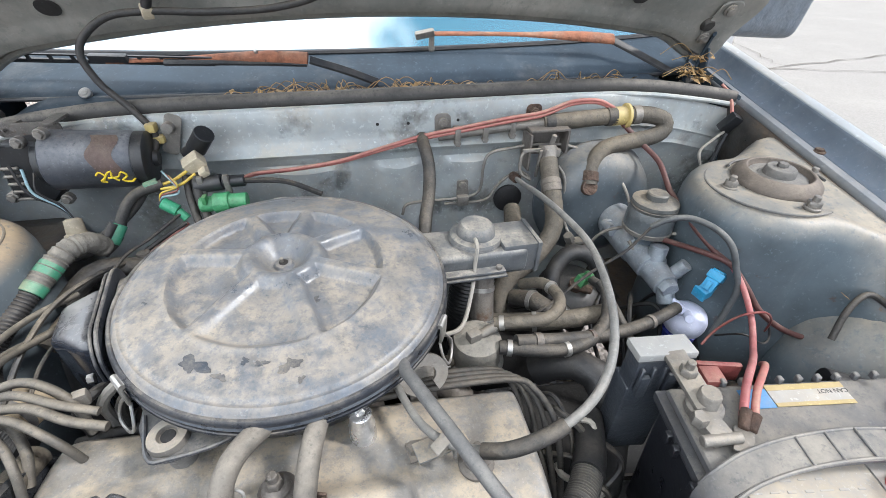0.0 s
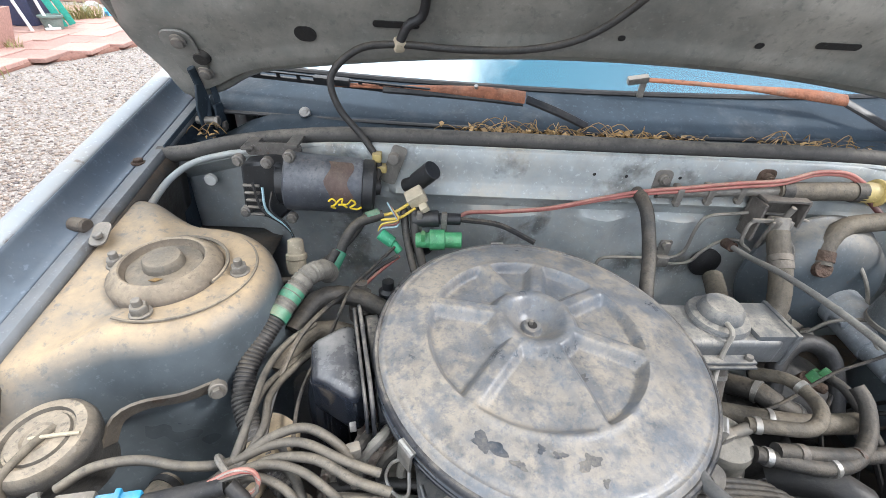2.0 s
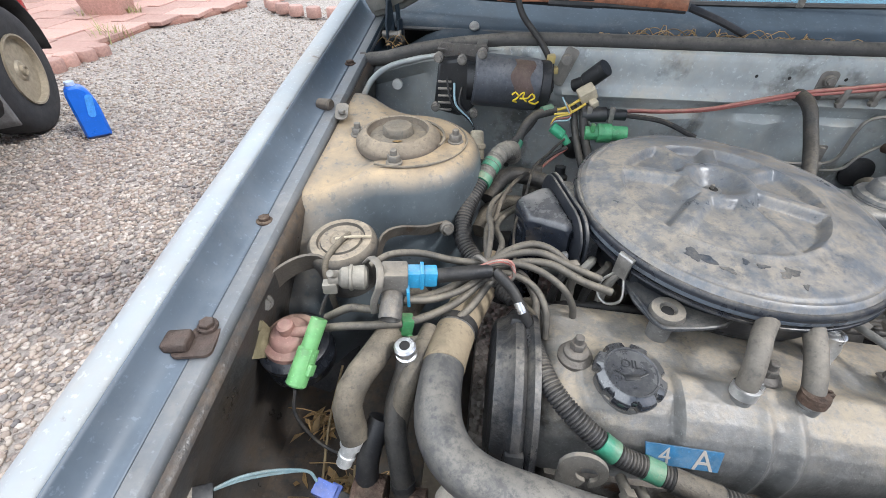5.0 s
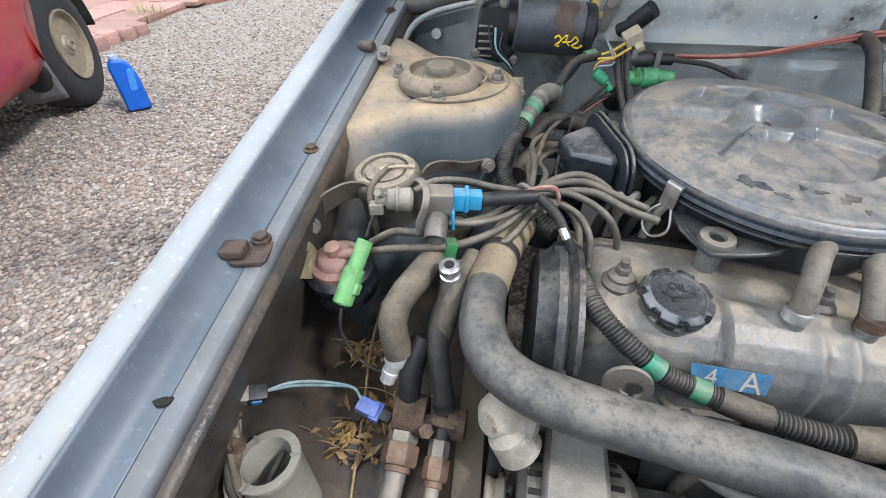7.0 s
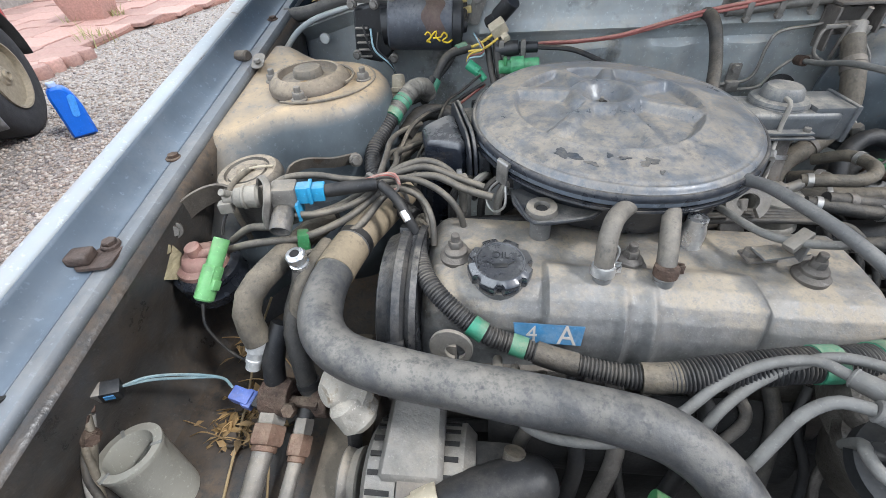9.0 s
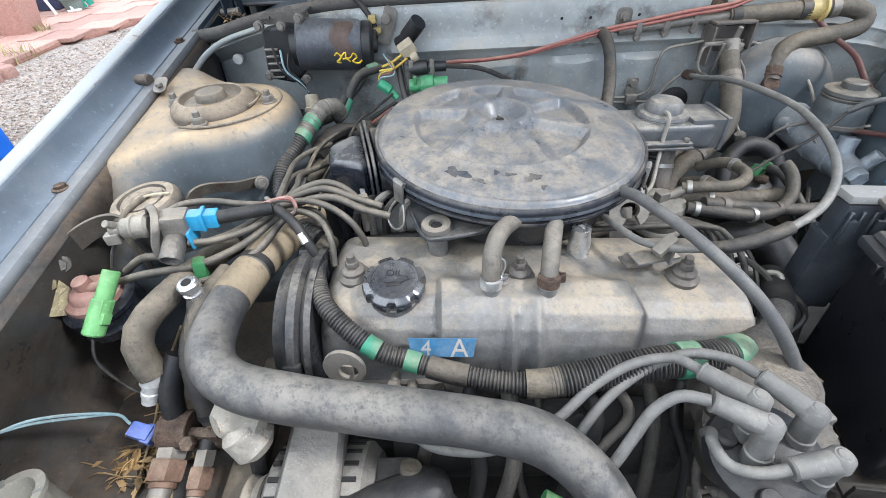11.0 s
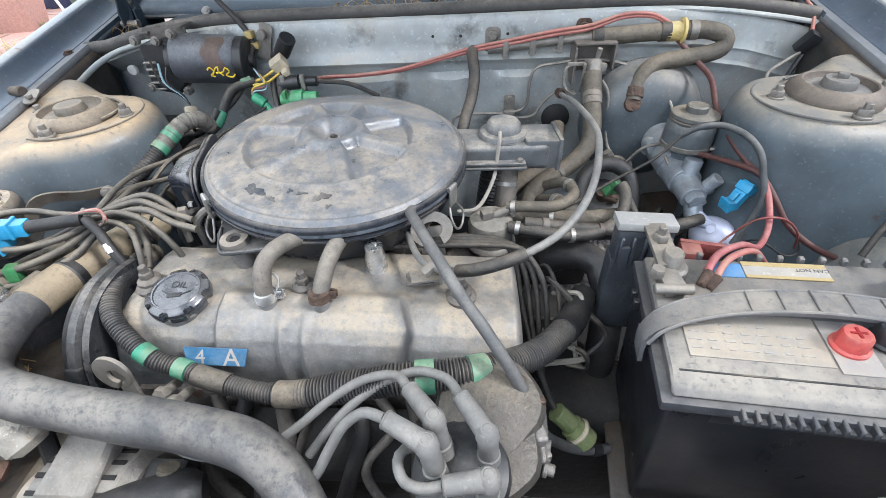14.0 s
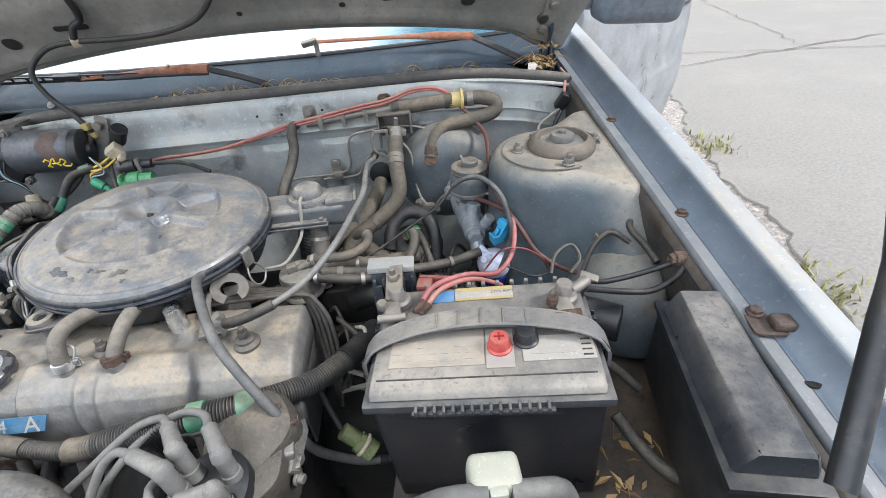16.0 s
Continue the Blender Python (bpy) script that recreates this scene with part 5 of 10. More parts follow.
part("inlet_elbow", join(bm, tube([fm @ Vector((-0.030, 0.006, -0.012)), fm @ Vector((-0.036, 0.010, -0.05)), fm @ Vector((-0.036, 0.012, -0.12))], 0.025, 20, 0.010)), surf("inlet_enamel", (0.022, 0.026, 0.036), 0.14, 0.0, 0.46, dust_col=(0.36, 0.34, 0.31), grain=50, patch=12, bump=0.03, up=1.0, spec=0.8), air, "glossy black inlet elbow with a dusty top")
for sy in (-0.062, 0.062):
    part("flange_bolt", hexnut(fm @ Vector((-0.012, sy, -0.006)), fm.to_3x3() @ Vector((-1, 0, 0)), 0.005, 0.006), STEEL, flange)
part("inlet_neck", box((0.03, 0.105, 0.055), fm @ at(0.026, 0, -0.012), 0.01), BLACK_M, air)

# right snorkel with its vacuum diaphragm
SN = surf("snorkel_dusty", (0.075, 0.082, 0.09), 0.4, 0.0, 0.75, dust_col=(0.40, 0.36, 0.295), grain=50, patch=9, bump=0.1, up=0.88, scuff=0.2)
sm = at(0.10, 0.020, 0.695, 0, 2, 4)
snork = part("snorkel", join(box((0.15, 0.068, 0.036), sm @ at(-0.01, 0, -0.006), 0.008, 3), box((0.05, 0.060, 0.044), sm @ at(0.055, 0.0, -0.004), 0.004), box((0.10, 0.088, 0.004), sm @ at(-0.020, -0.002, -0.010), 0.0015), box((0.104, 0.092, 0.003), sm @ at(-0.020, -0.002, -0.0155), 0.001), torus_bm(0.034, 0.0022, sm @ at(0.002, 0.006, 0.0125), 30, 6), box((0.006, 0.064, 0.048), sm @ at(0.080, 0, -0.004), 0.002), tube([sm @ Vector((-0.07, -0.01, -0.006)), sm @ Vector((-0.10, -0.03, -0.008))], 0.030, 14, 0.01, flat=0.7)), SN, air, "dusty grey intake snorkel")
for x_, y_ in ((-0.062, -0.040), (0.022, -0.040), (-0.062, 0.036), (0.022, 0.036)):
    part("screw", hexnut(sm @ Vector((x_, y_, -0.008)), (0, 0, 1), 0.0045, 0.005), STEEL_DUSTY, snork)
part("diaphragm", lathe([(0.034, 0.0), (0.036, 0.003), (0.034, 0.007), (0.026, 0.009), (0.024, 0.019), (0.020, 0.023), (0.008, 0.024)], sm @ at(0.002, 0.006, 0.012), 32), SN, snork, "round grey vacuum diaphragm")
part("heat_duct", tube([sm @ Vector((0.0, 0.0, -0.02)), sm @ Vector((-0.006, -0.004, -0.07)), sm @ Vector((-0.012, -0.01, -0.14))], 0.026, 18, 0.003, ribbed(0.006, 0.06)), PLASTIC_BK, air, "ribbed warm air duct")
part("vacuum_pipe", tube([sm @ Vector(p) for p in ((-0.006, -0.016, 0.026), (-0.008, -0.032, 0.024), (-0.010, -0.036, 0.0), (-0.016, -0.05, -0.03), (-0.04, -0.09, -0.05), (-0.07, -0.10, -0.05))], 0.0028, 8, 0.006), WIRE_GY, air, "thin grey vacuum hose")

# mounting ear at the front
bmx = at(-0.218, -0.194, 0.684, 3, -2, 12)
ear = part("mounting_ear", join(plate([(-0.019, -0.008), (-0.013, -0.018), (0.0, -0.022), (0.050, -0.022), (0.080, 0.004), (0.084, 0.03), (-0.024, 0.05), (-0.026, 0.02)], 0.004, bmx @ at(0, 0, -0.004), 0.001), box((0.10, 0.004, 0.05), bmx @ at(0.03, 0.046, 0.006), 0.001), tube([bmx @ Vector(p) for p in ((-0.022, 0.03, 0.0), (-0.016, -0.012, 0.0), (0.0, -0.020, 0.0), (0.048, -0.020, 0.0), (0.078, 0.004, 0.0))], 0.0022, 8, 0.004)), surf("ear_enamel", (0.030, 0.034, 0.042), 0.32, 0.0, 0.42, dust_col=(0.30, 0.27, 0.22), grain=40, patch=14, bump=0.08, up=0.9, scuff=0.4), air, "black steel mounting ear")
part("ear_bush", lathe([(0.016, -0.006), (0.0175, 0.0), (0.016, 0.006), (0.0085, 0.0062), (0.0075, 0.002), (0.004, 0.002)], bmx, 28), STEEL_DUSTY, ear, "steel bush in a rubber ring")
part("ear_hole", rod(bmx @ Vector((0, 0, 0.0022)), bmx @ Vector((0, 0, 0.0034)), 0.0062, n=18, b=0.0003), VOID_SHADE, ear)
part("ear_post", rod(bmx @ Vector((0, 0, -0.05)), bmx @ Vector((0, 0, -0.006)), 0.011, 0.012), ALLOY, ear)

# ---- valve cover and engine ----
engine = thing("engine", (-0.12, -0.2, 0.28), "transverse engine with a dusty cast alloy valve cover", "engine")
X0, X1 = -0.346, 0.112
# y, z across the cover, from the back to the front
COVER = [(-0.150, 0.560), (-0.151, 0.610), (-0.154, 0.632), (-0.161, 0.640), (-0.175, 0.6432), (-0.215, 0.645), (-0.248, 0.6440), (-0.268, 0.6395), (-0.282, 0.631), (-0.292, 0.619), (-0.299, 0.602), (-0.304, 0.575), (-0.306, 0.55)]


def cover_point(u, v):
    k = v * (len(COVER) - 1)
    i = min(int(k), len(COVER) - 2)
    f = k - i
    y = COVER[i][0] * (1 - f) + COVER[i + 1][0] * f
    z = COVER[i][1] * (1 - f) + COVER[i + 1][1] * f
    x = X0 + (X1 - X0) * u
    rnd, end = (0.030, x - X0) if u < 0.5 else (0.013, X1 - x)
    k2 = 1 - math.sqrt(max(0.0, 1 - (1 - min(end / rnd, 1.0)) ** 2))
    cy = -0.228
    y = cy + (y - cy) * (1 - (0.16 if u < 0.5 else 0.08) * k2)
    z = z - 0.045 * k2 * smooth01(0.55, 0.645, z)
    # raised baffle box over the front edge, with rounded ends
    fr = smooth01(0.46, 0.50, v) * (1 - smooth01(0.86, 0.97, v))
    bx = smooth01(-0.222, -0.213, x) * (1 - smooth01(-0.014 - 0.03 * abs(2 * v - 1.3), -0.004 - 0.03 * abs(2 * v - 1.3), x))
    z += 0.0105 * bx * fr
    y -= 0.0050 * bx * fr
    # round boss under the filler cap
    z += 0.004 * (1 - smooth01(0.040, 0.048, math.hypot(x + 0.262, y + 0.257))) * (1 - bx)
    # cast ribs across
    rib = math.exp(-(((x + 0.118) / 0.006) ** 2)) + 0.8 * math.exp(-(((x + 0.144) / 0.005) ** 2))
    z += 0.0045 * rib * smooth01(0.52, 0.62, v)
    y -= 0.0060 * rib * smooth01(0.6, 0.75, v)
    z -= 0.048 * (x + 0.12)
    return (x, y, z)


cover = part("valve_cover", sheet(cover_point, 200, 84), ALLOY, engine, "dusty cast alloy valve cover", thick=0.004)
for x in (X0, X1):
    part("cover_end", plate([(y, z) for y, z in [(-0.165, 0.50), (-0.165, 0.59), (-0.19, 0.60), (-0.26, 0.60), (-0.292, 0.585), (-0.296, 0.50)]], 0.004, Matrix.Translation((x + (0.003 if x < 0 else -0.007), 0, -0.048 * (x + 0.12))) @ Matrix(((0, 0, 1, 0), (1, 0, 0, 0), (0, 1, 0, 0), (0, 0, 0, 1)))), ALLOY, cover)


def cover_z(x):
    return 0.645 - 0.048 * (x + 0.12)


for x in (-0.307, -0.131, 0.043):
    z = cover_z(x)
    b = part("cover_bolt", join(lathe([(0.0165, -0.002), (0.017, 0.003), (0.014, 0.006), (0.0125, 0.0075), (0.0125, 0.011), (0.0105, 0.0135), (0.007, 0.0145)], at(x, -0.237, z), 24), hexnut((x, -0.237, z + 0.014), (0, 0, 1), 0.0075, 0.008), rod((x, -0.237, z + 0.02), (x, -0.237, z + 0.030), 0.0045, n=12)), ALLOY_DK, cover, "cover bolt with its rubber washer")


def scallop(a, z):
    return 1 - 0.13 * smooth01(0.25, 0.85, math.cos(8 * a)) if z < 0.0186 else 1.0


CAP_M = surf("oil_cap_plastic", (0.032, 0.034, 0.040), 0.2, 0.0, 0.34, dust_col=(0.30, 0.29, 0.27), up=0.96, grain=50, patch=12, bump=0.03, spec=1.0, coat=0.7)
om = at(-0.262, -0.257, 0.652, 9, 3, 0) @ Matrix.Scale(0.88, 4)
cap = part("oil_filler_cap", lathe([(0.030, 0.0), (0.0365, 0.003), (0.0375, 0.008), (0.0370, 0.016), (0.0350, 0.0185), (0.0290, 0.0200), (0.0280, 0.0212), (0.0265, 0.0212), (0.0255, 0.0196), (0.004, 0.0190)], om, 80, scallop), CAP_M, cover, "black plastic oil filler cap with scalloped rim")
part("lettering", lettering("OIL", 0.013, om @ at(0.0, 0.009, 0.0193), 0.0005), PLASTIC_BK, cap, "moulded word OIL")
part("oil_can_mark", join(box((0.016, 0.006, 0.0012), om @ at(0.0, -0.006, 0.0196, 0, 0, 10), 0.0003), box((0.013, 0.0014, 0.0012), om @ at(0.012, -0.002, 0.0196, 0, 0, 30), 0.0003), box((0.012, 0.0014, 0.0012), om @ at(-0.012, -0.003, 0.0196, 0, 0, -25), 0.0003)), PLASTIC_BK, cap, "moulded oil can symbol")
part("cap_neck", rod(om @ Vector((0, 0, -0.02)), om @ Vector((0, 0, 0.002)), 0.029, n=28), ALLOY, cover)

# blue badge
gm = Matrix.Translation((-0.214, -0.3075, 0.6195)) @ Matrix.Rotation(radians(2.6), 4, "Y") @ Matrix.Rotation(radians(58), 4, "X")
badge = part("badge", plate([(-0.031, -0.0095), (0.031, -0.0095), (0.034, 0.0095), (-0.034, 0.0095)], 0.0020, gm @ at(0, 0, -0.0008), 0.0003), BADGE_B, cover, "blue badge with white letters")
part("badge_letter", lettering("A", 0.027, gm @ at(0.017, -0.001, 0.0014), 0.0003), LABEL_W, badge, "white letter")
part("badge_letter", lettering("4", 0.022, gm @ at(-0.016, -0.001, 0.0014), 0.0003), LABEL_W, badge, "white numeral")

# nipple post and lifting eye on top
part("cover_post", lathe([(0.013, -0.012), (0.0125, 0.010), (0.0105, 0.018), (0.0105, 0.026), (0.008, 0.027), (0.0045, 0.027), (0.004, 0.02)], at(-0.058, -0.193, 0.650), 20), STEEL_BR, cover, "bright threaded post")
part("cover_bracket", join(box((0.03, 0.02, 0.003), at(-0.004, -0.222, 0.650, 0, 3, 10), 0.001), hexnut((-0.012, -0.222, 0.650), (0, 0, 1), 0.007, 0.008)), ALLOY_DK, cover)

# breather pipes
BREATH_M = surf("breather_rubber", (0.07, 0.066, 0.06), 0.65, 0, 0.7, dust_col=(0.31, 0.27, 0.215), grain=60, patch=14, bump=0.12, up=0.55)
for x, mat in ((-0.155, BREATH_M), (-0.090, BREATH_M)):
    pts = [(-0.163, -0.263, 0.655), (-0.163, -0.259, 0.680), (-0.160, -0.248, 0.697), (-0.150, -0.228, 0.703), (-0.128, -0.200, 0.698), (-0.095, -0.172, 0.686), (-0.06, -0.150, 0.675)] if x < -0.12 else [(-0.106, -0.264, 0.652), (-0.104, -0.255, 0.668), (-0.099, -0.232, 0.685), (-0.092, -0.205, 0.693), (-0.084, -0.176, 0.692), (-0.070, -0.145, 0.682)]
    hose = solo("breather_hose", tube(pts, 0.0093, 16, 0.005), mat, "dusty rubber breather hose on the valve cover", "hose", "breather hoses")
for cx, cmat, words in ((-0.163, STEEL_BR, "bright band clamp on the breather hose"), (-0.1055, RUST, "rusty spring clamp on the breather hose")):
    ch = thing("hose_clamp", (cx, -0.263, 0.664), words, "clamp", "breather clamps")
    cm = toward_z((cx, -0.2625, 0.664), (0.02, 0.16, 1))
    part("clamp_band", lathe([(0.0095, -0.0055), (0.0112, -0.005), (0.0116, 0.0), (0.0112, 0.005), (0.0095, 0.0055)], cm, 30), cmat, ch)
    part("clamp_ear", join(box((0.008, 0.0025, 0.009), cm @ at(-0.013, -0.004, 0.0, 0, 0, 20), 0.0006), box((0.008, 0.0025, 0.009), cm @ at(-0.013, -0.009, 0.0, 0, 0, -10), 0.0006)), cmat, ch)
    part("hose_stub", rod((cx, -0.264, 0.636), (cx, -0.263, 0.658), 0.0095), ALLOY, cover)
    if cmat is STEEL_BR:
        part("clamp_tail", tube([cm @ Vector(p) for p in ((-0.010, -0.006, 0.004), (-0.013, -0.010, 0.016), (-0.008, -0.011, 0.022), (0.004, -0.011, 0.021))], 0.0013, 7, 0.003), STEEL, ch, "bent wire end")

# timing belt cover, head and block
tbm = toward_z((-0.362, -0.238, 0.578), (-1, 0, 0))
timing = part("timing_cover", lathe([(0.06, -0.020), (0.094, -0.020), (0.096, -0.014), (0.088, -0.008), (0.094, -0.004), (0.095, 0.004), (0.086, 0.012), (0.082, 0.022), (0.07, 0.026), (0.05, 0.027)], tbm, 96), surf("timing_plastic", (0.022, 0.025, 0.031), 0.3, 0.2, 0.5, dust_col=(0.32, 0.285, 0.235), grain=40, patch=9, scuff=0.3, up=0.85), engine, "dusty black timing belt cover")
for a in (-70, 20, 110):
    m = tbm @ Matrix.Rotation(radians(a), 4, "Z")
    part("cover_lug", box((0.012, 0.016, 0.018), m @ at(0.092, 0, 0.0), 0.003), PLASTIC_BK, timing)
part("timing_skirt", box((0.032, 0.14, 0.2), at(-0.365, -0.238, 0.49), 0.008), PLASTIC_BK, timing)
part("cylinder_head", box((0.42, 0.17, 0.13), at(-0.12, -0.228, 0.50), 0.01), ALLOY_DK, engine, "grimy alloy cylinder head")
# block coloured near black for the shade low in the bay
part("engine_block", box((0.44, 0.24, 0.26), at(-0.12, -0.21, 0.33), 0.015), VOID_SHADE, engine, "grimy engine block, the bay's shade in its near-black colour")
part("intake_manifold", join(*[tube([(x, -0.16, 0.53), (x + 0.01, -0.10, 0.56), (-0.12 + 0.4 * (x + 0.12), -0.05, 0.60)], 0.022, 12, 0.015) for x in (-0.28, -0.17, -0.07, 0.04)], box((0.16, 0.12, 0.07), at(-0.12, -0.04, 0.615), 0.01)), ALLOY_DK, engine, "grimy intake manifold and carburettor base")
# last two boxes are added bulk blocking light from below; near-black paints the shade
part("gearbox", join(box((0.28, 0.26, 0.26), at(0.24, -0.16, 0.34), 0.05, 3), lathe([(0.12, 0), (0.125, 0.03), (0.10, 0.10)], toward_z((0.10, -0.16, 0.36), (1, 0, 0)), 30), box((0.16, 0.11, 0.09), at(0.165, 0.012, 0.505), 0.02, 2), box((0.34, 0.14, 0.22), at(-0.10, 0.02, 0.42), 0.03, 2)), VOID_SHADE, engine, "gearbox casing with added filler bulk, shade in its near-black colour")

# ---- upper radiator hose ----
RH = [(-0.392, -0.09, 0.640), (-0.408, -0.145, 0.645), (-0.424, -0.205, 0.650), (-0.434, -0.275, 0.652), (-0.428, -0.328, 0.650), (-0.400, -0.360, 0.648), (-0.345, -0.376, 0.645), (-0.25, -0.390, 0.642), (-0.18, -0.398, 0.637), (-0.128, -0.410, 0.628), (-0.090, -0.438, 0.605), (-0.07, -0.48, 0.56), (-0.065, -0.55, 0.51)]
radhose = thing("radiator_hose", (-0.25, -0.39, 0.60), "thick dusty black upper radiator hose", "hose")
part("hose_body", tube(RH, 0.0208, 24, 0.006, lambda s, t: 1 + 0.02 * math.sin(60 * s)), RAD_M, radhose)
part("dusty_end", band_on(RH, 0.0, 0.235, 0.0212, 24), surf("hose_end_dust", (0.16, 0.13, 0.09), 0.7, 0, 0.9, dust_col=(0.36, 0.285, 0.185), grain=50, patch=9, bump=0.15, up=0.3), radhose, "end caked in tan dust")
part("hose_band", band_on(RH, 0.160, 0.172, 0.0218, 24), RUBBER_BK, radhose, "thin black band")

# ---- corrugated wiring conduit ----
CN = [(-0.352, -0.165, 0.645), (-0.352, -0.205, 0.655), (-0.345, -0.245, 0.660), (-0.325, -0.285, 0.652), (-0.281, -0.314, 0.630), (-0.244, -0.322, 0.618), (-0.19, -0.336, 0.612), (-0.128, -0.346, 0.612), (-0.052, -0.340, 0.622), (-0.011, -0.337, 0.628), (0.06, -0.325, 0.624), (0.123, -0.285, 0.600), (0.17, -0.23, 0.585), (0.20, -0.17, 0.57)]
def conduit_size(f):
    """The tube is wider on the battery side of its taped joint."""
    return 0.80 + 0.45 * smooth01(0.40, 0.52, f)


cond = thing("wiring_conduit", (-0.128, -0.346, 0.60), "corrugated black wiring conduit with green tape bands", "conduit")
part("conduit", tube(CN, 0.0125, 16, 0.0006, lambda q, t: ribbed(0.0034, 0.17)(q, t) * conduit_size(q / t)), CONDUIT, cond, "dusty corrugated tube")
for f0, f1 in ((0.235, 0.257), (0.292, 0.312), (0.628, 0.652), (0.698, 0.722)):
    part("green_tape", band_on(CN, f0, f1, 0.0134 * conduit_size(f0), 20), GREEN_TAPE, cond, "band of green tape")
part("taped_stretch", band_on(CN, 0.325, 0.375, 0.0112, 20), RUBBER, cond, "stretch wrapped in black tape")
part("taped_joint", band_on(CN, 0.445, 0.49, 0.0136, 20), RUBBER_LT, cond, "taped branch joint")
part("taped_end", band_on(CN, 0.89, 1.0, 0.0172, 20), RUBBER_BK, cond, "end wrapped in black tape")
part("taped_start", band_on(CN, 0.0, 0.055, 0.0118, 20), RUBBER_LT, cond, "start wrapped in tape")

# ---- battery ----
BM = Matrix.Translation((0.204, -0.381, 0.667)) @ Matrix.Rotation(radians(-8.8), 4, "Z") @ Matrix.Rotation(radians(-3.4), 4, "Y") @ Matrix.Rotation(radians(1.0), 4, "X")
BW, BD = 0.257, 0.172
battery = thing("battery", BM @ Vector((BW / 2, BD / 2, -0.21)), "dusty grey topped black car battery in its tray", "battery")
part("case", join(box((BW - 0.014, BD - 0.012, 0.195), BM @ at(BW / 2, BD / 2, -0.105), 0.006, 3), box((BW - 0.09, 0.004, 0.012), BM @ at(BW / 2 - 0.005, 0.005, -0.022), 0.001)), BAT_CASE, battery, "black plastic battery case")
BAT_LIP = surf("battery_lip", (0.045, 0.047, 0.053), 0.4, 0.0, 0.45, dust_col=(0.30, 0.27, 0.225), grain=50, patch=9, bump=0.05, up=0.97)
lip = part("cover_lip", box((BW, BD, 0.012), BM @ at(BW / 2, BD / 2, -0.008), 0.003), BAT_LIP, battery, "dark grey moulded lip")
top = part("cover", join(plate([(0.005, 0.0), (0.010, 0.0075), (0.026, 0.0112), (BD - 0.008, 0.0112), (BD - 0.002, 0.0)], BW - 0.016, BM @ Matrix(((0, 0, 1, 0.008), (1, 0, 0, 0), (0, 1, 0, -0.001), (0, 0, 0, 1))), 0.002)), BAT_TOP, battery, "dusty grey battery cover")
for k in range(15):
    part("rib", box((0.0035, 0.010, 0.009), BM @ at(0.058 + 0.0095 * k, -0.002, -0.006), 0.001, 1), BAT_LIP, lip)
part("rib_rail", box((0.145, 0.006, 0.004), BM @ at(0.125, -0.002, -0.011), 0.001), BAT_LIP, lip)
part("groove", box((BW - 0.03, 0.0014, 0.001), BM @ at(BW / 2, 0.0245, 0.0101), 0), INK, top, "dark groove along the cover")
for k in range(10):
    part("back_lug", box((0.005, 0.006, 0.008), BM @ at(0.06 + 0.018 * k, BD - 0.006, 0.0125), 0.001, 1), BAT_TOP, top)


BT = BM @ at(0, 0, -0.0098)  # the top face lies lower than the lugs


def bat_label(name, x, y, w, h, mat, z=0.0204, label=""):
    return part(name, box((w, h, 0.0006), BT @ at(x, y, z + 0.0005), 0), mat, battery, label)


bat_label("label", 0.078, 0.064, 0.104, 0.05, surf("label_faded", (0.26, 0.255, 0.245), 0.42, 0.0, 0.62, grain=60, patch=12, bump=0.02, var=0.1), label="pale printed warning label")
bat_label("label", 0.147, 0.061, 0.030, 0.054, LABEL_W, 0.0204, "white label under the cap")
bat_label("label", 0.202, 0.058, 0.062, 0.034, LABEL_G, 0.0204, "grey printed label")
bat_label("label", 0.238, 0.064, 0.016, 0.046, LABEL_W, 0.0205, "white printed label")
bat_label("label", 0.132, 0.150, 0.072, 0.020, LABEL_G, 0.0204, "grey advice label")
bat_label("label", 0.132, 0.1585, 0.072, 0.006, LABEL_Y, 0.0207, "yellow strip")
bat_label("label", 0.132, 0.1405, 0.072, 0.004, LABEL_Y, 0.0207, "yellow strip")
bat_label("label", 0.082, 0.148, 0.026, 0.020, LABEL_B, 0.0204, "blue printed label")
flip = Matrix.Rotation(math.pi, 4, "Z")
part("lettering", lettering("DANGER POISON", 0.0078, BT @ at(0.080, 0.0435, 0.0210) @ flip, 0.0002), LABEL_W, battery, "white printed words")
part("lettering", lettering("CAN NOT", 0.0062, BT @ at(0.155, 0.1525, 0.0212) @ flip, 0.0002), INK, battery, "printed words")
part("lettering", lettering("24F", 0.0085, BT @ at(0.206, 0.070, 0.0212) @ flip, 0.0002), LABEL_W, battery, "white printed size code")
part("lettering", lettering("600", 0.0075, BT @ at(0.213, 0.083, 0.0212) @ flip, 0.0002), LABEL_W, battery, "white printed number")
r = random.Random(9)
for k in range(26):
    bx, by = 0.033 + 0.0135 * (k % 7), 0.048 + 0.0088 * (k // 7)
    bat_label("text_bar", bx, by, r.uniform(0.005, 0.011), r.uniform(0.0010, 0.0022), LABEL_W if k % 3 else LABEL_G, 0.0211)
bat_label("text_bar", 0.202, 0.054, 0.046, 0.009, LABEL_W, 0.0209, "plain bar where a maker's name is printed")
for k in range(6):
    bat_label("text_bar", 0.238, 0.046 + 0.007 * k, 0.010, 0.0018, INK, 0.0211)

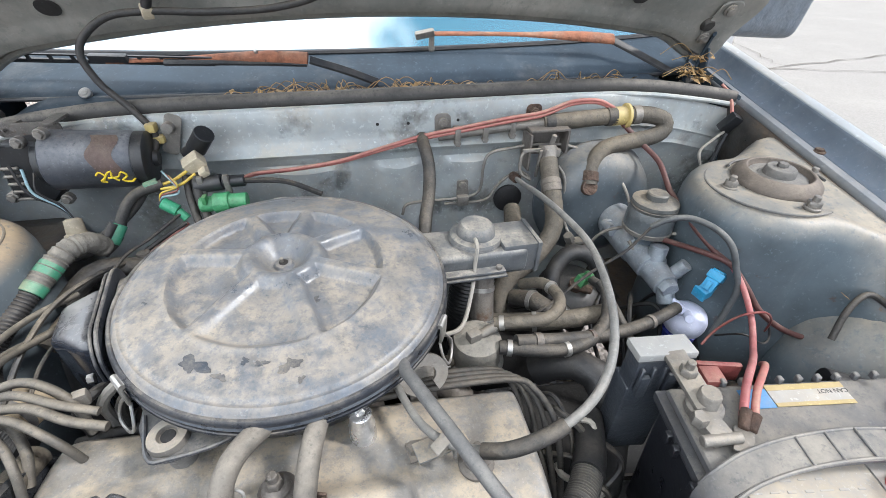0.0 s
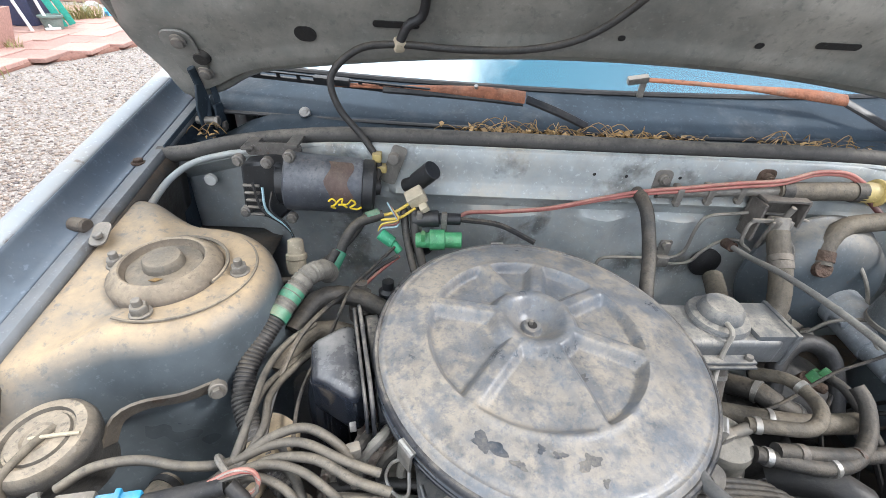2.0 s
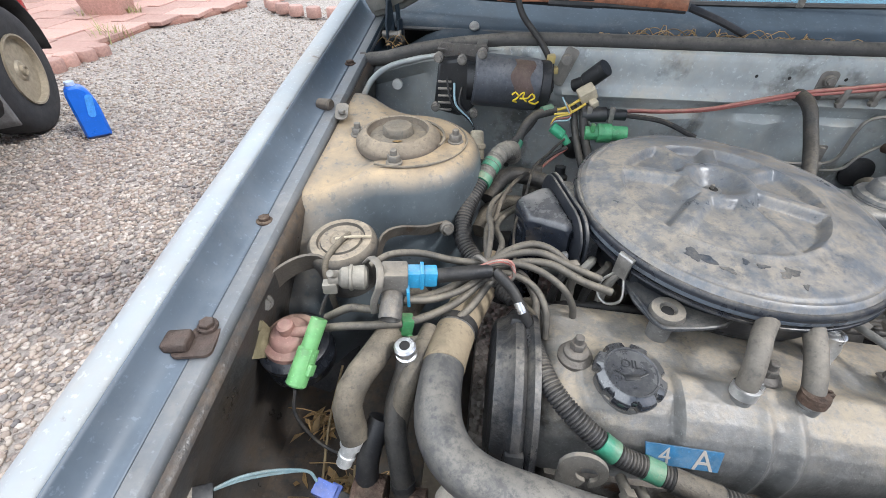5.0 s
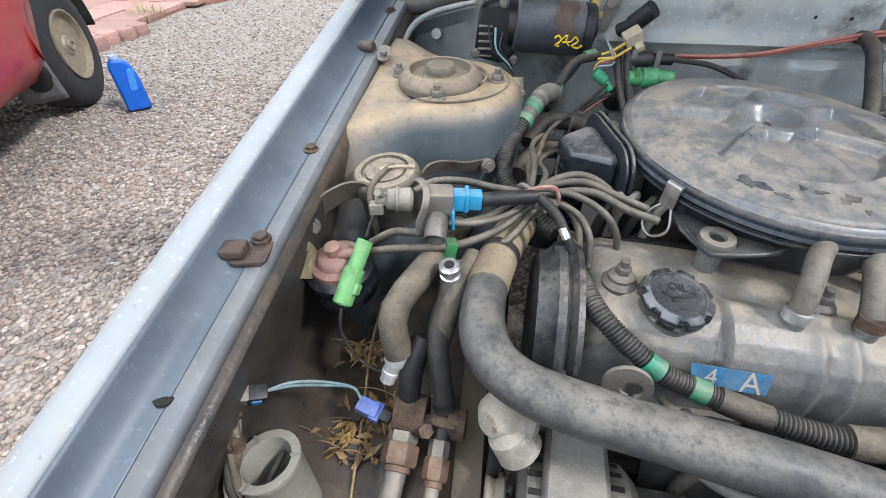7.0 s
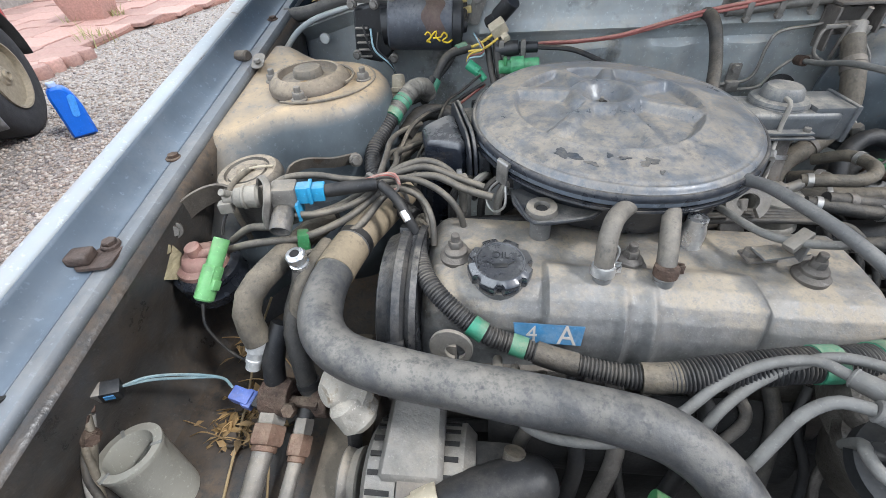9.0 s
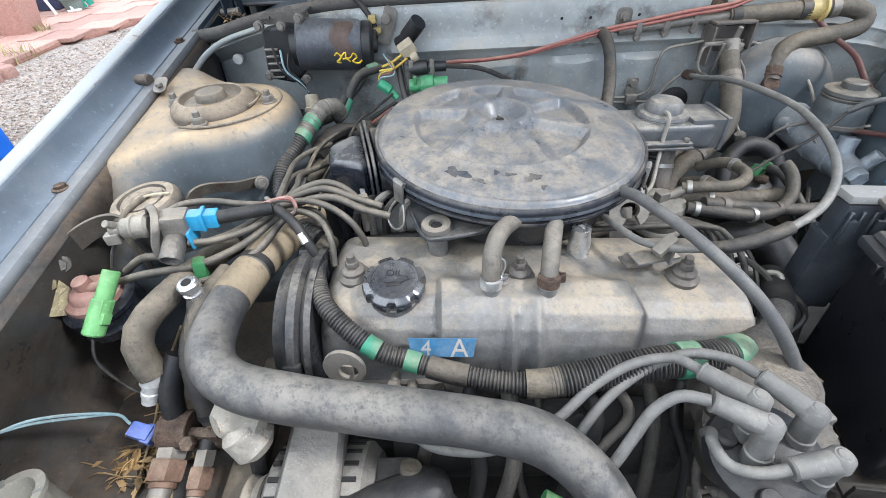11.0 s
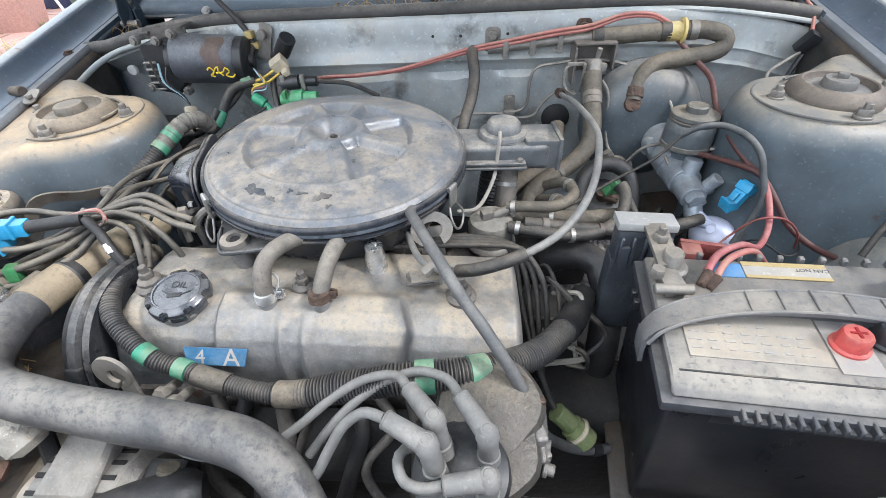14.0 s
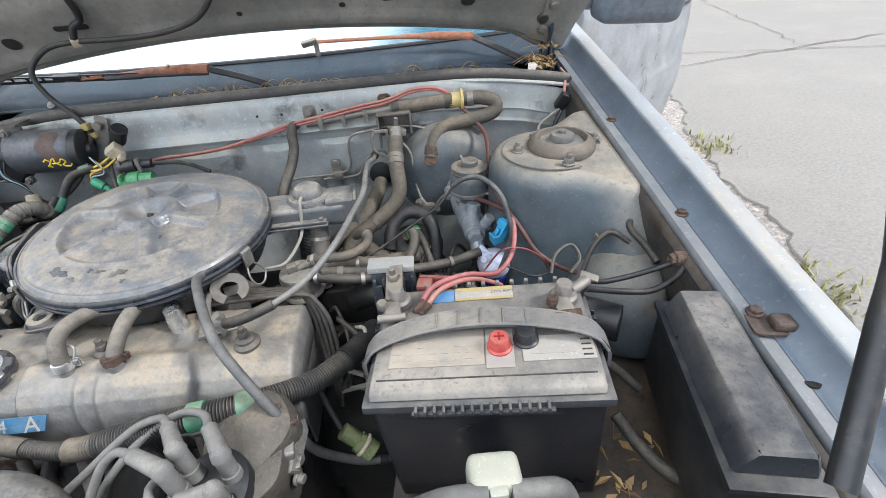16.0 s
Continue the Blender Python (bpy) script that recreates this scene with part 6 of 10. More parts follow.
# handle strap
strap_pts = [(-0.004, 0.064, -0.022), (-0.0035, 0.066, 0.0), (0.008, 0.070, 0.0145), (0.035, 0.080, 0.0205), (0.075, 0.088, 0.0245), (0.128, 0.092, 0.026), (0.180, 0.088, 0.025), (0.225, 0.080, 0.0215), (0.250, 0.072, 0.0150), (0.2605, 0.068, 0.0), (0.261, 0.066, -0.022)]
path, _ = resample(spline(strap_pts), 0.006)
bm = bmesh.new()
rows_ = []
for i, p in enumerate(path):
    w = 0.0125 - 0.002 * math.cos(2 * math.pi * p.x / BW)
    t = (path[min(i + 1, len(path) - 1)] - path[max(i - 1, 0)]).normalized()
    nrm = Vector((-t.z, 0, t.x))
    rows_.append([bm.verts.new(BM @ (p + Vector((0, w * a, 0)) + nrm * b)) for a, b in ((-1, 0), (1, 0), (1, 0.004), (-1, 0.004))])
for a, b in zip(rows_, rows_[1:]):
    for j in range(4):
        bm.faces.new((a[j], a[(j + 1) % 4], b[(j + 1) % 4], b[j]))
bm.faces.new(rows_[0])
bm.faces.new(rows_[-1][::-1])
strap_rails = [tube([BM @ Vector((x, y + k * 0.0125, z + 0.0035)) for x, y, z in strap_pts[1:-1]], 0.0018, 8, 0.005) for k in (-1, 1)]
strap = part("carry_strap", join(bm, *strap_rails), BAT_TOP, battery, "grey plastic carrying strap")
for x in (0.078, 0.103, 0.128, 0.153, 0.178):
    part("strap_rib", box((0.0022, 0.025, 0.003), BM @ at(x, 0.092 - 0.08 * abs(x - 0.128), 0.0305 - abs(x - 0.128) * 0.035), 0.0007, 1), BAT_TOP, strap)
for x in (-0.003, 0.260):
    for y in (0.07, 0.082, 0.115, 0.128):
        part("side_lug", box((0.006, 0.007, 0.014), BM @ at(x, y, -0.012), 0.001, 1), BAT_CASE, battery)


def side_cap(x, y, mat, name, label):
    c = part(name, lathe([(0.0140, 0.0), (0.0140, 0.002), (0.0118, 0.0035), (0.0108, 0.0145), (0.0095, 0.0162), (0.006, 0.0166)], BT @ at(x, y, 0.0212), 30, lambda a, z: 1 + (0.03 * math.cos(12 * a) if 0.003 < z < 0.0155 else 0)), mat, battery, label)
    return c


cap = side_cap(0.147, 0.062, RED_PL, "terminal_cover", "red round plastic terminal cover")
part("plus_mark", join(box((0.011, 0.002, 0.001), BT @ at(0.147, 0.062, 0.0380), 0), box((0.002, 0.011, 0.001), BT @ at(0.147, 0.062, 0.0381), 0)), surf("plus_dark", (0.25, 0.01, 0.01), 0.5, 0, 0.1), cap, "moulded plus sign")
side_cap(0.176, 0.070, PLASTIC_BK, "terminal_cover", "black round plastic terminal cover")


def post_clamp(x, y, name, label, big):
    c = part(name, join(lathe([(0.014, 0.0), (0.016, 0.002), (0.016, 0.010), (0.013, 0.013)], BT @ at(x, y, 0.021), 24), box((0.020, 0.032, 0.012), BT @ at(x - 0.004, y - 0.020, 0.030, 0, 0, 14), 0.003)), STEEL_DUSTY, battery, label)
    part("post", lathe([(0.0105, 0.0), (0.0095, 0.024), (0.0080, 0.026)], BT @ at(x, y, 0.024), 20), STEEL_DUSTY, c, "round lead battery post")
    part("clamp_bolt", join(hexnut(BT @ Vector((x - 0.016, y - 0.018, 0.034)), (0, 0, 1), 0.007, 0.010), rod(BT @ Vector((x - 0.02, y - 0.034, 0.032)), BT @ Vector((x + 0.014, y - 0.032, 0.032)), 0.005)), RUST if big else STEEL_DUSTY, c, "corroded clamp bolt")
    return c


pc = post_clamp(0.026, 0.138, "positive_clamp", "dusty lead clamp on the battery post", False)
part("clamp_link", join(box((0.022, 0.060, 0.006), BT @ at(0.020, 0.160, 0.040, 6, 0, 6), 0.002), hexnut(BT @ Vector((0.019, 0.164, 0.043)), (0, 0, 1), 0.008, 0.008), rod(BT @ Vector((0.019, 0.164, 0.04)), BT @ Vector((0.019, 0.164, 0.060)), 0.004)), STEEL_DUSTY, pc, "flat metal link with a bolt")
post_clamp(0.226, 0.128, "negative_clamp", "dusty lead clamp on the battery post", True)
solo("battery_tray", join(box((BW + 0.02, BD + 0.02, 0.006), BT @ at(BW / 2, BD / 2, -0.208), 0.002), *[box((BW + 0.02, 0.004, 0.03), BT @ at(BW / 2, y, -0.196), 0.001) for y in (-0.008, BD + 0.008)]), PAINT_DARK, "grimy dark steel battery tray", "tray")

# ---- fusible link box ----
fl = thing("fuse_link_box", (0.245, -0.19, 0.60), "dark fuse link box with a pale dusty lid", "fuse box")
FUSE_M = surf("fuse_box_plastic", (0.030, 0.036, 0.046), 0.4, 0, 0.4, dust_col=(0.22, 0.21, 0.19), grain=50, patch=14)
for x in (0.222, 0.252):
    part("latch", box((0.010, 0.006, 0.030), at(x, -0.203, 0.665, 0, 0, -3), 0.002), FUSE_M, fl)
part("box_body", join(box((0.058, 0.024, 0.080), at(0.243, -0.188, 0.656, 0, 0, -3), 0.003), box((0.05, 0.03, 0.11), at(0.238, -0.185, 0.60, 0, 0, -7), 0.003)), FUSE_M, fl)
for k in range(5):
    part("rib", box((0.004, 0.005, 0.036), at(0.218 + 0.0125 * k, -0.2015, 0.672, 0, 0, -3), 0.001, 1), FUSE_M, fl)
part("lid", box((0.062, 0.026, 0.009), at(0.242, -0.188, 0.702, -2, 2, -3), 0.0015), surf("fuse_lid", (0.30, 0.30, 0.29), 0.5, 0, 0.5, dust_col=(0.36, 0.33, 0.28), grain=40, patch=10, bump=0.04, var=0.1), fl, "pale dusty plastic lid")
part("red_cover", join(box((0.045, 0.006, 0.022), at(0.300, -0.205, 0.676, 0, 0, -14), 0.002), box((0.02, 0.02, 0.012), at(0.284, -0.216, 0.682, 0, 0, -10), 0.002)), surf("faded_red_plastic", (0.22, 0.055, 0.05), 0.55, 0, 0.35), fl, "faded red terminal flap")

# ---- long relay box on the fender ----
RB = Matrix.Translation((0.5845, -0.400, 0.655)) @ Matrix.Rotation(radians(-13), 4, "Z") @ Matrix.Rotation(radians(0), 4, "Y")
relay = thing("relay_box", RB @ Vector((0, 0, -0.12)), "long black relay box with a dusty flat lid", "relay box")
part("lid", plate([(-0.036, 0.0), (0.036, 0.0), (0.031, 0.016), (0.024, 0.032), (0.020, 0.034), (-0.020, 0.034), (-0.024, 0.032), (-0.031, 0.016)], 0.205, RB @ Matrix(((1, 0, 0, 0), (0, 0, -1, 0.1025), (0, 1, 0, 0.006), (0, 0, 0, 1))), 0.003), surf("relay_lid", (0.022, 0.025, 0.032), 0.3, 0, 0.5, dust_col=(0.34, 0.31, 0.265), grain=40, patch=6, bump=0.05, up=0.96), relay, "dusty black flat topped lid")
part("rim", box((0.084, 0.235, 0.008), RB @ at(0, 0, 0.004), 0.003), PLASTIC_BK, relay, "black flanged rim")
part("body", box((0.074, 0.222, 0.11), RB @ at(0, 0, -0.055), 0.008), PLASTIC_BK, relay)


def hose(name, pts, r, mat, label, category="hose", group="", n=12, clamps=(), clamp_mat=None, rf=None):
    """A hose with optional band clamps at fractions of its length."""
    if not clamps:
        return solo(name, tube(pts, r, n, None, rf), mat, label, category, group)
    t = thing(name, pts[0], label, category, group)
    part("hose", tube(pts, r, n, None, rf), mat, t)
    for c in clamps:
        part("clamp", band_on(pts, c - 0.012, c + 0.012, r + 0.0014, 18), clamp_mat or STEEL, t, "narrow metal band clamp")
    return t


def wire(pts, r, mat, label, group=""):
    return solo("wire", tube(pts, r, 7), mat, label, "wire", group)


# ---- windscreen wipers ----
wl_ = thing("windscreen_wiper", (0.0, 0.335, 0.83), "rusty windscreen wiper with a black blade, at rest", "wiper", "windscreen wipers")
part("pivot_arm", tube([(0.0, 0.335, 0.832), (-0.05, 0.332, 0.853), (-0.105, 0.330, 0.872)], 0.0075, 8, 0.01, flat=0.5), PLASTIC_BK, wl_, "black pivot arm")
part("rusty_arm", tube([(-0.108, 0.330, 0.8745), (-0.16, 0.336, 0.877), (-0.24, 0.347, 0.8755), (-0.33, 0.360, 0.8725), (-0.42, 0.372, 0.870)], 0.0105, 10, 0.008, lambda q, t: 1.0 - 0.62 * smooth01(0.15, 0.75, q / t), flat=0.55), RUST_ORANGE, wl_, "tapered rust covered arm")
part("arm_underside", tube([(-0.110, 0.327, 0.867), (-0.16, 0.332, 0.869), (-0.24, 0.343, 0.870), (-0.33, 0.357, 0.869)], 0.0062, 8, 0.01, flat=0.6), PLASTIC_BK, wl_, "black underside of the arm")
part("arm_rivet", rod((-0.185, 0.333, 0.884), (-0.185, 0.330, 0.889), 0.0032, n=12), STEEL, wl_)
WB = at(-0.452, 0.382, 0.872, 20, 1, -9)
part("blade", box((0.40, 0.004, 0.007), WB @ at(0, 0, -0.003), 0.001), PLASTIC_BK, wl_, "black wiper blade rubber")
part("blade_frame", join(box((0.40, 0.003, 0.0028), WB @ at(0, -0.002, 0.0085), 0.0006), *[box((0.006, 0.003, 0.010), WB @ at(-0.19 + 0.0345 * k, -0.002, 0.004), 0.0006, 1) for k in range(12)]), PLASTIC_BK, wl_, "slotted black blade frame")
part("blade_bridge", box((0.060, 0.010, 0.012), WB @ at(0.040, -0.004, 0.006), 0.003), PLASTIC_BK, wl_, "black blade bridge")
wr_ = thing("windscreen_wiper", (0.56, 0.345, 0.825), "rusty windscreen wiper arm without a blade", "wiper", "windscreen wipers")
part("pivot_arm", tube([(0.56, 0.345, 0.826), (0.51, 0.37, 0.85), (0.452, 0.398, 0.876)], 0.0085, 8, 0.01, flat=0.5), PLASTIC_BK, wr_, "black pivot arm")
part("rusty_arm", tube([(0.455, 0.398, 0.8775), (0.39, 0.401, 0.883), (0.30, 0.404, 0.8875), (0.20, 0.405, 0.891), (0.105, 0.405, 0.8935)], 0.0110, 10, 0.008, lambda q, t: 1.0 - 0.60 * smooth01(0.1, 0.6, q / t), flat=0.55), RUST_ORANGE, wr_, "tapered rust covered arm")
part("arm_tip", join(box((0.035, 0.012, 0.012), at(0.092, 0.405, 0.893, 20, -10, 0), 0.003), box((0.01, 0.008, 0.03), at(0.105, 0.41, 0.878), 0.002)), STEEL_DUSTY, wr_, "worn blade holder")

# ---- dry leaves and stalks ----
rl = random.Random(21)


def leaf_pile(name, spots, size, label, stalks=0):
    t = bmesh.new()
    for x, y, z, sp, cnt in spots:
        for _ in range(cnt):
            px, py, pz = rl.gauss(x, sp), rl.gauss(y, sp * 0.6), z + rl.uniform(0, sp * 0.5)
            l, w = size * rl.uniform(0.5, 1.3), size * rl.uniform(0.10, 0.24)
            m = at(px, py, pz, rl.uniform(-40, 40), rl.uniform(-40, 40), rl.uniform(0, 360))
            vs = [t.verts.new(m @ Vector(c)) for c in ((-l / 2, 0, 0), (0, -w, 0.12 * l), (l / 2, 0, 0.02 * l), (0, w, 0.12 * l), (0, 0, 0.06 * l))]
            for a, b in ((0, 1), (1, 2), (2, 3), (3, 0)):
                t.faces.new((vs[a], vs[b], vs[4]))
    out = [t]
    for k in range(stalks):
        x, y, z, sp, cnt = spots[k % len(spots)]
        p = Vector((rl.gauss(x, sp), rl.gauss(y, sp * 0.5), z + rl.uniform(0, 0.01)))
        a, l = rl.uniform(0, 6.28), size * rl.uniform(1.5, 3.5)
        d = Vector((math.cos(a), 0.5 * math.sin(a), 0)) * l
        out.append(tube([p, p + d * 0.5 + Vector((0, 0, rl.uniform(0.005, 0.02))), p + d], 0.0007, 5, 0.008))
    return solo(name, join(*out), LEAF, label, "leaves", kind="stuff")


leaf_pile("cowl_leaves", [(-0.19 + 0.03 * k, 0.314, 0.818, 0.018, 16) for k in range(13)] + [(0.28 + 0.04 * k, 0.32, 0.818, 0.02, 6) for k in range(5)], 0.020, "dry brown leaves and stalks lying along the cowl", 60)
leaf_pile("corner_leaves", [(0.585, 0.325, 0.825, 0.016, 26), (0.60, 0.305, 0.82, 0.012, 14), (0.60, 0.335, 0.85, 0.012, 10)], 0.022, "dry leaves caught in the cowl corner by the hinge", 14)
leaf_pile("corner_leaves", [(-0.595, 0.30, 0.80, 0.012, 10)], 0.014, "dry leaves caught under the bonnet hinge", 4)
leaf_pile("apron_leaves", [(-0.545, -0.345, 0.482, 0.022, 90), (-0.53, -0.318, 0.486, 0.016, 30), (-0.575, -0.255, 0.500, 0.014, 40), (-0.56, -0.37, 0.482, 0.018, 24)], 0.020, "yellow brown dry leaves on the inner fender floor", 24)
leaf_pile("tray_leaves", [(0.50, -0.41, 0.485, 0.02, 10), (0.53, -0.36, 0.485, 0.02, 8)], 0.024, "dry leaves on the floor beside the battery", 3)

# ---- wiper motor ----
motor = thing("wiper_motor", (-0.39, 0.19, 0.74), "black wiper motor with flaking grey paint on the firewall", "motor")
MOT = surf("motor_can", (0.06, 0.067, 0.082), 0.36, 0.35, 0.5, dust_col=(0.36, 0.35, 0.34), grain=30, patch=14, bump=0.12, spots=0.35, spot_col=(0.10, 0.06, 0.045), spot_scale=18, up=0.8)
am = toward_z((-0.445, 0.186, 0.787), (1.0, 0.10, -0.09))
can = part("can", lathe([(0.036, 0.0), (0.0395, 0.003), (0.0395, 0.030), (0.0390, 0.032), (0.0390, 0.075), (0.0385, 0.098), (0.036, 0.102), (0.030, 0.103)], am, 40), MOT, motor, "grey black steel motor can")
part("end_cap", lathe([(0.034, 0.101), (0.0375, 0.103), (0.0375, 0.116), (0.034, 0.119), (0.012, 0.121), (0.010, 0.127), (0.004, 0.128)], am, 32), PLASTIC_BK, motor, "black end cap")
gp = at(-0.473, 0.190, 0.778, 90, 0, 0)
gear = part("gear_housing", join(plate([(-0.034, -0.040), (0.012, -0.050), (0.034, -0.030), (0.034, 0.036), (0.010, 0.040), (-0.026, 0.034)], 0.032, gp @ at(0, 0, -0.016), 0.004), rod((-0.455, 0.186, 0.784), (-0.44, 0.187, 0.784), 0.030)), PLASTIC_BK, motor, "black gear housing")
for k in range(5):
    part("fin", box((0.022, 0.005, 0.0035), at(-0.488, 0.170, 0.785 - 0.011 * k), 0.001, 1), STEEL_DUSTY, gear)
for x, z in ((-0.498, 0.820), (-0.462, 0.818), (-0.503, 0.744), (-0.441, 0.736), (-0.432, 0.828)):
    part("housing_bolt", join(rod((x, 0.178, z), (x, 0.168, z), 0.0075, n=14), hexnut((x, 0.169, z), (0, -1, 0), 0.0055, 0.005)), STEEL_DUSTY, gear)
part("motor_bracket", join(plate(rounded(0.075, 0.018, 0.006), 0.003, at(-0.462, 0.205, 0.824, 90, 0, 0)), box((0.016, 0.04, 0.004), at(-0.495, 0.215, 0.826), 0.001), box((0.016, 0.04, 0.004), at(-0.435, 0.215, 0.832), 0.001)), ALLOY_DK, motor)
# a scrawled yellow mark
AXV = am.to_3x3() @ Vector((0, 0, 1))


def on_can(s, phi):
    """A point on the can: s along its axis, phi down from its front side."""
    p = am @ Vector((0, 0, s))
    return p + 0.0395 * Vector((0, -math.cos(phi), -math.sin(phi)))


for pts in ([(0.056, 0.30), (0.061, 0.16), (0.066, 0.34), (0.061, 0.52), (0.057, 0.60), (0.064, 0.66)], [(0.060, 0.62), (0.070, 0.20), (0.075, 0.14), (0.073, 0.36), (0.079, 0.58)], [(0.068, 0.44), (0.080, 0.38), (0.086, 0.16), (0.091, 0.34), (0.083, 0.56), (0.092, 0.66), (0.098, 0.50)]):
    part("paint_mark", tube([on_can(a + 0.007, 0.86 * b - 0.10) for a, b in pts], 0.0014, 6, 0.003), YELLOW_PT, can, "scrawled yellow paint mark")
part("brown_patch", sheet(lambda u, v: on_can(0.062 + 0.030 * u + 0.004 * math.sin(9 * v), -1.3 + 1.5 * v) + 0.0004 * Vector((0, -math.cos(-1.3 + 1.5 * v), math.sin(1.3 - 1.5 * v))), 8, 12), surf("brown_primer", (0.085, 0.055, 0.045), 0.6, 0, 0.3, grain=40, patch=18), can, "patch of brown primer")
for k, (mat, dx) in enumerate(((WIRE_BK, 0), (WIRE_CY, 0.006), (WIRE_BK, 0.012))):
    part("motor_lead", tube([(-0.485 + 2 * dx, 0.168, 0.79 - dx), (-0.475 + dx, 0.158, 0.755), (-0.452 + dx * 0.5, 0.158, 0.735), (-0.440, 0.156, 0.722), (-0.436, 0.154, 0.708)], 0.0018, 6), mat, motor)
conn = thing("wire_connector", (-0.434, 0.15, 0.69), "beige plastic wire connector hanging from the motor leads", "connector")
part("shell", lathe([(0.010, 0.0), (0.0125, 0.002), (0.0125, 0.020), (0.0145, 0.022), (0.0145, 0.028), (0.0115, 0.030), (0.0105, 0.048), (0.007, 0.050)], toward_z((-0.430, 0.128, 0.672), (-0.05, 0.35, 0.9)), 20), BEIGE, conn)
part("latch", box((0.006, 0.010, 0.018), at(-0.444, 0.138, 0.682, -20, 0, 0), 0.002), BEIGE, conn)

# washer hose with its clips, running up to the bonnet
WH = [(-0.395, 0.10, 0.705), (-0.365, 0.135, 0.715), (-0.340, 0.165, 0.740), (-0.328, 0.200, 0.775), (-0.324, 0.222, 0.802), (-0.345, 0.232, 0.835), (-0.378, 0.243, 0.872), (-0.386, 0.250, 0.912), (-0.350, 0.262, 0.944), (-0.297, 0.268, 0.951), (-0.22, 0.262, 0.950), (-0.13, 0.255, 0.955), (-0.06, 0.245, 0.975), (-0.01, 0.22, 1.02), (0.02, 0.18, 1.08)]
hose("washer_hose", WH, 0.0048, RUBBER, "thin dusty washer hose looping up to the bonnet")
hose("washer_hose", [(-0.297, 0.266, 0.952), (-0.285, 0.262, 0.975), (-0.268, 0.262, 0.985), (-0.262, 0.25, 1.01), (-0.262, 0.22, 1.06)], 0.0062, RUBBER_BK, "short black washer hose stub at the bonnet")
yc = thing("hose_clip", (-0.324, 0.225, 0.80), "yellow plastic hose clip on the firewall", "clip")
part("clip_body", join(box((0.012, 0.016, 0.012), at(-0.325, 0.222, 0.812), 0.002), box((0.014, 0.016, 0.010), at(-0.319, 0.222, 0.795), 0.002), box((0.006, 0.012, 0.03), at(-0.329, 0.224, 0.803), 0.002)), YELLOW, yc)
solo("hose_clip", box((0.014, 0.014, 0.016), at(-0.297, 0.268, 0.951, 30, 0, 30), 0.003), BEIGE, "pale plastic hose clip on the bonnet edge", "clip")

# ---- plugs on the firewall ----
pg = thing("diagnostic_plug", (-0.265, 0.195, 0.77), "black plug on a firewall bracket with a beige insert", "connector")
part("plug", join(rod((-0.268, 0.200, 0.786), (-0.246, 0.186, 0.812), 0.0135, n=18), rod((-0.285, 0.21, 0.775), (-0.268, 0.200, 0.786), 0.010, n=14)), PLASTIC_BK, pg, "black round plug")
part("insert", join(box((0.026, 0.020, 0.020), at(-0.268, 0.176, 0.775, 20, -30, 10), 0.003), box((0.012, 0.022, 0.01), at(-0.258, 0.172, 0.765, 20, -30, 10), 0.002)), BEIGE, pg, "beige connector insert")
part("bracket", join(plate(rounded(0.022, 0.06, 0.006), 0.002, at(-0.302, 0.224, 0.800, 90, 20, 0)), rod((-0.302, 0.224, 0.812), (-0.302, 0.212, 0.812), 0.008)), STEEL_DUSTY, pg)
bc = thing("wire_connector", (-0.24, 0.165, 0.74), "black round wire connector lying by the firewall", "connector")
part("shell", join(rod((-0.272, 0.166, 0.744), (-0.235, 0.166, 0.748), 0.0115, n=18), rod((-0.235, 0.166, 0.748), (-0.205, 0.166, 0.748), 0.0085, n=16)), PLASTIC_BK, bc)
for x in (-0.262, -0.228):
    part("latch", box((0.008, 0.008, 0.030), at(x, 0.160, 0.746), 0.002), STEEL_DUSTY, bc)
gc = thing("wire_connector", (-0.24, 0.145, 0.72), "bright green round wire connector lying by the firewall", "connector")
part("shell", join(rod((-0.266, 0.146, 0.724), (-0.245, 0.146, 0.725), 0.011, n=18), rod((-0.247, 0.146, 0.725), (-0.226, 0.146, 0.726), 0.0145, n=20), rod((-0.227, 0.146, 0.726), (-0.203, 0.146, 0.726), 0.0115, n=18)), surf("green_connector", (0.07, 0.30, 0.13), 0.42, 0, 0.2), gc)
part("latch", box((0.006, 0.012, 0.012), at(-0.256, 0.138, 0.736), 0.002), GREEN_DK, gc)
g2 = thing("wire_connector", (-0.302, 0.148, 0.715), "small bright green wire connector on thin leads", "connector")
part("shell", join(rod((-0.316, 0.150, 0.730), (-0.298, 0.146, 0.718), 0.0085, n=14), rod((-0.298, 0.146, 0.718), (-0.288, 0.142, 0.706), 0.0060, n=12)), surf("green_connector_small", (0.06, 0.33, 0.17), 0.42, 0, 0.15), g2)
for k in range(3):
    wire([(-0.30 - 0.003 * k, 0.16, 0.765 + 0.004 * k), (-0.29, 0.152, 0.752 - 0.004 * k), (-0.312, 0.15, 0.745 - 0.003 * k), (-0.318, 0.150, 0.733)], 0.0013, (YEL_W, RED_W, WIRE_CY)[k], "thin coloured wire by the firewall plugs", "plug leads")
wire([(-0.275, 0.172, 0.768), (-0.295, 0.165, 0.757), (-0.318, 0.162, 0.750)], 0.0022, YEL_W, "yellow wire from the diagnostic plug", "plug leads")
wire([(-0.268, 0.168, 0.762), (-0.290, 0.160, 0.750), (-0.315, 0.158, 0.747)], 0.0020, YEL_W, "yellow wire from the diagnostic plug", "plug leads")
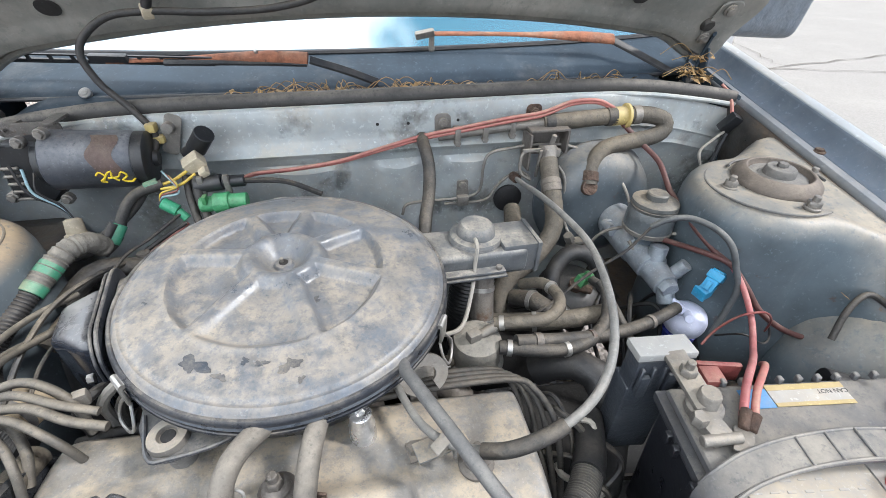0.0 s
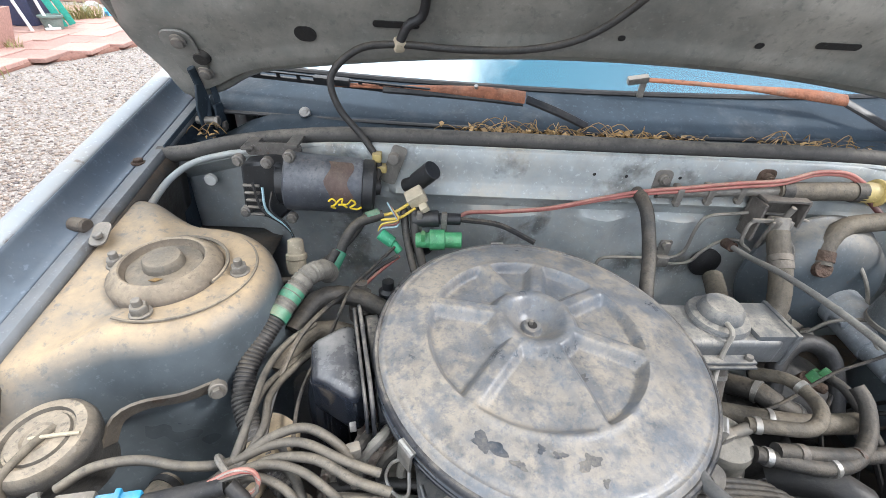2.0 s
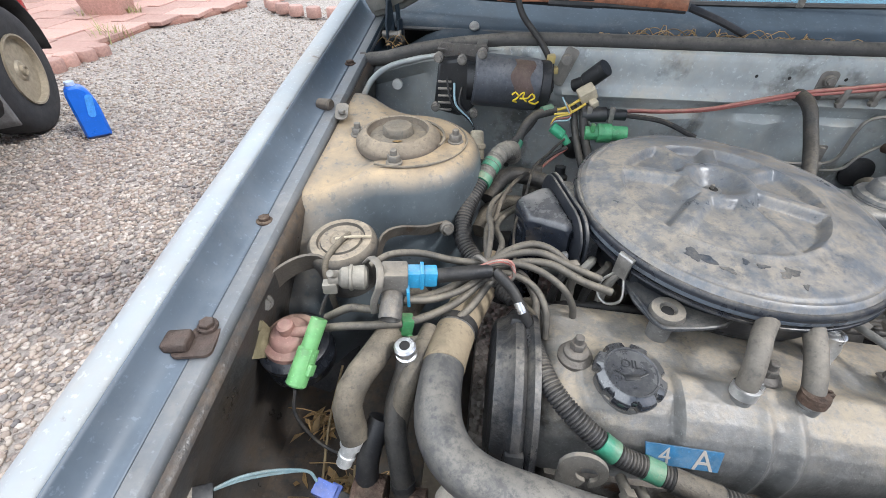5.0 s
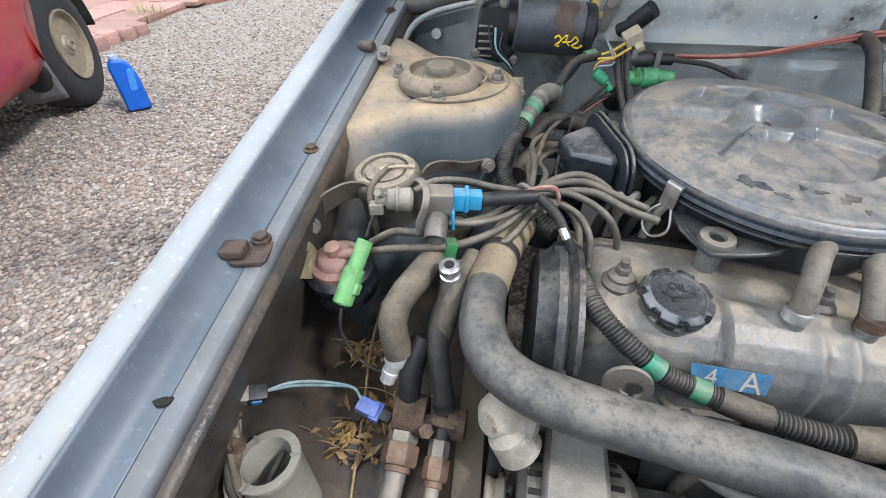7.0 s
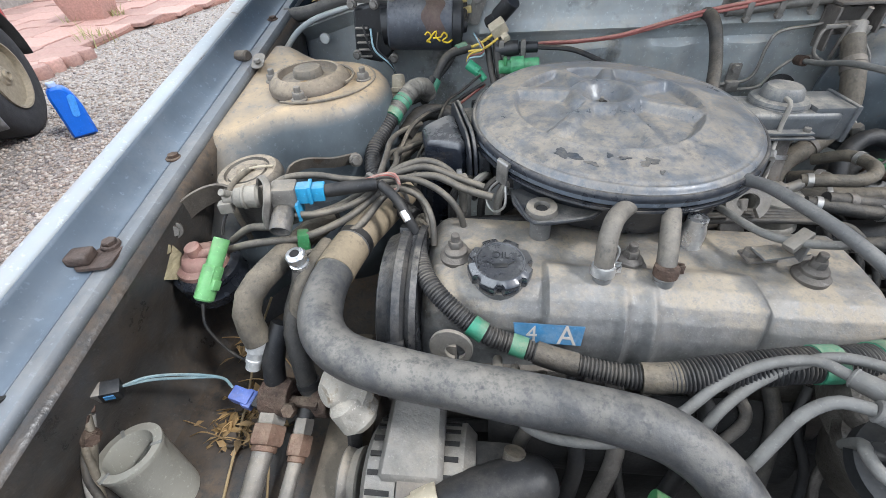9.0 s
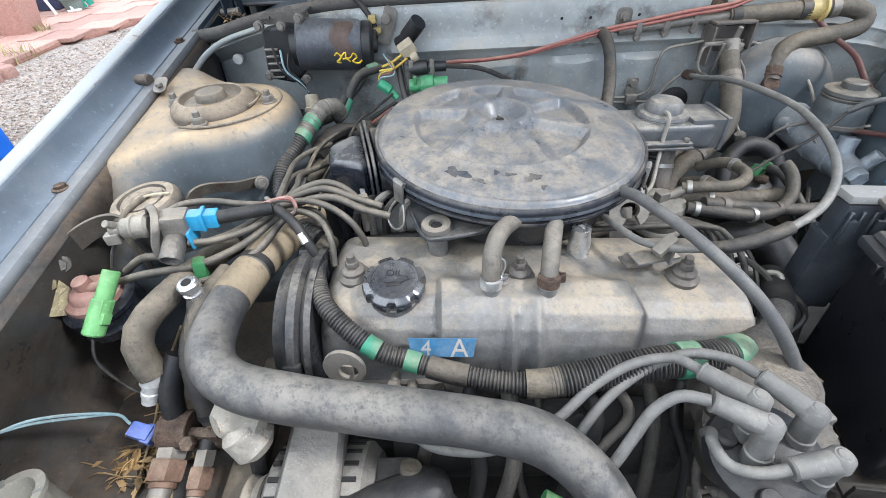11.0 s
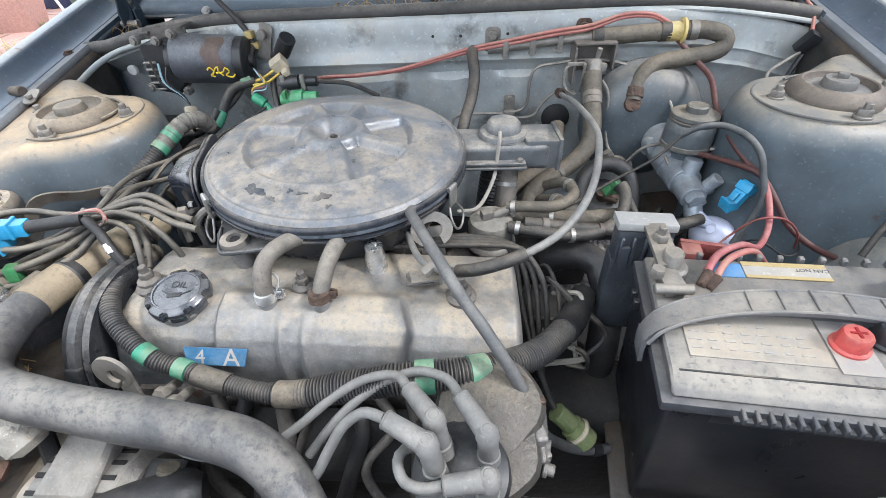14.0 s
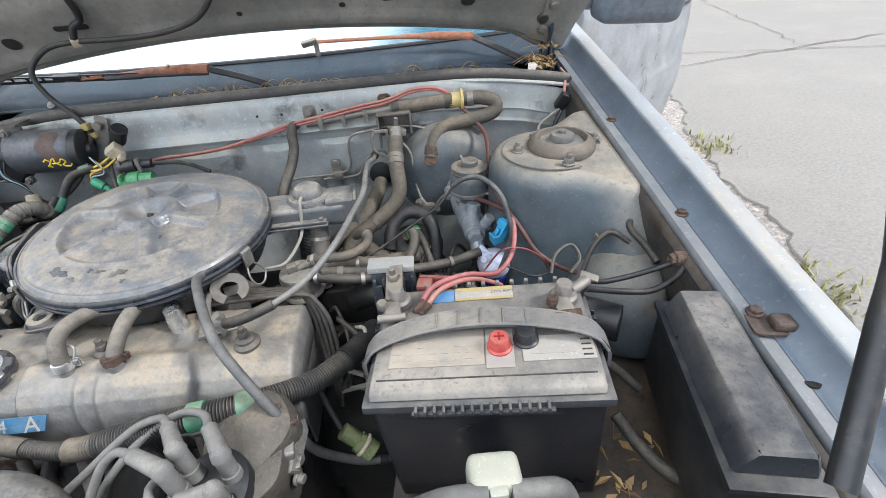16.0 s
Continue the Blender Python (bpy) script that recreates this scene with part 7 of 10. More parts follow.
hose("wiring_loom", [(-0.27, 0.178, 0.765), (-0.268, 0.155, 0.735), (-0.258, 0.135, 0.70), (-0.25, 0.12, 0.68)], 0.0065, RUBBER, "taped wiring loom dropping behind the engine", "wire loom")
hose("wiring_loom", [(-0.285, 0.178, 0.755), (-0.28, 0.155, 0.728), (-0.272, 0.135, 0.70), (-0.262, 0.115, 0.675)], 0.0055, RUBBER, "taped wiring loom dropping behind the engine", "wire loom")
hose("wiring_loom", [(-0.313, 0.165, 0.751), (-0.345, 0.150, 0.745), (-0.362, 0.135, 0.725), (-0.372, 0.115, 0.700), (-0.385, 0.095, 0.690)], 0.0072, RUBBER, "taped wiring loom by the firewall", "wire loom")
for p0, p1 in (((-0.318, 0.166, 0.752), (-0.334, 0.158, 0.749)), ((-0.366, 0.126, 0.714), (-0.376, 0.108, 0.696))):
    solo("green_tape", rod(p0, p1, 0.0085, n=14), GREEN_TAPE, "strip of green tape round the loom", "tape", "loom tapes")
wire([(-0.205, 0.166, 0.748), (-0.15, 0.165, 0.742), (-0.10, 0.15, 0.725)], 0.004, WIRE_BK, "black cable behind the air cleaner")
wire([(-0.29, 0.138, 0.702), (-0.32, 0.12, 0.690), (-0.345, 0.08, 0.685)], 0.003, WIRE_BK, "black wire behind the air cleaner")
wire([(-0.288, 0.140, 0.700), (-0.318, 0.115, 0.686), (-0.34, 0.075, 0.683)], 0.0022, RED_W, "dark red wire behind the air cleaner")

# sensors standing behind the engine
for k, (x, y, mat) in enumerate(((-0.335, 0.085, ALLOY_DK), (-0.300, 0.090, PLASTIC_BK))):
    sv = thing("vacuum_valve", (x, y, 0.62), "small grimy vacuum valve behind the air cleaner", "valve", "vacuum valves")
    part("valve_body", lathe([(0.018, 0.0), (0.018, 0.02), (0.013, 0.024), (0.013, 0.040), (0.008, 0.044), (0.008, 0.055)], toward_z((x, y, 0.635), (0.0, 0.1, 1)), 20), mat, sv)

# red washer lead along the firewall
RCF = [(-0.208, 0.168, 0.750), (-0.190, 0.190, 0.746), (-0.14, 0.200, 0.744), (-0.07, 0.208, 0.748), (0.00, 0.214, 0.762), (0.06, 0.214, 0.775), (0.12, 0.210, 0.785), (0.19, 0.206, 0.797), (0.25, 0.205, 0.805), (0.30, 0.212, 0.818), (0.345, 0.214, 0.818), (0.375, 0.212, 0.806)]
for dy, dz in ((0.0, 0.0), (-0.001, 0.0062)):
    hose("red_cable", [(x, y + dy, z + dz * (0.6 + 0.4 * math.sin(9 * x))) for x, y, z in RCF], 0.0029, PINK_W, "faded red cable running along the firewall", "cable", "firewall cables")

# ---- heater pipes ----
hp = thing("heater_pipe", (0.2, 0.22, 0.78), "dusty heater pipe clipped along the firewall", "pipe")
part("pipe", tube([(0.085, 0.220, 0.776), (0.13, 0.218, 0.780), (0.20, 0.215, 0.787), (0.262, 0.212, 0.791)], 0.0085, 12, 0.01), STEEL_DUSTY, hp, "dusty steel pipe")
HH = [(0.255, 0.212, 0.791), (0.30, 0.211, 0.792), (0.35, 0.210, 0.795), (0.397, 0.208, 0.796), (0.435, 0.204, 0.797), (0.463, 0.198, 0.788), (0.461, 0.192, 0.772), (0.435, 0.187, 0.764), (0.395, 0.184, 0.760), (0.356, 0.181, 0.752), (0.332, 0.168, 0.730), (0.324, 0.150, 0.704)]
hh = thing("heater_hose", (0.4, 0.2, 0.76), "dusty curved heater hose at the firewall", "hose")
part("hose", tube(HH, 0.0135, 14, 0.007), RUBBER_LT, hh)
for f0, f1, m_ in ((0.01, 0.05, RUBBER), (0.27, 0.31, RUBBER), (0.385, 0.41, STEEL_DUSTY), (0.955, 0.99, RUST)):
    part("clamp", band_on(HH, f0, f1, 0.0150, 18), m_, hh, "hose clamp")
solo("pipe_grommet", lathe([(0.017, -0.003), (0.020, -0.002), (0.020, 0.002), (0.017, 0.003)], toward_z((0.398, 0.208, 0.796), (1, -0.05, 0.02)), 24), YELLOW, "yellow plastic ring on the heater pipe", "ring")
solo("pipe_collar", rod((0.372, 0.2095, 0.7955), (0.396, 0.208, 0.796), 0.0150, n=20), YELLOW, "yellow plastic collar on the heater pipe", "ring")
for x in (0.115, 0.160, 0.205):
    part("pipe_clip", join(box((0.010, 0.022, 0.022), at(x, 0.217, 0.779 + (x - 0.115) * 0.09), 0.003), hexnut((x, 0.215, 0.765 + (x - 0.115) * 0.09), (0, -1, 0), 0.006, 0.008)), STEEL_DUSTY, hp, "pipe clip")
hose("breather_pipe", [(0.060, 0.226, 0.772), (0.058, 0.205, 0.774), (0.060, 0.183, 0.765), (0.062, 0.165, 0.745), (0.056, 0.130, 0.722), (0.047, 0.100, 0.705), (0.036, 0.060, 0.675), (0.02, 0.03, 0.65)], 0.0095, RUBBER, "dusty rubber pipe from the firewall to the engine")

hv = thing("heater_valve", (0.258, 0.18, 0.74), "heater valve on a grimy steel bracket at the firewall", "valve")
part("bracket", join(box((0.070, 0.004, 0.050), at(0.260, 0.214, 0.762), 0.001), box((0.004, 0.034, 0.060), at(0.228, 0.198, 0.752), 0.001), box((0.004, 0.030, 0.040), at(0.292, 0.200, 0.765), 0.001), box((0.066, 0.030, 0.004), at(0.260, 0.200, 0.786), 0.001)), ALLOY_DK, hv, "grimy folded steel bracket")
part("valve_body", join(rod((0.260, 0.185, 0.762), (0.258, 0.172, 0.735), 0.012, n=16), box((0.034, 0.022, 0.014), at(0.262, 0.186, 0.752, 0, 10, 20), 0.003), rod((0.262, 0.182, 0.76), (0.264, 0.178, 0.782), 0.004)), STEEL_DUSTY, hv, "dusty metal valve")
part("lever", join(box((0.005, 0.004, 0.05), at(0.243, 0.178, 0.735, 10, 0, 0), 0.001), box((0.03, 0.004, 0.006), at(0.230, 0.180, 0.758), 0.001), tube([(0.224, 0.182, 0.757), (0.214, 0.180, 0.750), (0.214, 0.178, 0.722), (0.232, 0.176, 0.708)], 0.0028, 7)), STEEL_DUSTY, hv, "bent control lever")
HB = [(0.258, 0.176, 0.742), (0.256, 0.155, 0.722), (0.254, 0.135, 0.705), (0.256, 0.118, 0.675), (0.252, 0.105, 0.652), (0.232, 0.090, 0.632), (0.200, 0.072, 0.616), (0.170, 0.058, 0.604), (0.150, 0.040, 0.588), (0.14, 0.01, 0.55)]
hose("heater_hose", HB, 0.0148, RUBBER_LT, "thick dusty heater hose curving down to the engine", clamps=(0.14, 0.17, 0.62), clamp_mat=ALLOY_DK, n=16)
hose("heater_hose", [(0.215, 0.20, 0.640), (0.205, 0.16, 0.632), (0.185, 0.11, 0.615), (0.150, 0.085, 0.60), (0.11, 0.06, 0.58)], 0.0150, RUBBER_LT, "thick dusty heater hose coming through the firewall", n=16)
solo("firewall_grommet", lathe([(0.022, 0.0), (0.026, 0.003), (0.026, 0.008), (0.018, 0.012)], toward_z((0.216, 0.238, 0.645), (0, -1, 0)), 24), RUBBER_BK, "black rubber grommet in the firewall", "grommet")
solo("firewall_grommet", lathe([(0.018, 0.0), (0.022, 0.003), (0.020, 0.008), (0.012, 0.014)], toward_z((-0.26, 0.236, 0.66), (0, -1, 0)), 24), RUBBER_BK, "black rubber grommet in the firewall", "grommet")

# thin steel brake and fuel lines
BL = [[(0.02, 0.205, 0.645), (0.035, 0.208, 0.664), (0.122, 0.209, 0.666), (0.155, 0.209, 0.678), (0.160, 0.209, 0.722), (0.170, 0.209, 0.745), (0.208, 0.209, 0.752), (0.245, 0.205, 0.757), (0.30, 0.205, 0.752), (0.345, 0.19, 0.738), (0.372, 0.165, 0.72), (0.388, 0.135, 0.69), (0.392, 0.11, 0.655)],
      [(0.094, 0.209, 0.657), (0.165, 0.209, 0.658), (0.185, 0.209, 0.682), (0.205, 0.208, 0.702), (0.228, 0.205, 0.708), (0.24, 0.20, 0.70)],
      [(0.272, 0.165, 0.735), (0.285, 0.160, 0.712), (0.288, 0.150, 0.66), (0.294, 0.140, 0.630), (0.305, 0.125, 0.615)],
      [(0.318, 0.105, 0.612), (0.335, 0.10, 0.640), (0.355, 0.09, 0.655), (0.385, 0.080, 0.662)],
      [(0.36, 0.06, 0.65), (0.37, 0.02, 0.625), (0.375, -0.01, 0.632)],
      [(0.405, 0.045, 0.668), (0.425, 0.03, 0.672), (0.428, 0.01, 0.655), (0.415, 0.00, 0.638), (0.405, 0.0, 0.628)]]
for pts in BL:
    hose("brake_line", pts, 0.0026, STEEL_DUSTY, "thin dusty steel brake line at the firewall", "pipe", "brake lines", 8)
lb = thing("line_bracket", (0.126, 0.215, 0.665), "small steel bracket holding two brake lines", "bracket")
part("bracket", join(plate(rounded(0.020, 0.040, 0.004), 0.002, at(0.126, 0.214, 0.678, 90, 0, 0)), box((0.020, 0.012, 0.018), at(0.126, 0.208, 0.662), 0.003)), STEEL_DUSTY, lb)
part("bolt", hexnut((0.126, 0.212, 0.690), (0, -1, 0), 0.007, 0.006), STEEL_DUSTY, lb)
un = thing("brake_union", (0.305, 0.12, 0.60), "dusty brass brake line union below the booster", "union")
part("union_body", join(box((0.03, 0.02, 0.022), at(0.308, 0.122, 0.606, 0, 15, 20), 0.004), hexnut((0.296, 0.122, 0.615), (-0.5, 0, 1), 0.009, 0.014), hexnut((0.320, 0.110, 0.606), (0.5, -0.5, 0.7), 0.008, 0.012)), STEEL_DUSTY, un)

# ---- brake booster and master cylinder ----
VAC_GY = surf("lead_sheath", (0.05, 0.055, 0.06), 0.5, 0, 0.5, dust_col=(0.24, 0.23, 0.20), grain=60, patch=14, bump=0.1)
booster = thing("brake_booster", (0.355, 0.17, 0.55), "large round grey brake booster on the firewall", "brake booster")
part("shell", lathe([(0.100, 0.0), (0.106, 0.004), (0.106, 0.010), (0.102, 0.014), (0.098, 0.030), (0.090, 0.046), (0.074, 0.058), (0.045, 0.064), (0.020, 0.066)], toward_z((0.358, 0.205, 0.652), (0.0, -1, 0.06)), 52), surf("booster_paint", (0.060, 0.076, 0.090), 0.42, 0.05, 0.75, dust_col=(0.36, 0.30, 0.22), grain=20, patch=6, bump=0.05, spots=0.15, up=0.95), booster, "dusty grey pressed shell")
part("hose_union", join(rod((0.323, 0.156, 0.697), (0.322, 0.140, 0.705), 0.013), rod((0.321, 0.15, 0.694), (0.324, 0.16, 0.69), 0.018)), RUST, booster, "rusty vacuum union")
mc = thing("master_cylinder", (0.385, 0.05, 0.62), "grey brake master cylinder with its fluid reservoir", "master cylinder")
part("cylinder", join(rod((0.380, 0.145, 0.640), (0.382, 0.060, 0.630), 0.030, 0.028, 24), rod((0.382, 0.062, 0.630), (0.383, 0.020, 0.625), 0.0255, 0.024, 24), rod((0.383, 0.022, 0.625), (0.383, -0.018, 0.620), 0.0205, 0.0185, 20), hexnut((0.383, -0.017, 0.622), (0, -1, -0.1), 0.014, 0.014), rod((0.383, 0.02, 0.63), (0.388, 0.025, 0.662), 0.013)), BRAKE_M, mc, "worn metal cylinder")
RES_AX = (0.03, 0.01, 1)
res = part("reservoir", lathe([(0.0325, 0.000), (0.0355, 0.003), (0.0360, 0.010), (0.0355, 0.024), (0.0340, 0.036), (0.0300, 0.041), (0.022, 0.043)], toward_z((0.3865, 0.064, 0.668), RES_AX), 36), surf("reservoir_plastic", (0.085, 0.10, 0.11), 0.35, 0.1, 0.6, dust_col=(0.36, 0.32, 0.26), grain=40, patch=9, up=0.8), mc, "dusty grey fluid reservoir")
part("strap", lathe([(0.0350, -0.002), (0.0368, 0.0), (0.0368, 0.005), (0.0350, 0.007)], toward_z((0.3865, 0.064, 0.668), RES_AX), 36), STEEL_DUSTY, res, "dusty steel band")
part("throat", lathe([(0.0215, -0.012), (0.0235, 0.0), (0.0235, 0.034), (0.0215, 0.040)], toward_z((0.3905, 0.060, 0.632), RES_AX), 28), surf("throat_steel", (0.12, 0.15, 0.18), 0.35, 0.4, 0.25, dust_col=(0.33, 0.30, 0.25), grain=40, patch=9), res, "blue grey steel lower bowl")
part("cap", lathe([(0.0325, 0.0), (0.0340, 0.002), (0.0340, 0.005), (0.0325, 0.006), (0.0340, 0.008), (0.0335, 0.013), (0.030, 0.015), (0.0155, 0.016), (0.0155, 0.024), (0.0135, 0.026), (0.006, 0.026)], toward_z((0.3880, 0.0645, 0.704), RES_AX), 40), surf("reservoir_cap", (0.075, 0.08, 0.08), 0.5, 0, 0.5, grain=40, patch=12), mc, "dark dusty screw cap")
part("flange", join(plate(rounded(0.085, 0.030, 0.010), 0.006, at(0.386, 0.118, 0.640, 90, 0, 0)), rod((0.352, 0.122, 0.645), (0.352, 0.100, 0.645), 0.009, n=14), hexnut((0.352, 0.102, 0.645), (0, -1, 0), 0.009, 0.010)), BRAKE_M, mc, "bolted mounting flange")
part("outlet", join(hexnut((0.400, 0.00, 0.622), (0.7, -0.2, 0.5), 0.009, 0.016), rod((0.402, -0.004, 0.63), (0.412, -0.010, 0.650), 0.010, n=14)), BRAKE_M, mc, "line outlet fitting")
part("drain", rod((0.383, -0.012, 0.622), (0.386, -0.028, 0.596), 0.012, 0.013), BRAKE_M, mc)
hose("sensor_lead", [(0.351, 0.012, 0.707), (0.369, 0.004, 0.722), (0.391, -0.008, 0.729), (0.409, -0.035, 0.727), (0.422, -0.055, 0.713), (0.430, -0.068, 0.686), (0.434, -0.080, 0.658), (0.428, -0.085, 0.633), (0.411, -0.095, 0.595)], 0.0042, VAC_GY, "dusty black lead arching past the brake reservoir", "cable")
wire([(0.353, 0.012, 0.708), (0.32, 0.008, 0.672), (0.27, 0.005, 0.64), (0.20, -0.02, 0.610), (0.16, -0.03, 0.60)], 0.0022, WIRE_BK, "thin black wire crossing the bay")

# blue plug, lilac valve
bp = thing("wire_connector", (0.423, -0.048, 0.64), "bright blue wire connector hanging by the brake cylinder", "connector")
bpm = at(0.427, -0.048, 0.648, 10, -58, 20)
part("shell", join(box((0.034, 0.017, 0.017), bpm, 0.003), box((0.012, 0.021, 0.021), bpm @ at(0.008, 0, 0), 0.002)), BLUE_PL, bp)
part("mate", join(box((0.018, 0.017, 0.015), at(0.415, -0.052, 0.633, 5, -8, 15), 0.002), box((0.004, 0.019, 0.017), at(0.407, -0.054, 0.633, 5, -8, 15), 0.001)), BLUE_PL, bp)
part("latch", box((0.012, 0.007, 0.005), bpm @ at(-0.008, 0, 0.011), 0.001), BLUE_PL, bp)
part("face", box((0.002, 0.012, 0.012), bpm @ at(-0.0175, 0, 0), 0), surf("blue_dark", (0.005, 0.06, 0.16), 0.5, 0, 0.1), bp)
hose("wiring_loom", [(0.434, -0.040, 0.655), (0.445, -0.03, 0.668), (0.442, -0.01, 0.69), (0.44, 0.03, 0.68)], 0.005, RUBBER_BK, "black loom at the blue connector", "wire loom")
lv = thing("check_valve", (0.41, -0.05, 0.56), "pale lilac plastic fuel vapour valve", "valve")
part("valve_body", lathe([(0.020, 0.0), (0.028, 0.006), (0.0295, 0.014), (0.0295, 0.020), (0.026, 0.030), (0.018, 0.036), (0.008, 0.038)], toward_z((0.412, -0.045, 0.560), (-0.1, -0.15, 1)), 30), LILAC, lv)
part("valve_base", lathe([(0.018, 0.0), (0.024, 0.004), (0.026, 0.028), (0.02, 0.03)], toward_z((0.414, -0.040, 0.530), (-0.1, -0.15, 1)), 26), surf("deep_blue_plastic", (0.02, 0.03, 0.25), 0.45, 0, 0.1), lv, "dark blue lower half")
for a in range(3):
    part("nozzle", rod((0.405, -0.050, 0.592), (0.405 + 0.030 * math.cos(2.3 + 0.9 * a), -0.050 + 0.030 * math.sin(2.3 + 0.9 * a), 0.606), 0.006, n=12), LILAC, lv)
LVH = [(0.385, -0.050, 0.606), (0.33, -0.070, 0.606), (0.26, -0.090, 0.616), (0.19, -0.100, 0.630), (0.125, -0.102, 0.640)]
hose("vapour_hose", LVH, 0.0085, RUBBER, "dusty rubber hose to the vapour valve", clamps=(0.22, 0.62, 0.9), clamp_mat=ALLOY_DK)

# red battery cables
RED_DULL = surf("grimy_red_insulation", (0.085, 0.030, 0.027), 0.55, 0.0, 0.55, dust_col=(0.18, 0.12, 0.095), grain=60, patch=18, bump=0.1)
RED_PINK = surf("sun_bleached_insulation", (0.31, 0.085, 0.085), 0.5, 0.0, 0.5, dust_col=(0.42, 0.27, 0.23), grain=60, patch=16, bump=0.06, up=0.8)
RC = [(0.275, -0.265, 0.692), (0.296, -0.240, 0.699), (0.340, -0.205, 0.683), (0.391, -0.165, 0.648), (0.423, -0.125, 0.648), (0.437, -0.085, 0.664), (0.438, -0.055, 0.678)]
hose("battery_cable", RC, 0.0037, RED_PINK, "faded red battery cable with a grimy end", "cable", "battery cables")
hose("battery_cable", [(0.438, -0.055, 0.678), (0.431, -0.030, 0.683), (0.421, 0.010, 0.699), (0.425, 0.040, 0.705), (0.429, 0.090, 0.715), (0.433, 0.140, 0.741), (0.419, 0.180, 0.759), (0.394, 0.205, 0.784)], 0.0042, RED_DULL, "grimy red cable rising to the firewall", "cable", "battery cables")
hose("battery_cable", [(0.375, 0.075, 0.655), (0.395, 0.030, 0.668), (0.421, -0.030, 0.681), (0.435, -0.055, 0.680), (0.452, -0.075, 0.657), (0.472, -0.095, 0.626), (0.507, -0.110, 0.601), (0.552, -0.120, 0.583), (0.577, -0.130, 0.577)], 0.0040, RED_DULL, "grimy red cable dropping behind the battery", "cable", "battery cables")
hose("battery_cable", [(0.282, -0.270, 0.692), (0.302, -0.247, 0.697), (0.331, -0.225, 0.690), (0.360, -0.205, 0.672), (0.395, -0.180, 0.636)], 0.0034, PINK_W, "faded red battery cable", "cable", "battery cables")
lug = thing("cable_lug", (0.275, -0.27, 0.688), "rusty crimped lug at the end of the red cables", "lug")
part("crimp", join(rod((0.281, -0.260, 0.694), (0.268, -0.275, 0.690), 0.0052, 0.0044, 14, b=0.001), rod((0.287, -0.266, 0.693), (0.274, -0.278, 0.689), 0.0048, 0.0040, 14, b=0.001)), RUST, lug)
part("tongue", box((0.016, 0.026, 0.003), at(0.262, -0.284, 0.688, 0, 0, -40), 0.001), STEEL_DUSTY, lug)
wire([(0.372, -0.120, 0.608), (0.388, -0.115, 0.625), (0.404, -0.120, 0.651), (0.421, -0.125, 0.661), (0.448, -0.120, 0.651), (0.477, -0.110, 0.623), (0.492, -0.100, 0.591)], 0.0015, RED_W, "thin red wire looped behind the battery")
wire([(0.412, -0.100, 0.597), (0.414, -0.130, 0.630), (0.455, -0.130, 0.605), (0.490, -0.110, 0.592), (0.500, -0.090, 0.603)], 0.0014, WIRE_BK, "thin black wire looped behind the battery")
hose("ground_cable", [(0.470, -0.275, 0.705), (0.490, -0.255, 0.690), (0.520, -0.240, 0.672), (0.560, -0.235, 0.672), (0.60, -0.238, 0.685), (0.622, -0.235, 0.692)], 0.0038, RUBBER_BK, "black ground cable from the battery to the fender", "cable", "ground cables")
hose("ground_cable", [(0.475, -0.280, 0.700), (0.500, -0.265, 0.682), (0.54, -0.255, 0.664), (0.58, -0.255, 0.660), (0.612, -0.25, 0.675), (0.624, -0.242, 0.688)], 0.0042, RUBBER_BK, "black ground cable from the battery to the fender", "cable", "ground cables")
solo("cable_lug", join(box((0.030, 0.012, 0.006), at(0.468, -0.278, 0.705, 0, -15, 35), 0.002), rod((0.455, -0.285, 0.704), (0.480, -0.272, 0.706), 0.007, n=12), box((0.012, 0.022, 0.003), at(0.484, -0.268, 0.708, 10, 0, 60), 0.001)), STEEL_DUSTY, "dusty cable lug at the battery post", "lug")
wire([(0.438, -0.262, 0.715), (0.448, -0.245, 0.730), (0.470, -0.235, 0.735), (0.478, -0.248, 0.722), (0.462, -0.262, 0.712)], 0.0022, RUBBER, "short dark wire looped at the battery post")
solo("ground_bolt", join(rod((0.628, -0.236, 0.692), (0.612, -0.236, 0.692), 0.010), hexnut((0.614, -0.236, 0.692), (-1, 0, 0), 0.008, 0.008)), RUST, "rusty ground bolt on the fender panel", "bolt")

# wires in the far corner
cc = thing("wire_connector", (0.607, 0.216, 0.765), "black wire connector in the cowl corner", "connector")
part("shell", box((0.022, 0.016, 0.034), at(0.607, 0.214, 0.770, 20, 25, 0), 0.003), PLASTIC_BK, cc)
for k, (pts, mat, rr) in enumerate((([(0.625, 0.268, 0.812), (0.618, 0.24, 0.80), (0.610, 0.22, 0.785)], PINK_W, 0.003), ([(0.618, 0.275, 0.82), (0.632, 0.25, 0.80), (0.622, 0.225, 0.78)], PINK_W, 0.0025), ([(0.604, 0.210, 0.752), (0.590, 0.20, 0.73), (0.572, 0.185, 0.70)], PLASTIC_BK, 0.004), ([(0.600, 0.212, 0.755), (0.575, 0.205, 0.742), (0.555, 0.20, 0.725), (0.560, 0.19, 0.70)], WIRE_GY, 0.0026))):
    wire(pts, rr, mat, "wire in the cowl corner", "corner wires")

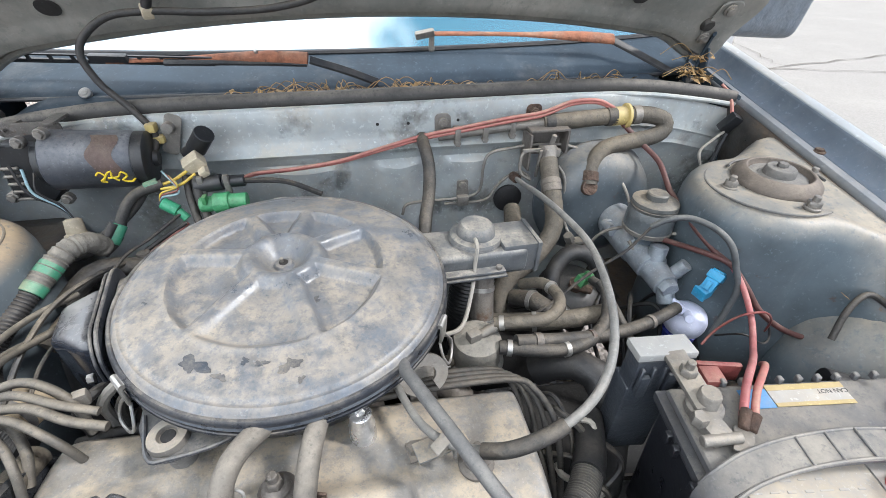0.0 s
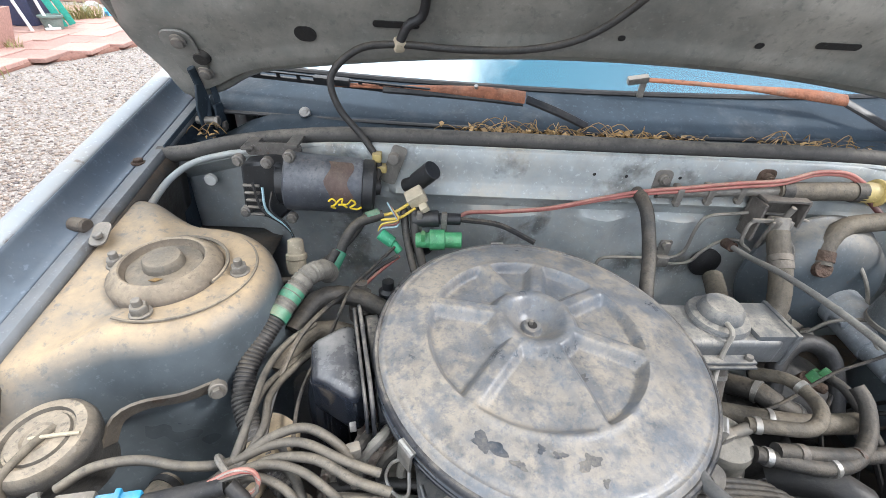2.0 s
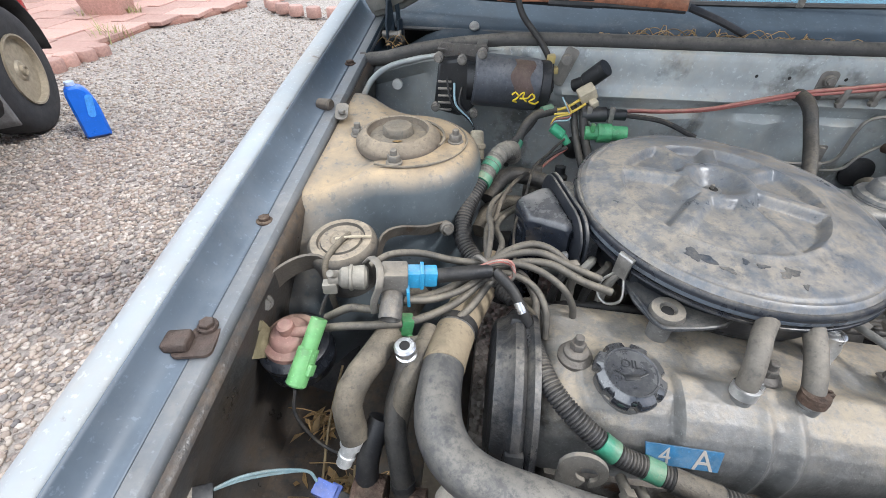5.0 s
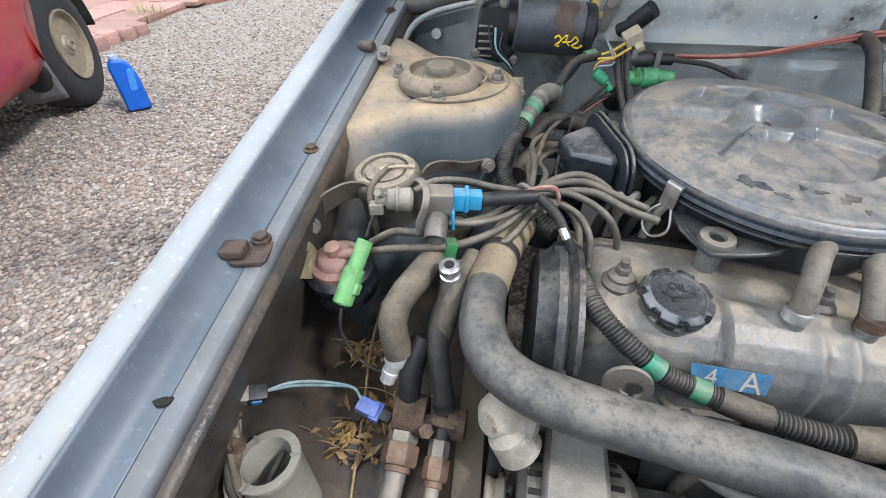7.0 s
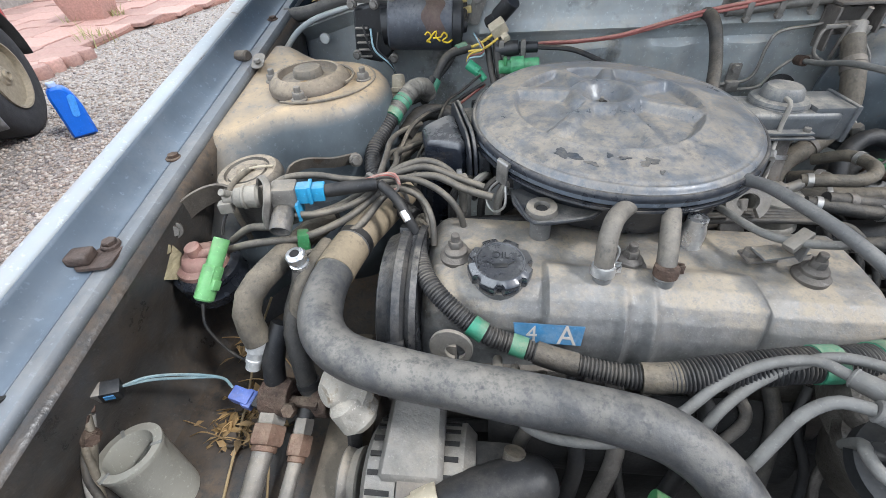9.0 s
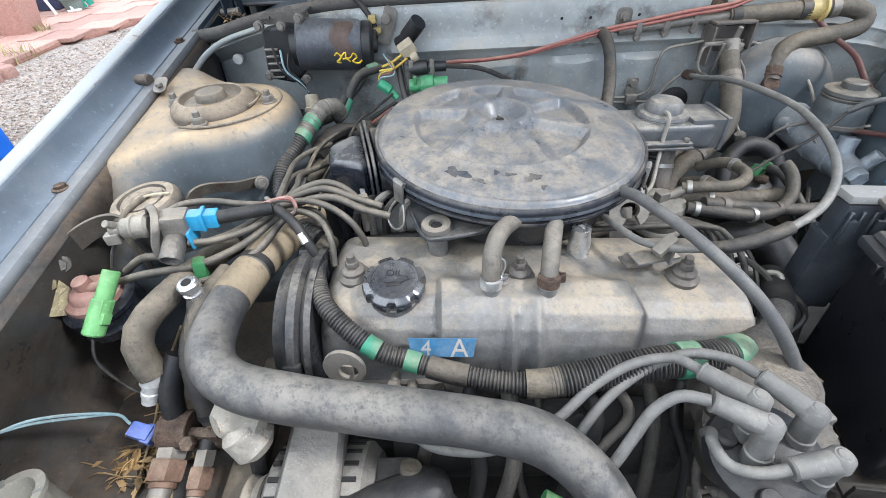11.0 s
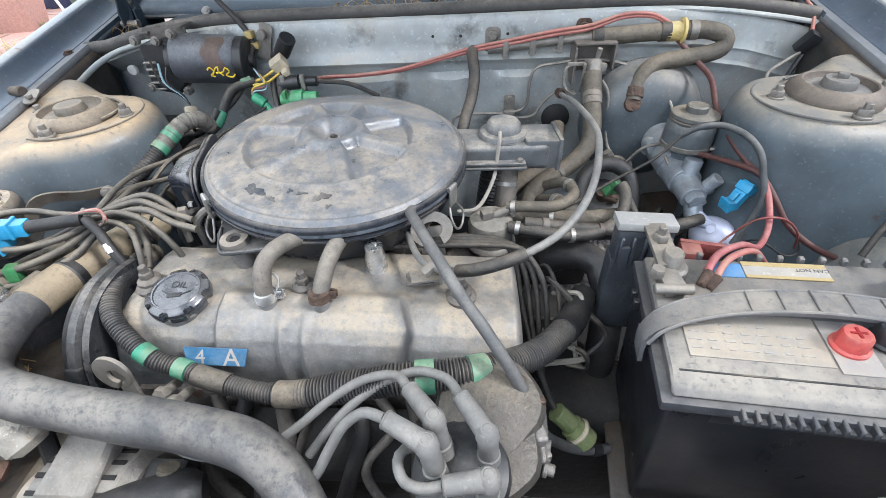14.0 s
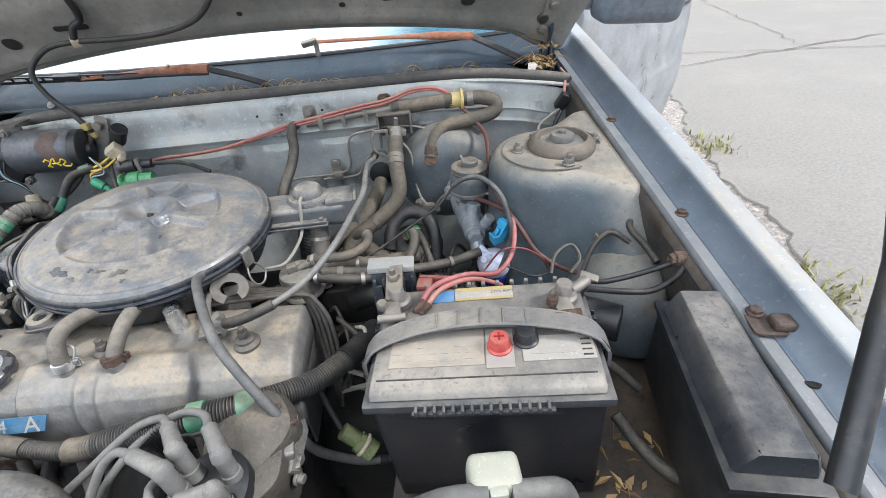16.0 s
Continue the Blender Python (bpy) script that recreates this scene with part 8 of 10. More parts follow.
# ---- fuel filter and hoses beside the air cleaner ----
ff = thing("fuel_filter", (0.082, -0.082, 0.585), "dusty grey round fuel filter beside the air cleaner", "filter")
FM = toward_z((0.082, -0.082, 0.592), (0.0, -0.05, 1))
part("filter_body", lathe([(0.026, -0.004), (0.034, 0.0), (0.036, 0.004), (0.034, 0.008), (0.0315, 0.010), (0.0310, 0.030), (0.0315, 0.036), (0.029, 0.043), (0.020, 0.047), (0.010, 0.048)], FM, 36), surf("filter_plastic", (0.15, 0.145, 0.135), 0.5, 0.2, 0.66, dust_col=(0.38, 0.34, 0.27), grain=50, patch=9, up=0.5), ff)
part("filter_top", join(box((0.016, 0.013, 0.013), FM @ at(-0.006, -0.004, 0.053, 0, 0, 20), 0.002), rod(FM @ Vector((0.0, 0.0, 0.046)), FM @ Vector((0.024, 0.004, 0.056)), 0.0065, n=12)), STEEL_DUSTY, ff, "outlet block")
hose("fuel_hose", [(0.104, -0.078, 0.650), (0.13, -0.084, 0.654), (0.165, -0.086, 0.655), (0.190, -0.070, 0.656), (0.198, -0.045, 0.655), (0.19, -0.015, 0.65), (0.17, 0.01, 0.63)], 0.0078, RUBBER_LT, "dusty fuel hose at the filter", clamps=(0.05, 0.72))
hose("fuel_hose", [(0.105, -0.102, 0.634), (0.14, -0.110, 0.632), (0.18, -0.112, 0.626), (0.225, -0.100, 0.622), (0.262, -0.07, 0.625), (0.275, -0.04, 0.640), (0.272, -0.022, 0.648)], 0.0085, RUBBER, "dusty fuel hose at the filter", clamps=(0.06, 0.38))
hose("fuel_hose", [(0.05, -0.088, 0.606), (0.02, -0.098, 0.604), (-0.02, -0.11, 0.60)], 0.0080, RUBBER_LT, "short dusty fuel hose at the filter", clamps=(0.3,))
wire([(0.046, -0.096, 0.602), (0.044, -0.106, 0.616), (0.036, -0.110, 0.618)], 0.0012, STEEL, "bent wire hose clip end")

# lifting hook and cable bracket
lh = thing("lifting_hook", (0.004, -0.155, 0.64), "dusty steel engine lifting hook", "hook")
ring_pts = [(0.026 * math.cos(a), 0.022 * math.sin(a)) for a in [radians(x) for x in range(-60, 250, 12)]]
inner_pts = [(0.013 * math.cos(a), 0.010 * math.sin(a)) for a in [radians(x) for x in range(249, -61, -12)]]
part("hook", plate(ring_pts + inner_pts, 0.005, at(0.006, -0.152, 0.668, 62, 0, 12)), STEEL_DUSTY, lh)
part("hook_foot", box((0.03, 0.005, 0.06), at(0.006, -0.146, 0.632, -20, 0, 12), 0.001), STEEL_DUSTY, lh)

VENT_M = surf("vent_hose_rubber", (0.06, 0.062, 0.066), 0.55, 0, 0.55, dust_col=(0.25, 0.235, 0.205), grain=60, patch=12, bump=0.1, up=0.7)
BH = [(0.010, -0.128, 0.668), (0.004, -0.134, 0.690), (-0.006, -0.148, 0.702), (-0.014, -0.172, 0.708), (-0.006, -0.200, 0.716), (0.020, -0.255, 0.713), (0.044, -0.297, 0.701), (0.066, -0.321, 0.681), (0.087, -0.338, 0.652), (0.107, -0.348, 0.613), (0.124, -0.347, 0.556), (0.146, -0.338, 0.514), (0.178, -0.330, 0.482), (0.215, -0.320, 0.465)]
hose("vent_hose", BH, 0.0060, VENT_M, "dusty grey rubber hose hanging across the valve cover", n=14, clamps=(0.03, 0.97), clamp_mat=RUBBER_BK)
LP = [(0.212, 0.195, 0.705), (0.211, 0.145, 0.716), (0.206, 0.085, 0.735), (0.207, 0.009, 0.748), (0.208, -0.067, 0.754), (0.196, -0.132, 0.755), (0.181, -0.182, 0.750), (0.162, -0.220, 0.742), (0.138, -0.246, 0.731), (0.110, -0.260, 0.721), (0.080, -0.266, 0.711), (0.051, -0.262, 0.699), (0.020, -0.242, 0.683), (-0.001, -0.215, 0.672), (-0.016, -0.180, 0.668), (-0.027, -0.137, 0.662)]
lp = thing("throttle_cable", (0.21, 0.14, 0.71), "grey sheathed throttle cable looping over the bay", "cable")
part("sheath", tube(LP, 0.0041, 10, 0.008), surf("cable_sheath", (0.13, 0.13, 0.125), 0.45, 0, 0.5, dust_col=(0.33, 0.30, 0.25), grain=50, patch=14, up=0.7), lp)
part("cable_boot", band_on(LP, 0.70, 0.80, 0.0066, 12), RUBBER, lp, "black rubber boot")
part("cable_end", rod((0.212, 0.205, 0.703), (0.212, 0.185, 0.707), 0.008, n=14), RUST, lp)
part("cable_clamp", box((0.026, 0.012, 0.008), at(0.014, -0.236, 0.682, 0, -25, 30), 0.002), STEEL_DUSTY, lp)
part("cable_stay", join(box((0.05, 0.020, 0.003), at(0.012, -0.226, 0.660, 0, 3, 15), 0.001), box((0.003, 0.02, 0.024), at(0.022, -0.232, 0.672), 0.001)), ALLOY, lp, "bent sheet stay")

# spark plug leads at the back of the engine
for k in range(4):
    o = 0.0085 * k
    hose("plug_lead", [(-0.10, -0.139 - 0.7 * o, 0.638), (0.0, -0.137 - 0.7 * o, 0.645), (0.078 + 0.9 * o, -0.139 - 0.7 * o, 0.644), (0.100 + 1.0 * o, -0.147 - 0.9 * o, 0.637), (0.112 + 1.2 * o, -0.163 - 1.1 * o, 0.610), (0.122 + 1.0 * o, -0.192 - 1.0 * o, 0.560), (0.142, -0.25, 0.50)], 0.0036, RUBBER, "dusty spark plug lead behind the valve cover", "lead", "rear plug leads", 10)
for k in range(7):
    r0 = random.Random(50 + k)
    x = 0.135 + 0.012 * (k % 4)
    wire([(x, -0.15 - 0.012 * k, 0.60 - 0.01 * k), (x + r0.uniform(0.0, 0.03), -0.17 - 0.012 * k, 0.62 - 0.012 * k), (x + r0.uniform(0.02, 0.05), -0.20 - 0.008 * k, 0.585 - 0.01 * k), (x + r0.uniform(-0.01, 0.04), -0.24, 0.52)], r0.uniform(0.002, 0.0045), (WIRE_BK, RUBBER, WIRE_GY)[k % 3], "tangled wire between engine and battery", "tangled wires")
hose("coolant_hose", [(0.165, -0.085, 0.56), (0.200, -0.100, 0.585), (0.228, -0.125, 0.585), (0.236, -0.160, 0.56), (0.232, -0.19, 0.51), (0.225, -0.21, 0.45)], 0.021, RUBBER_BK, "thick black coolant hose beside the gearbox", n=18)
hose("coolant_hose", [(0.17, 0.03, 0.585), (0.19, 0.005, 0.60), (0.205, -0.015, 0.598), (0.225, -0.02, 0.59), (0.25, -0.03, 0.57)], 0.014, RUBBER, "dusty coolant hose below the snorkel", n=14, clamps=(0.3, 0.7))
hose("coolant_pipe", [(0.08, 0.0, 0.58), (0.15, -0.03, 0.598), (0.21, -0.045, 0.605), (0.28, -0.045, 0.61)], 0.0125, RUBBER_LT, "dusty coolant pipe below the snorkel", n=14, clamps=(0.5,))
hose("coolant_pipe", [(0.100, -0.035, 0.56), (0.105, -0.02, 0.60), (0.108, 0.0, 0.64), (0.11, 0.01, 0.67)], 0.017, ALLOY_DK, "grimy upright pipe under the snorkel", n=16, clamps=(0.35, 0.75))
hose("servo_hose", [(0.225, 0.02, 0.585), (0.235, 0.045, 0.618), (0.265, 0.06, 0.638), (0.300, 0.052, 0.630), (0.312, 0.03, 0.60), (0.31, 0.0, 0.56)], 0.0125, RUBBER_BK, "black hose curving over the vacuum pump", n=14)
vp = thing("vacuum_pump", (0.27, 0.035, 0.56), "round dark vacuum actuator beside the gearbox", "actuator")
part("actuator_can", lathe([(0.050, 0.0), (0.056, 0.004), (0.056, 0.010), (0.050, 0.016), (0.036, 0.030), (0.018, 0.034)], toward_z((0.272, 0.045, 0.565), (0.0, -0.25, 1)), 36), PLASTIC_BK, vp)
part("stem", join(rod((0.268, 0.03, 0.59), (0.262, 0.02, 0.612), 0.010), rod((0.262, 0.02, 0.605), (0.285, 0.012, 0.600), 0.007)), RUST, vp)
gsw = thing("wire_connector", (0.274, 0.027, 0.60), "green plug on the vacuum actuator", "connector")
part("shell", join(box((0.020, 0.016, 0.018), at(0.272, 0.022, 0.612, 10, 20, 30), 0.003), box((0.012, 0.012, 0.012), at(0.278, 0.018, 0.624, 10, 20, 30), 0.002)), GREEN_DK, gsw)
hose("plug_cable", [(0.279, 0.016, 0.622), (0.287, -0.01, 0.622), (0.298, -0.05, 0.600), (0.306, -0.09, 0.57), (0.312, -0.12, 0.50)], 0.0062, RUBBER, "black cable dropping from the green plug", "cable")
for k in range(6):
    r0 = random.Random(80 + k)
    p = Vector((0.29 + 0.03 * k, -0.06 - 0.012 * (k % 3), 0.50))
    wire([p, p + Vector((r0.uniform(-0.03, 0.03), 0.04, r0.uniform(0.03, 0.09))), p + Vector((r0.uniform(-0.05, 0.05), 0.09, r0.uniform(0.0, 0.09))), p + Vector((r0.uniform(-0.06, 0.06), 0.13, 0.02))], r0.uniform(0.002, 0.004), (WIRE_BK, RUBBER_BK)[k % 2], "dark wire low in the bay", "low wires")

# ---- distributor and its leads ----
dist = thing("distributor", (0.06, -0.39, 0.53), "dusty distributor with four grey plug boots", "distributor")
IIA = surf("distributor_housing", (0.085, 0.078, 0.068), 0.5, 0.3, 0.46, dust_col=(0.29, 0.235, 0.165), grain=60, patch=12, bump=0.35, spots=0.42, spot_col=(0.035, 0.03, 0.026), spot_scale=22, up=0.9, scuff=0.8)
DX = toward_z((0.062, -0.385, 0.598), (-0.15, -0.2, 1))
part("housing", join(lathe([(0.030, -0.09), (0.040, -0.07), (0.048, -0.02), (0.052, -0.006), (0.049, 0.006), (0.036, 0.012)], DX, 40, lambda a, z: 1 + 0.05 * math.sin(3 * a + 1) + 0.015 * math.sin(9 * a)), lathe([(0.046, -0.020), (0.050, -0.016), (0.051, 0.016), (0.046, 0.026), (0.030, 0.032), (0.010, 0.034)], toward_z((0.070, -0.352, 0.596), (-0.05, -0.25, 1)), 36, lambda a, z: 1 + 0.05 * math.sin(2 * a) + 0.03 * math.sin(5 * a + 1))), IIA, dist, "dusty cast housing")
part("vacuum_bracket", join(plate([(-0.006, -0.034), (0.010, -0.030), (0.014, 0.022), (0.004, 0.034), (-0.006, 0.026)], 0.010, at(0.112, -0.365, 0.592, 12, 62, 10), 0.002), box((0.012, 0.05, 0.020), at(0.110, -0.362, 0.600, 0, 12, 12), 0.004, 3), box((0.016, 0.014, 0.012), at(0.116, -0.388, 0.588, 0, 10, 20), 0.003), box((0.014, 0.012, 0.010), at(0.114, -0.345, 0.612, 0, 10, 20), 0.003)), surf("corroded_zinc", (0.15, 0.15, 0.15), 0.4, 0.4, 0.5, dust_col=(0.36, 0.31, 0.24), grain=60, patch=20, bump=0.4, spots=0.4, spot_col=(0.05, 0.04, 0.032), spot_scale=40), dist, "corroded edge with its fixings")
part("cap", lathe([(0.040, -0.004), (0.0425, 0.0), (0.041, 0.012), (0.030, 0.018), (0.010, 0.020)], toward_z((0.045, -0.412, 0.600), (-0.15, -0.25, 1)), 40), PLASTIC_BK, dist, "black distributor cap")
for k, (dx_, dy_) in enumerate(((-0.030, -0.004), (0.004, -0.034), (0.030, 0.0))):
    part("tower", rod(toward_z((0.045, -0.412, 0.600), (-0.15, -0.25, 1)) @ Vector((dx_, dy_, 0.004)), toward_z((0.045, -0.412, 0.600), (-0.15, -0.25, 1)) @ Vector((dx_, dy_, 0.026)), 0.0085, 0.0075, 16), PLASTIC_BK, dist)
for p, q, mat in (((0.112, -0.356, 0.612), (0.118, -0.352, 0.622), RUST), ((0.114, -0.378, 0.588), (0.126, -0.381, 0.589), STEEL_DUSTY), ((0.098, -0.340, 0.620), (0.100, -0.337, 0.632), RUST), ((0.118, -0.395, 0.578), (0.128, -0.398, 0.578), STEEL_DUSTY)):
    part("screw", join(rod(p, q, 0.0055, n=14), rod(p, Vector(p).lerp(Vector(q), 0.4), 0.008, n=16)), mat, dist)
BOOTS = [((0.024, -0.399, 0.664), (0.000, -0.366, 0.656), (0.030, -0.404, 0.622)), ((0.020, -0.420, 0.666), (-0.014, -0.403, 0.672), (0.026, -0.424, 0.620)), ((0.066, -0.405, 0.655), (0.044, -0.372, 0.656), (0.068, -0.408, 0.615)), ((0.066, -0.436, 0.648), (0.032, -0.440, 0.644), (0.066, -0.434, 0.612))]
for top_, out_, low_ in BOOTS:
    b = part("plug_boot", join(tube([low_, Vector(low_).lerp(Vector(top_), 0.8), top_], 0.0086, 18, 0.004), rod(Vector(top_) + Vector((0, 0, -0.006)), Vector(top_) + Vector((0, 0, 0.0085)), 0.0098, 0.0086, 22, 0.003), rod(Vector(top_) + Vector((0, 0, 0.0075)), Vector(top_) + Vector((0, 0, 0.0095)), 0.0050, 0.0045, 14), rod(top_, out_, 0.0088, 0.0076, 20, 0.002), rod(Vector(top_).lerp(Vector(out_), 0.93), out_, 0.0084, 0.0080, 18, 0.001)), PLUG_GY, dist, "grey right angled rubber boot")
    part("boot_collar", rod(Vector(low_), Vector(low_).lerp(Vector(top_), 0.35), 0.0104, 0.0098, 20, 0.001), PLUG_GY, b)
LEADS = [[(0.000, -0.366, 0.656), (-0.015, -0.350, 0.652), (-0.046, -0.347, 0.640), (-0.078, -0.356, 0.622), (-0.105, -0.372, 0.606), (-0.13, -0.385, 0.592)],
         [(-0.014, -0.403, 0.672), (-0.032, -0.396, 0.668), (-0.050, -0.400, 0.655), (-0.064, -0.410, 0.634), (-0.078, -0.420, 0.610), (-0.10, -0.43, 0.585)],
         [(0.044, -0.372, 0.656), (0.030, -0.352, 0.652), (0.000, -0.342, 0.646), (-0.040, -0.350, 0.628), (-0.072, -0.366, 0.606), (-0.10, -0.39, 0.580)],
         [(0.032, -0.440, 0.644), (0.016, -0.440, 0.638), (0.000, -0.432, 0.632), (-0.006, -0.416, 0.634), (0.002, -0.402, 0.625), (0.02, -0.38, 0.58)]]
for pts in LEADS:
    hose("ignition_lead", pts, 0.0046, PLUG_GY, "pale grey ignition lead at the distributor", "lead", "ignition leads", 10)
hose("ignition_lead", [(-0.268, -0.345, 0.575), (-0.249, -0.368, 0.577), (-0.224, -0.390, 0.584), (-0.188, -0.400, 0.594), (-0.162, -0.405, 0.612), (-0.13, -0.390, 0.605)], 0.0046, PLUG_GY, "pale grey ignition lead under the radiator hose", "lead", "ignition leads", 10)
gf = thing("wire_connector", (-0.10, -0.43, 0.52), "dark green wire connector below the radiator hose", "connector")
part("shell", join(rod((-0.125, -0.415, 0.528), (-0.095, -0.428, 0.520), 0.011, n=16), rod((-0.095, -0.428, 0.520), (-0.065, -0.44, 0.512), 0.0095, n=16), box((0.02, 0.02, 0.026), at(-0.098, -0.427, 0.522, 0, 12, -20), 0.003)), GREEN_DK, gf)
gp_ = thing("wire_connector", (0.172, -0.312, 0.49), "olive green wire connector beside the battery", "connector")
part("shell", join(rod((0.150, -0.305, 0.520), (0.172, -0.313, 0.500), 0.0115, n=16), rod((0.168, -0.312, 0.503), (0.188, -0.322, 0.486), 0.0145, n=18)), surf("olive_connector", (0.16, 0.20, 0.08), 0.5, 0, 0.4), gp_)
part("latch", torus_bm(0.014, 0.003, toward_z((0.176, -0.316, 0.497), (0.6, -0.25, -0.5)), 20, 8), BEIGE, gp_)
hose("wiring_loom", [(0.148, -0.302, 0.522), (0.135, -0.285, 0.55), (0.125, -0.27, 0.585)], 0.004, RUBBER, "wires running up to the conduit", "wire loom")

# ---- washer filler in front of the battery ----
BOTTLE_M = surf("bottle_plastic", (0.33, 0.345, 0.29), 0.45, 0, 0.4, grain=40, patch=10, bump=0.03, var=0.08)
wf = thing("washer_bottle", (0.33, -0.46, 0.46), "white washer bottle neck before the battery", "bottle")
part("neck", join(lathe([(0.030, 0.0), (0.030, 0.05), (0.026, 0.062), (0.024, 0.105)], at(0.325, -0.472, 0.555), 26), box((0.07, 0.05, 0.10), at(0.325, -0.475, 0.50), 0.015, 3)), BOTTLE_M, wf)
part("cap", join(box((0.046, 0.036, 0.032), at(0.325, -0.471, 0.668, 0, 5, 0), 0.010, 4), box((0.016, 0.010, 0.030), at(0.326, -0.489, 0.668), 0.003, 2)), BOTTLE_M, wf, "rounded pale plastic cap")
TUBE_GY = surf("washer_tube_rubber", (0.09, 0.09, 0.088), 0.6, 0, 0.5, dust_col=(0.27, 0.25, 0.21), grain=60, patch=14, bump=0.1)
hose("washer_tube", [(0.316, -0.487, 0.674), (0.296, -0.487, 0.676), (0.274, -0.485, 0.670), (0.248, -0.484, 0.652), (0.224, -0.484, 0.620), (0.215, -0.49, 0.57)], 0.0100, TUBE_GY, "grey hose at the washer bottle")
hose("washer_tube", [(0.336, -0.487, 0.672), (0.362, -0.486, 0.668), (0.380, -0.484, 0.660), (0.390, -0.484, 0.638), (0.395, -0.486, 0.590)], 0.0100, TUBE_GY, "grey hose at the washer bottle")

# ---- right inner fender details ----
for k, (pts, rr) in enumerate((([(0.60, -0.145, 0.66), (0.575, -0.13, 0.672), (0.55, -0.135, 0.655), (0.53, -0.15, 0.62)], 0.004), ([(0.615, -0.11, 0.685), (0.60, -0.14, 0.682), (0.61, -0.17, 0.67), (0.615, -0.20, 0.66)], 0.005), ([(0.61, -0.12, 0.675), (0.595, -0.115, 0.684), (0.585, -0.10, 0.68)], 0.006), ([(0.50, -0.36, 0.56), (0.515, -0.39, 0.545), (0.53, -0.42, 0.54), (0.555, -0.44, 0.53)], 0.008), ([(0.49, -0.30, 0.60), (0.52, -0.31, 0.58), (0.545, -0.33, 0.56)], 0.006))):
    hose("wiring_loom", pts, rr, RUBBER, "grimy wiring loom on the inner fender", "wire loom", "fender looms")
solo("vent_pipe", rod((0.47, -0.205, 0.60), (0.545, -0.255, 0.605), 0.030, 0.026, 22), PLASTIC_BK, "short dark duct beside the battery", "duct")
solo("bulge_leaf", plate([(-0.007, 0), (0, -0.003), (0.008, 0), (0, 0.003)], 0.0006, at(0.560, -0.118, 0.661, 30, 0, 80)), LEAF, "single dry leaf stuck on the inner fender", "leaf")


STOP_M = surf("stop_grime", (0.070, 0.048, 0.038), 0.75, 0.0, 0.35, dust_col=(0.17, 0.14, 0.12), grain=70, patch=18, bump=0.35, var=0.4, spots=0.3)


def rail_block(s, y, rot):
    z = 0.757 + SLOPE * y
    t = thing("bonnet_stop", (s * 0.655, y, z), "rusty bonnet stop bolted to the fender rail", "bonnet stop", "bonnet stops")
    part("plate", plate(rounded(0.034, 0.042, 0.006), 0.003, at(s * 0.648, y, z + 0.001, 0, 0, rot)), STOP_M, t)
    part("block", join(box((0.022, 0.020, 0.011), at(s * 0.659, y - 0.010, z + 0.009, 0, 0, rot), 0.004, 3)), STOP_M, t, "rusty rubber faced block")
    part("bolt", join(rod((s * 0.645, y + 0.012, z + 0.003), (s * 0.645, y + 0.012, z + 0.008), 0.009, n=16), hexnut((s * 0.645, y + 0.012, z + 0.007), (0, 0, 1), 0.007, 0.005)), STOP_M, t)


rail_block(-1, -0.298, 12)
rail_block(1, -0.355, -12)
for s, y in ((-1, -0.152), (1, -0.176), (1, 0.074), (-1, 0.20)):
    z = 0.757 + SLOPE * y
    solo("fender_bolt", join(rod((s * 0.648, y, z - 0.001), (s * 0.648, y, z + 0.002), 0.0095, n=18), hexnut((s * 0.648, y, z + 0.0015), (0, 0, 1), 0.0065, 0.004)), RUST, "rusty fender bolt on the rail", "bolt", "fender bolts")
for s, y in ((-1, -0.435), (1, -0.425)):
    z = 0.757 + SLOPE * y
    solo("rail_hole", lathe([(0.0075, -0.001), (0.0075, 0.002), (0.006, 0.002)], at(s * 0.652, y, z - 0.0005, -11, 0, 0), 20), VOID_SHADE, "dark round hole in the fender rail", "hole", "rail holes")
cl = thing("hose_grommet", (-0.645, 0.07, 0.765), "brown perished rubber stop on the fender rail", "grommet")
part("stop", join(rod((-0.660, 0.074, 0.775), (-0.638, 0.068, 0.777), 0.0085, n=20, b=0.002), rod((-0.648, 0.071, 0.762), (-0.648, 0.071, 0.774), 0.007)), surf("stop_rubber", (0.07, 0.058, 0.05), 0.7, 0, 0.5), cl)
part("tab", join(plate(rounded(0.018, 0.034, 0.008), 0.002, at(-0.622, 0.062, 0.770, 20, 0, 10)), rod((-0.62, 0.055, 0.771), (-0.62, 0.055, 0.776), 0.005)), STEEL_DUSTY, cl, "bright steel tab")
TAPE_M = surf("old_tape", (0.30, 0.33, 0.345), 0.4, 0, 0.3, grain=60, patch=12, bump=0.03, var=0.08)
TAPE_ROWS = [(z, x) for x, z in HOLLOW]
solo("tape_strip", sheet(lambda u, v: (-lerp_rows(TAPE_ROWS, 0.7625 + 0.0095 * v)[0] + 0.0010, -0.035 + 0.066 * u + 0.004 * v, 0.7625 + 0.0095 * v + SLOPE * (-0.035 + 0.066 * u + 0.004 * v)), 6, 8), TAPE_M, "strip of old clear tape on the fender", "tape", thick=0.0004)

